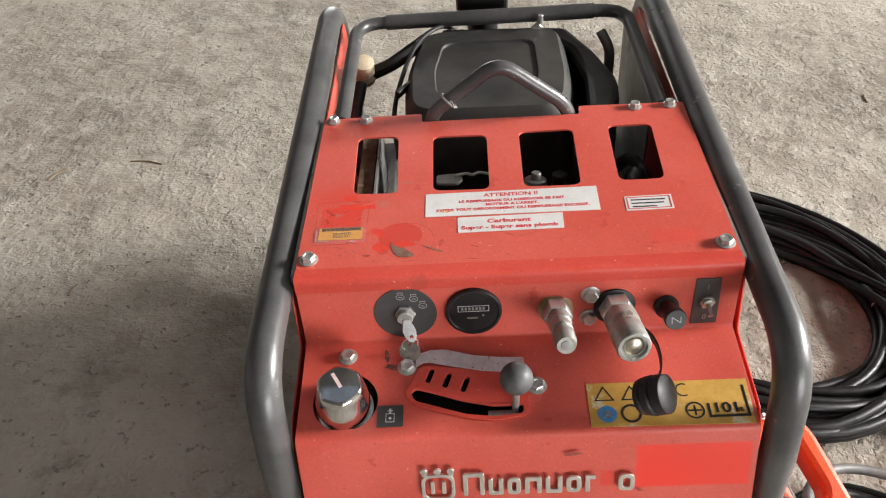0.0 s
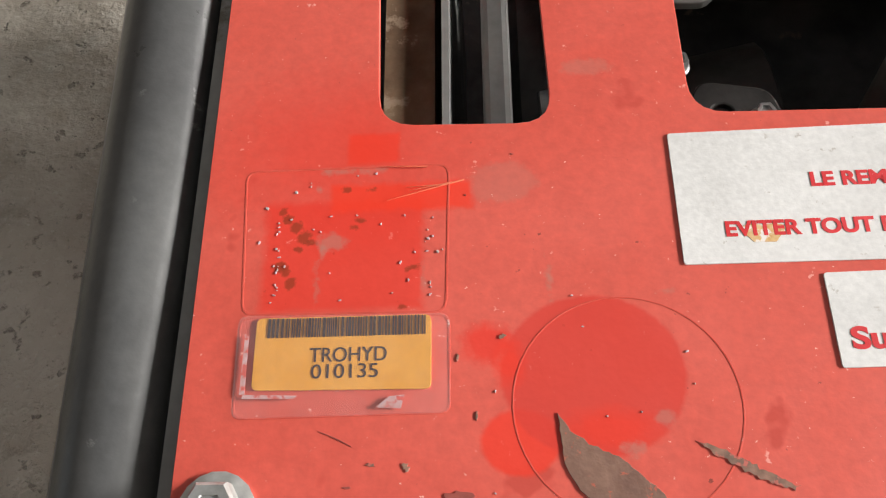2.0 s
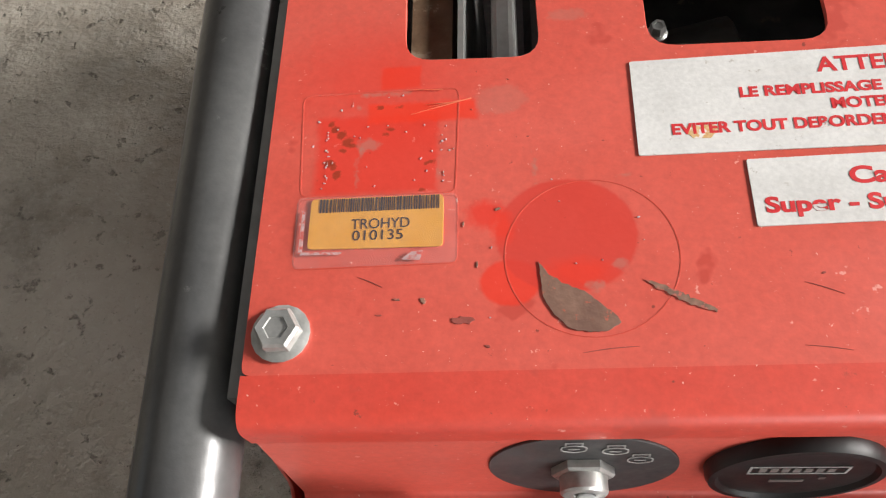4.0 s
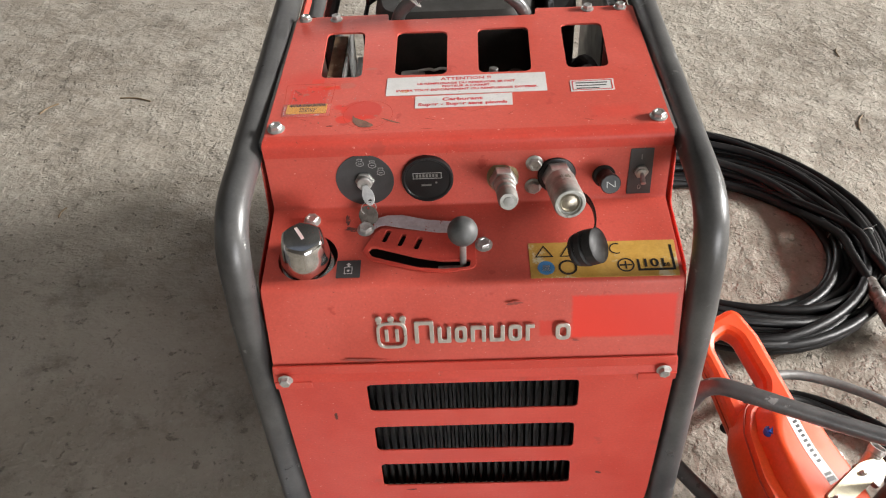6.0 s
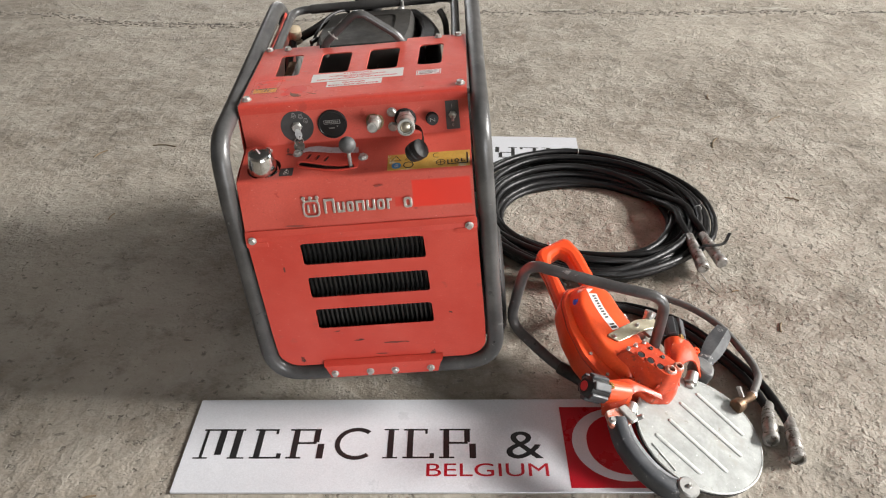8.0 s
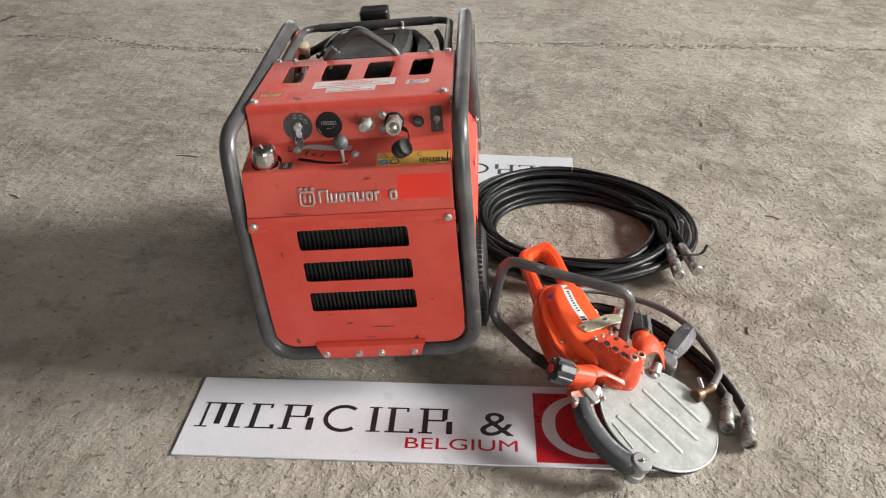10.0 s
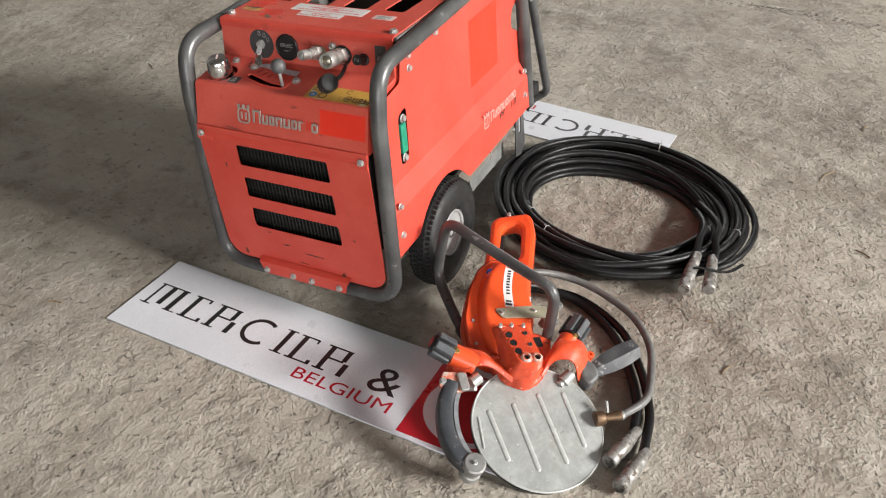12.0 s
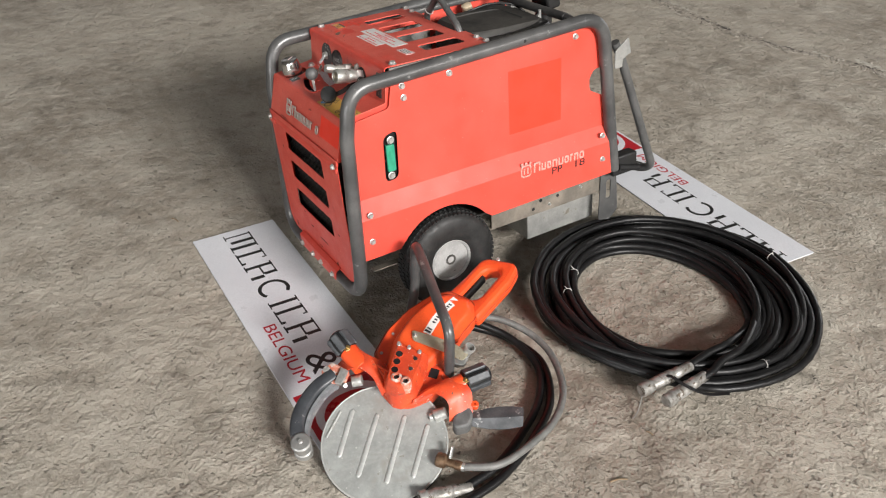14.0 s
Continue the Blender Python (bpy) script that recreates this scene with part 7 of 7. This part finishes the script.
JOINT = [(-4.2, 3.40, 0), (-3.05, 3.33, 0), (-2.3, 3.36, 0), (-1.78, 3.17, 0), (-1.39, 3.13, 0), (-1.04, 3.11, 0), (-0.68, 3.17, 0), (-0.3, 3.29, 0), (0.3, 3.31, 0), (1.0, 3.30, 0), (1.7, 3.28, 0), (2.4, 3.27, 0), (4.0, 3.15, 0)]
floor_joint("joint_rubble", JOINT, 0.026, "crumbled concrete along a floor joint")
# the open joint: ragged, wide in places, worn shut in others
crack = Geo()
rj = random.Random(3)
SIDE_JOINT = [(-3.02, 3.37, 0), (-3.00, 3.56, 0), (-2.99, 3.80, 0), (-2.93, 3.96, 0), (-2.80, 4.6, 0)]
for line in (JOINT, SIDE_JOINT):
    run, wide, across = [], 0.006, Vector((0, 1, 0)) if line is JOINT else Vector((0.85, -0.5, 0))
    for q in spline(line, 60) + [None]:
        if q is not None:
            # drawn wider in the west, to take in the shade along the broken edge
            most = 0.030 if q.x < -0.9 else 0.015
            wide = min(most, max(-0.2 * most, wide + rj.gauss(0, 0.2 * most)))
            if wide > 0.0012:
                mid = q + across * (0.016 + rj.gauss(0, 0.0030))
                run.append((mid - across * wide * rj.uniform(0.5, 1.0), mid + across * wide * rj.uniform(0.5, 1.0)))
                continue
        if len(run) > 2:
            n = len(run)
            crack.add([(a.x, a.y, 0.001) for a, b in run] + [(b.x, b.y, 0.001) for a, b in run], [(k, k + 1, n + k + 1, n + k) for k in range(n - 1)])
        run = []
tagged(thing("floor_joint", crack, surf("joint_dirt_and_shade", (0.04, 0.035, 0.03), (0.08, 0.07, 0.06), 20, 1.0), "dark dirt in the floor joint, with its edge's shade drawn in", "floor joint"), kind="structure")
WORN_SKIN = surf("pale_worn_concrete", (0.40, 0.375, 0.32), (0.50, 0.47, 0.41), 14, 0.9, 0, 0.2, 60, (0.27, 0.245, 0.205), 0.52, 22)
pale = Geo()
for cx, cy, rx, ry, k in ((-0.30, 3.34, 0.10, 0.030, 1), (-0.20, 3.27, 0.06, 0.022, 2), (-0.52, 3.26, 0.09, 0.014, 3), (-1.44, 3.07, 0.07, 0.020, 4), (-3.05, 3.46, 0.10, 0.075, 5), (-3.04, 3.62, 0.045, 0.09, 9), (-2.05, 3.33, 0.09, 0.022, 10), (-1.62, 3.20, 0.10, 0.020, 11), (0.9, 3.36, 0.12, 0.014, 6), (1.75, 3.22, 0.10, 0.016, 7), (2.15, 3.36, 0.12, 0.018, 8)):
    loop = ragged(blob(cx, cy, rx, ry, 40 + k, 0.22, 26), k, 0.0035, 0.012)
    pale.add([(x, y, 0.0006) for x, y in loop], [tuple(range(len(loop)))])
tagged(thing("worn_patch", pale, WORN_SKIN, "pale worn patches of concrete beside the joint", "worn patch"), kind="stuff")

# ---- straws, twigs and a lost bolt ----
rs = random.Random(3)
TWIGS = [(-0.98, 1.52, 0.10, -8), (-1.22, 1.45, 0.07, 60), (1.30, 1.52, 0.10, 65), (1.16, 0.31, 0.045, 70), (1.62, 1.75, 0.09, 40), (1.45, 1.05, 0.05, -30), (-0.62, -0.30, 0.04, 20), (1.40, 2.0, 0.06, 80), (-1.55, 1.1, 0.06, -35), (1.08, 0.485, 0.02, 15), (1.75, 0.65, 0.05, 75), (-1.0, 0.95, 0.04, 80)]
for x, y, ln, turn in TWIGS:
    d = Vector((math.cos(radians(turn)), math.sin(radians(turn)), 0))
    mid = Vector((x, y, 0.003)) + Vector((-d.y, d.x, 0)) * ln * 0.08
    thing("twig", Geo().tube(spline([Vector((x, y, 0.002)) - d * ln / 2, mid, Vector((x, y, 0.0025)) + d * ln / 2], 4), 0.0022, 6), STRAW, "thin dry brown twig on the concrete", "twig", None, "twigs on the floor")
g = Geo()
for _ in range(5200):
    x, y = rs.uniform(-3.2, 3.2), rs.uniform(-1.2, 4.2)
    s = rs.uniform(0.0008, 0.0024) * (1 + (rs.random() > 0.93) * 0.9)
    loop = blob(x, y, s * rs.uniform(0.7, 1.6), s, rs.random(), 0.25, 6)
    g.ring([[(u, v, -0.0005) for u, v in loop], [(x + (u - x) * 0.6, y + (v - y) * 0.6, s * 0.5) for u, v in loop]])
tagged(thing("floor_grit", g, surf("grit", (0.16, 0.14, 0.12), (0.38, 0.35, 0.31), 3, 0.95, 0, 0.1, 90), "loose grit scattered over the concrete", "grit"), kind="stuff")
BT = root("bolt", "small yellow-plated bolt lying on the floor", "bolt", pose(0.228, 1.117, 0.006, 90, 0, 62))
part("head", Geo().turn([(0.0075, 0), (0.0080, 0.0015), (0.0080, 0.006), (0.0070, 0.007)], seg=6), BRASS, BT)
part("shank", Geo().cyl((0, 0, 0.006), (0, 0, 0.032), 0.004), BRASS, BT)
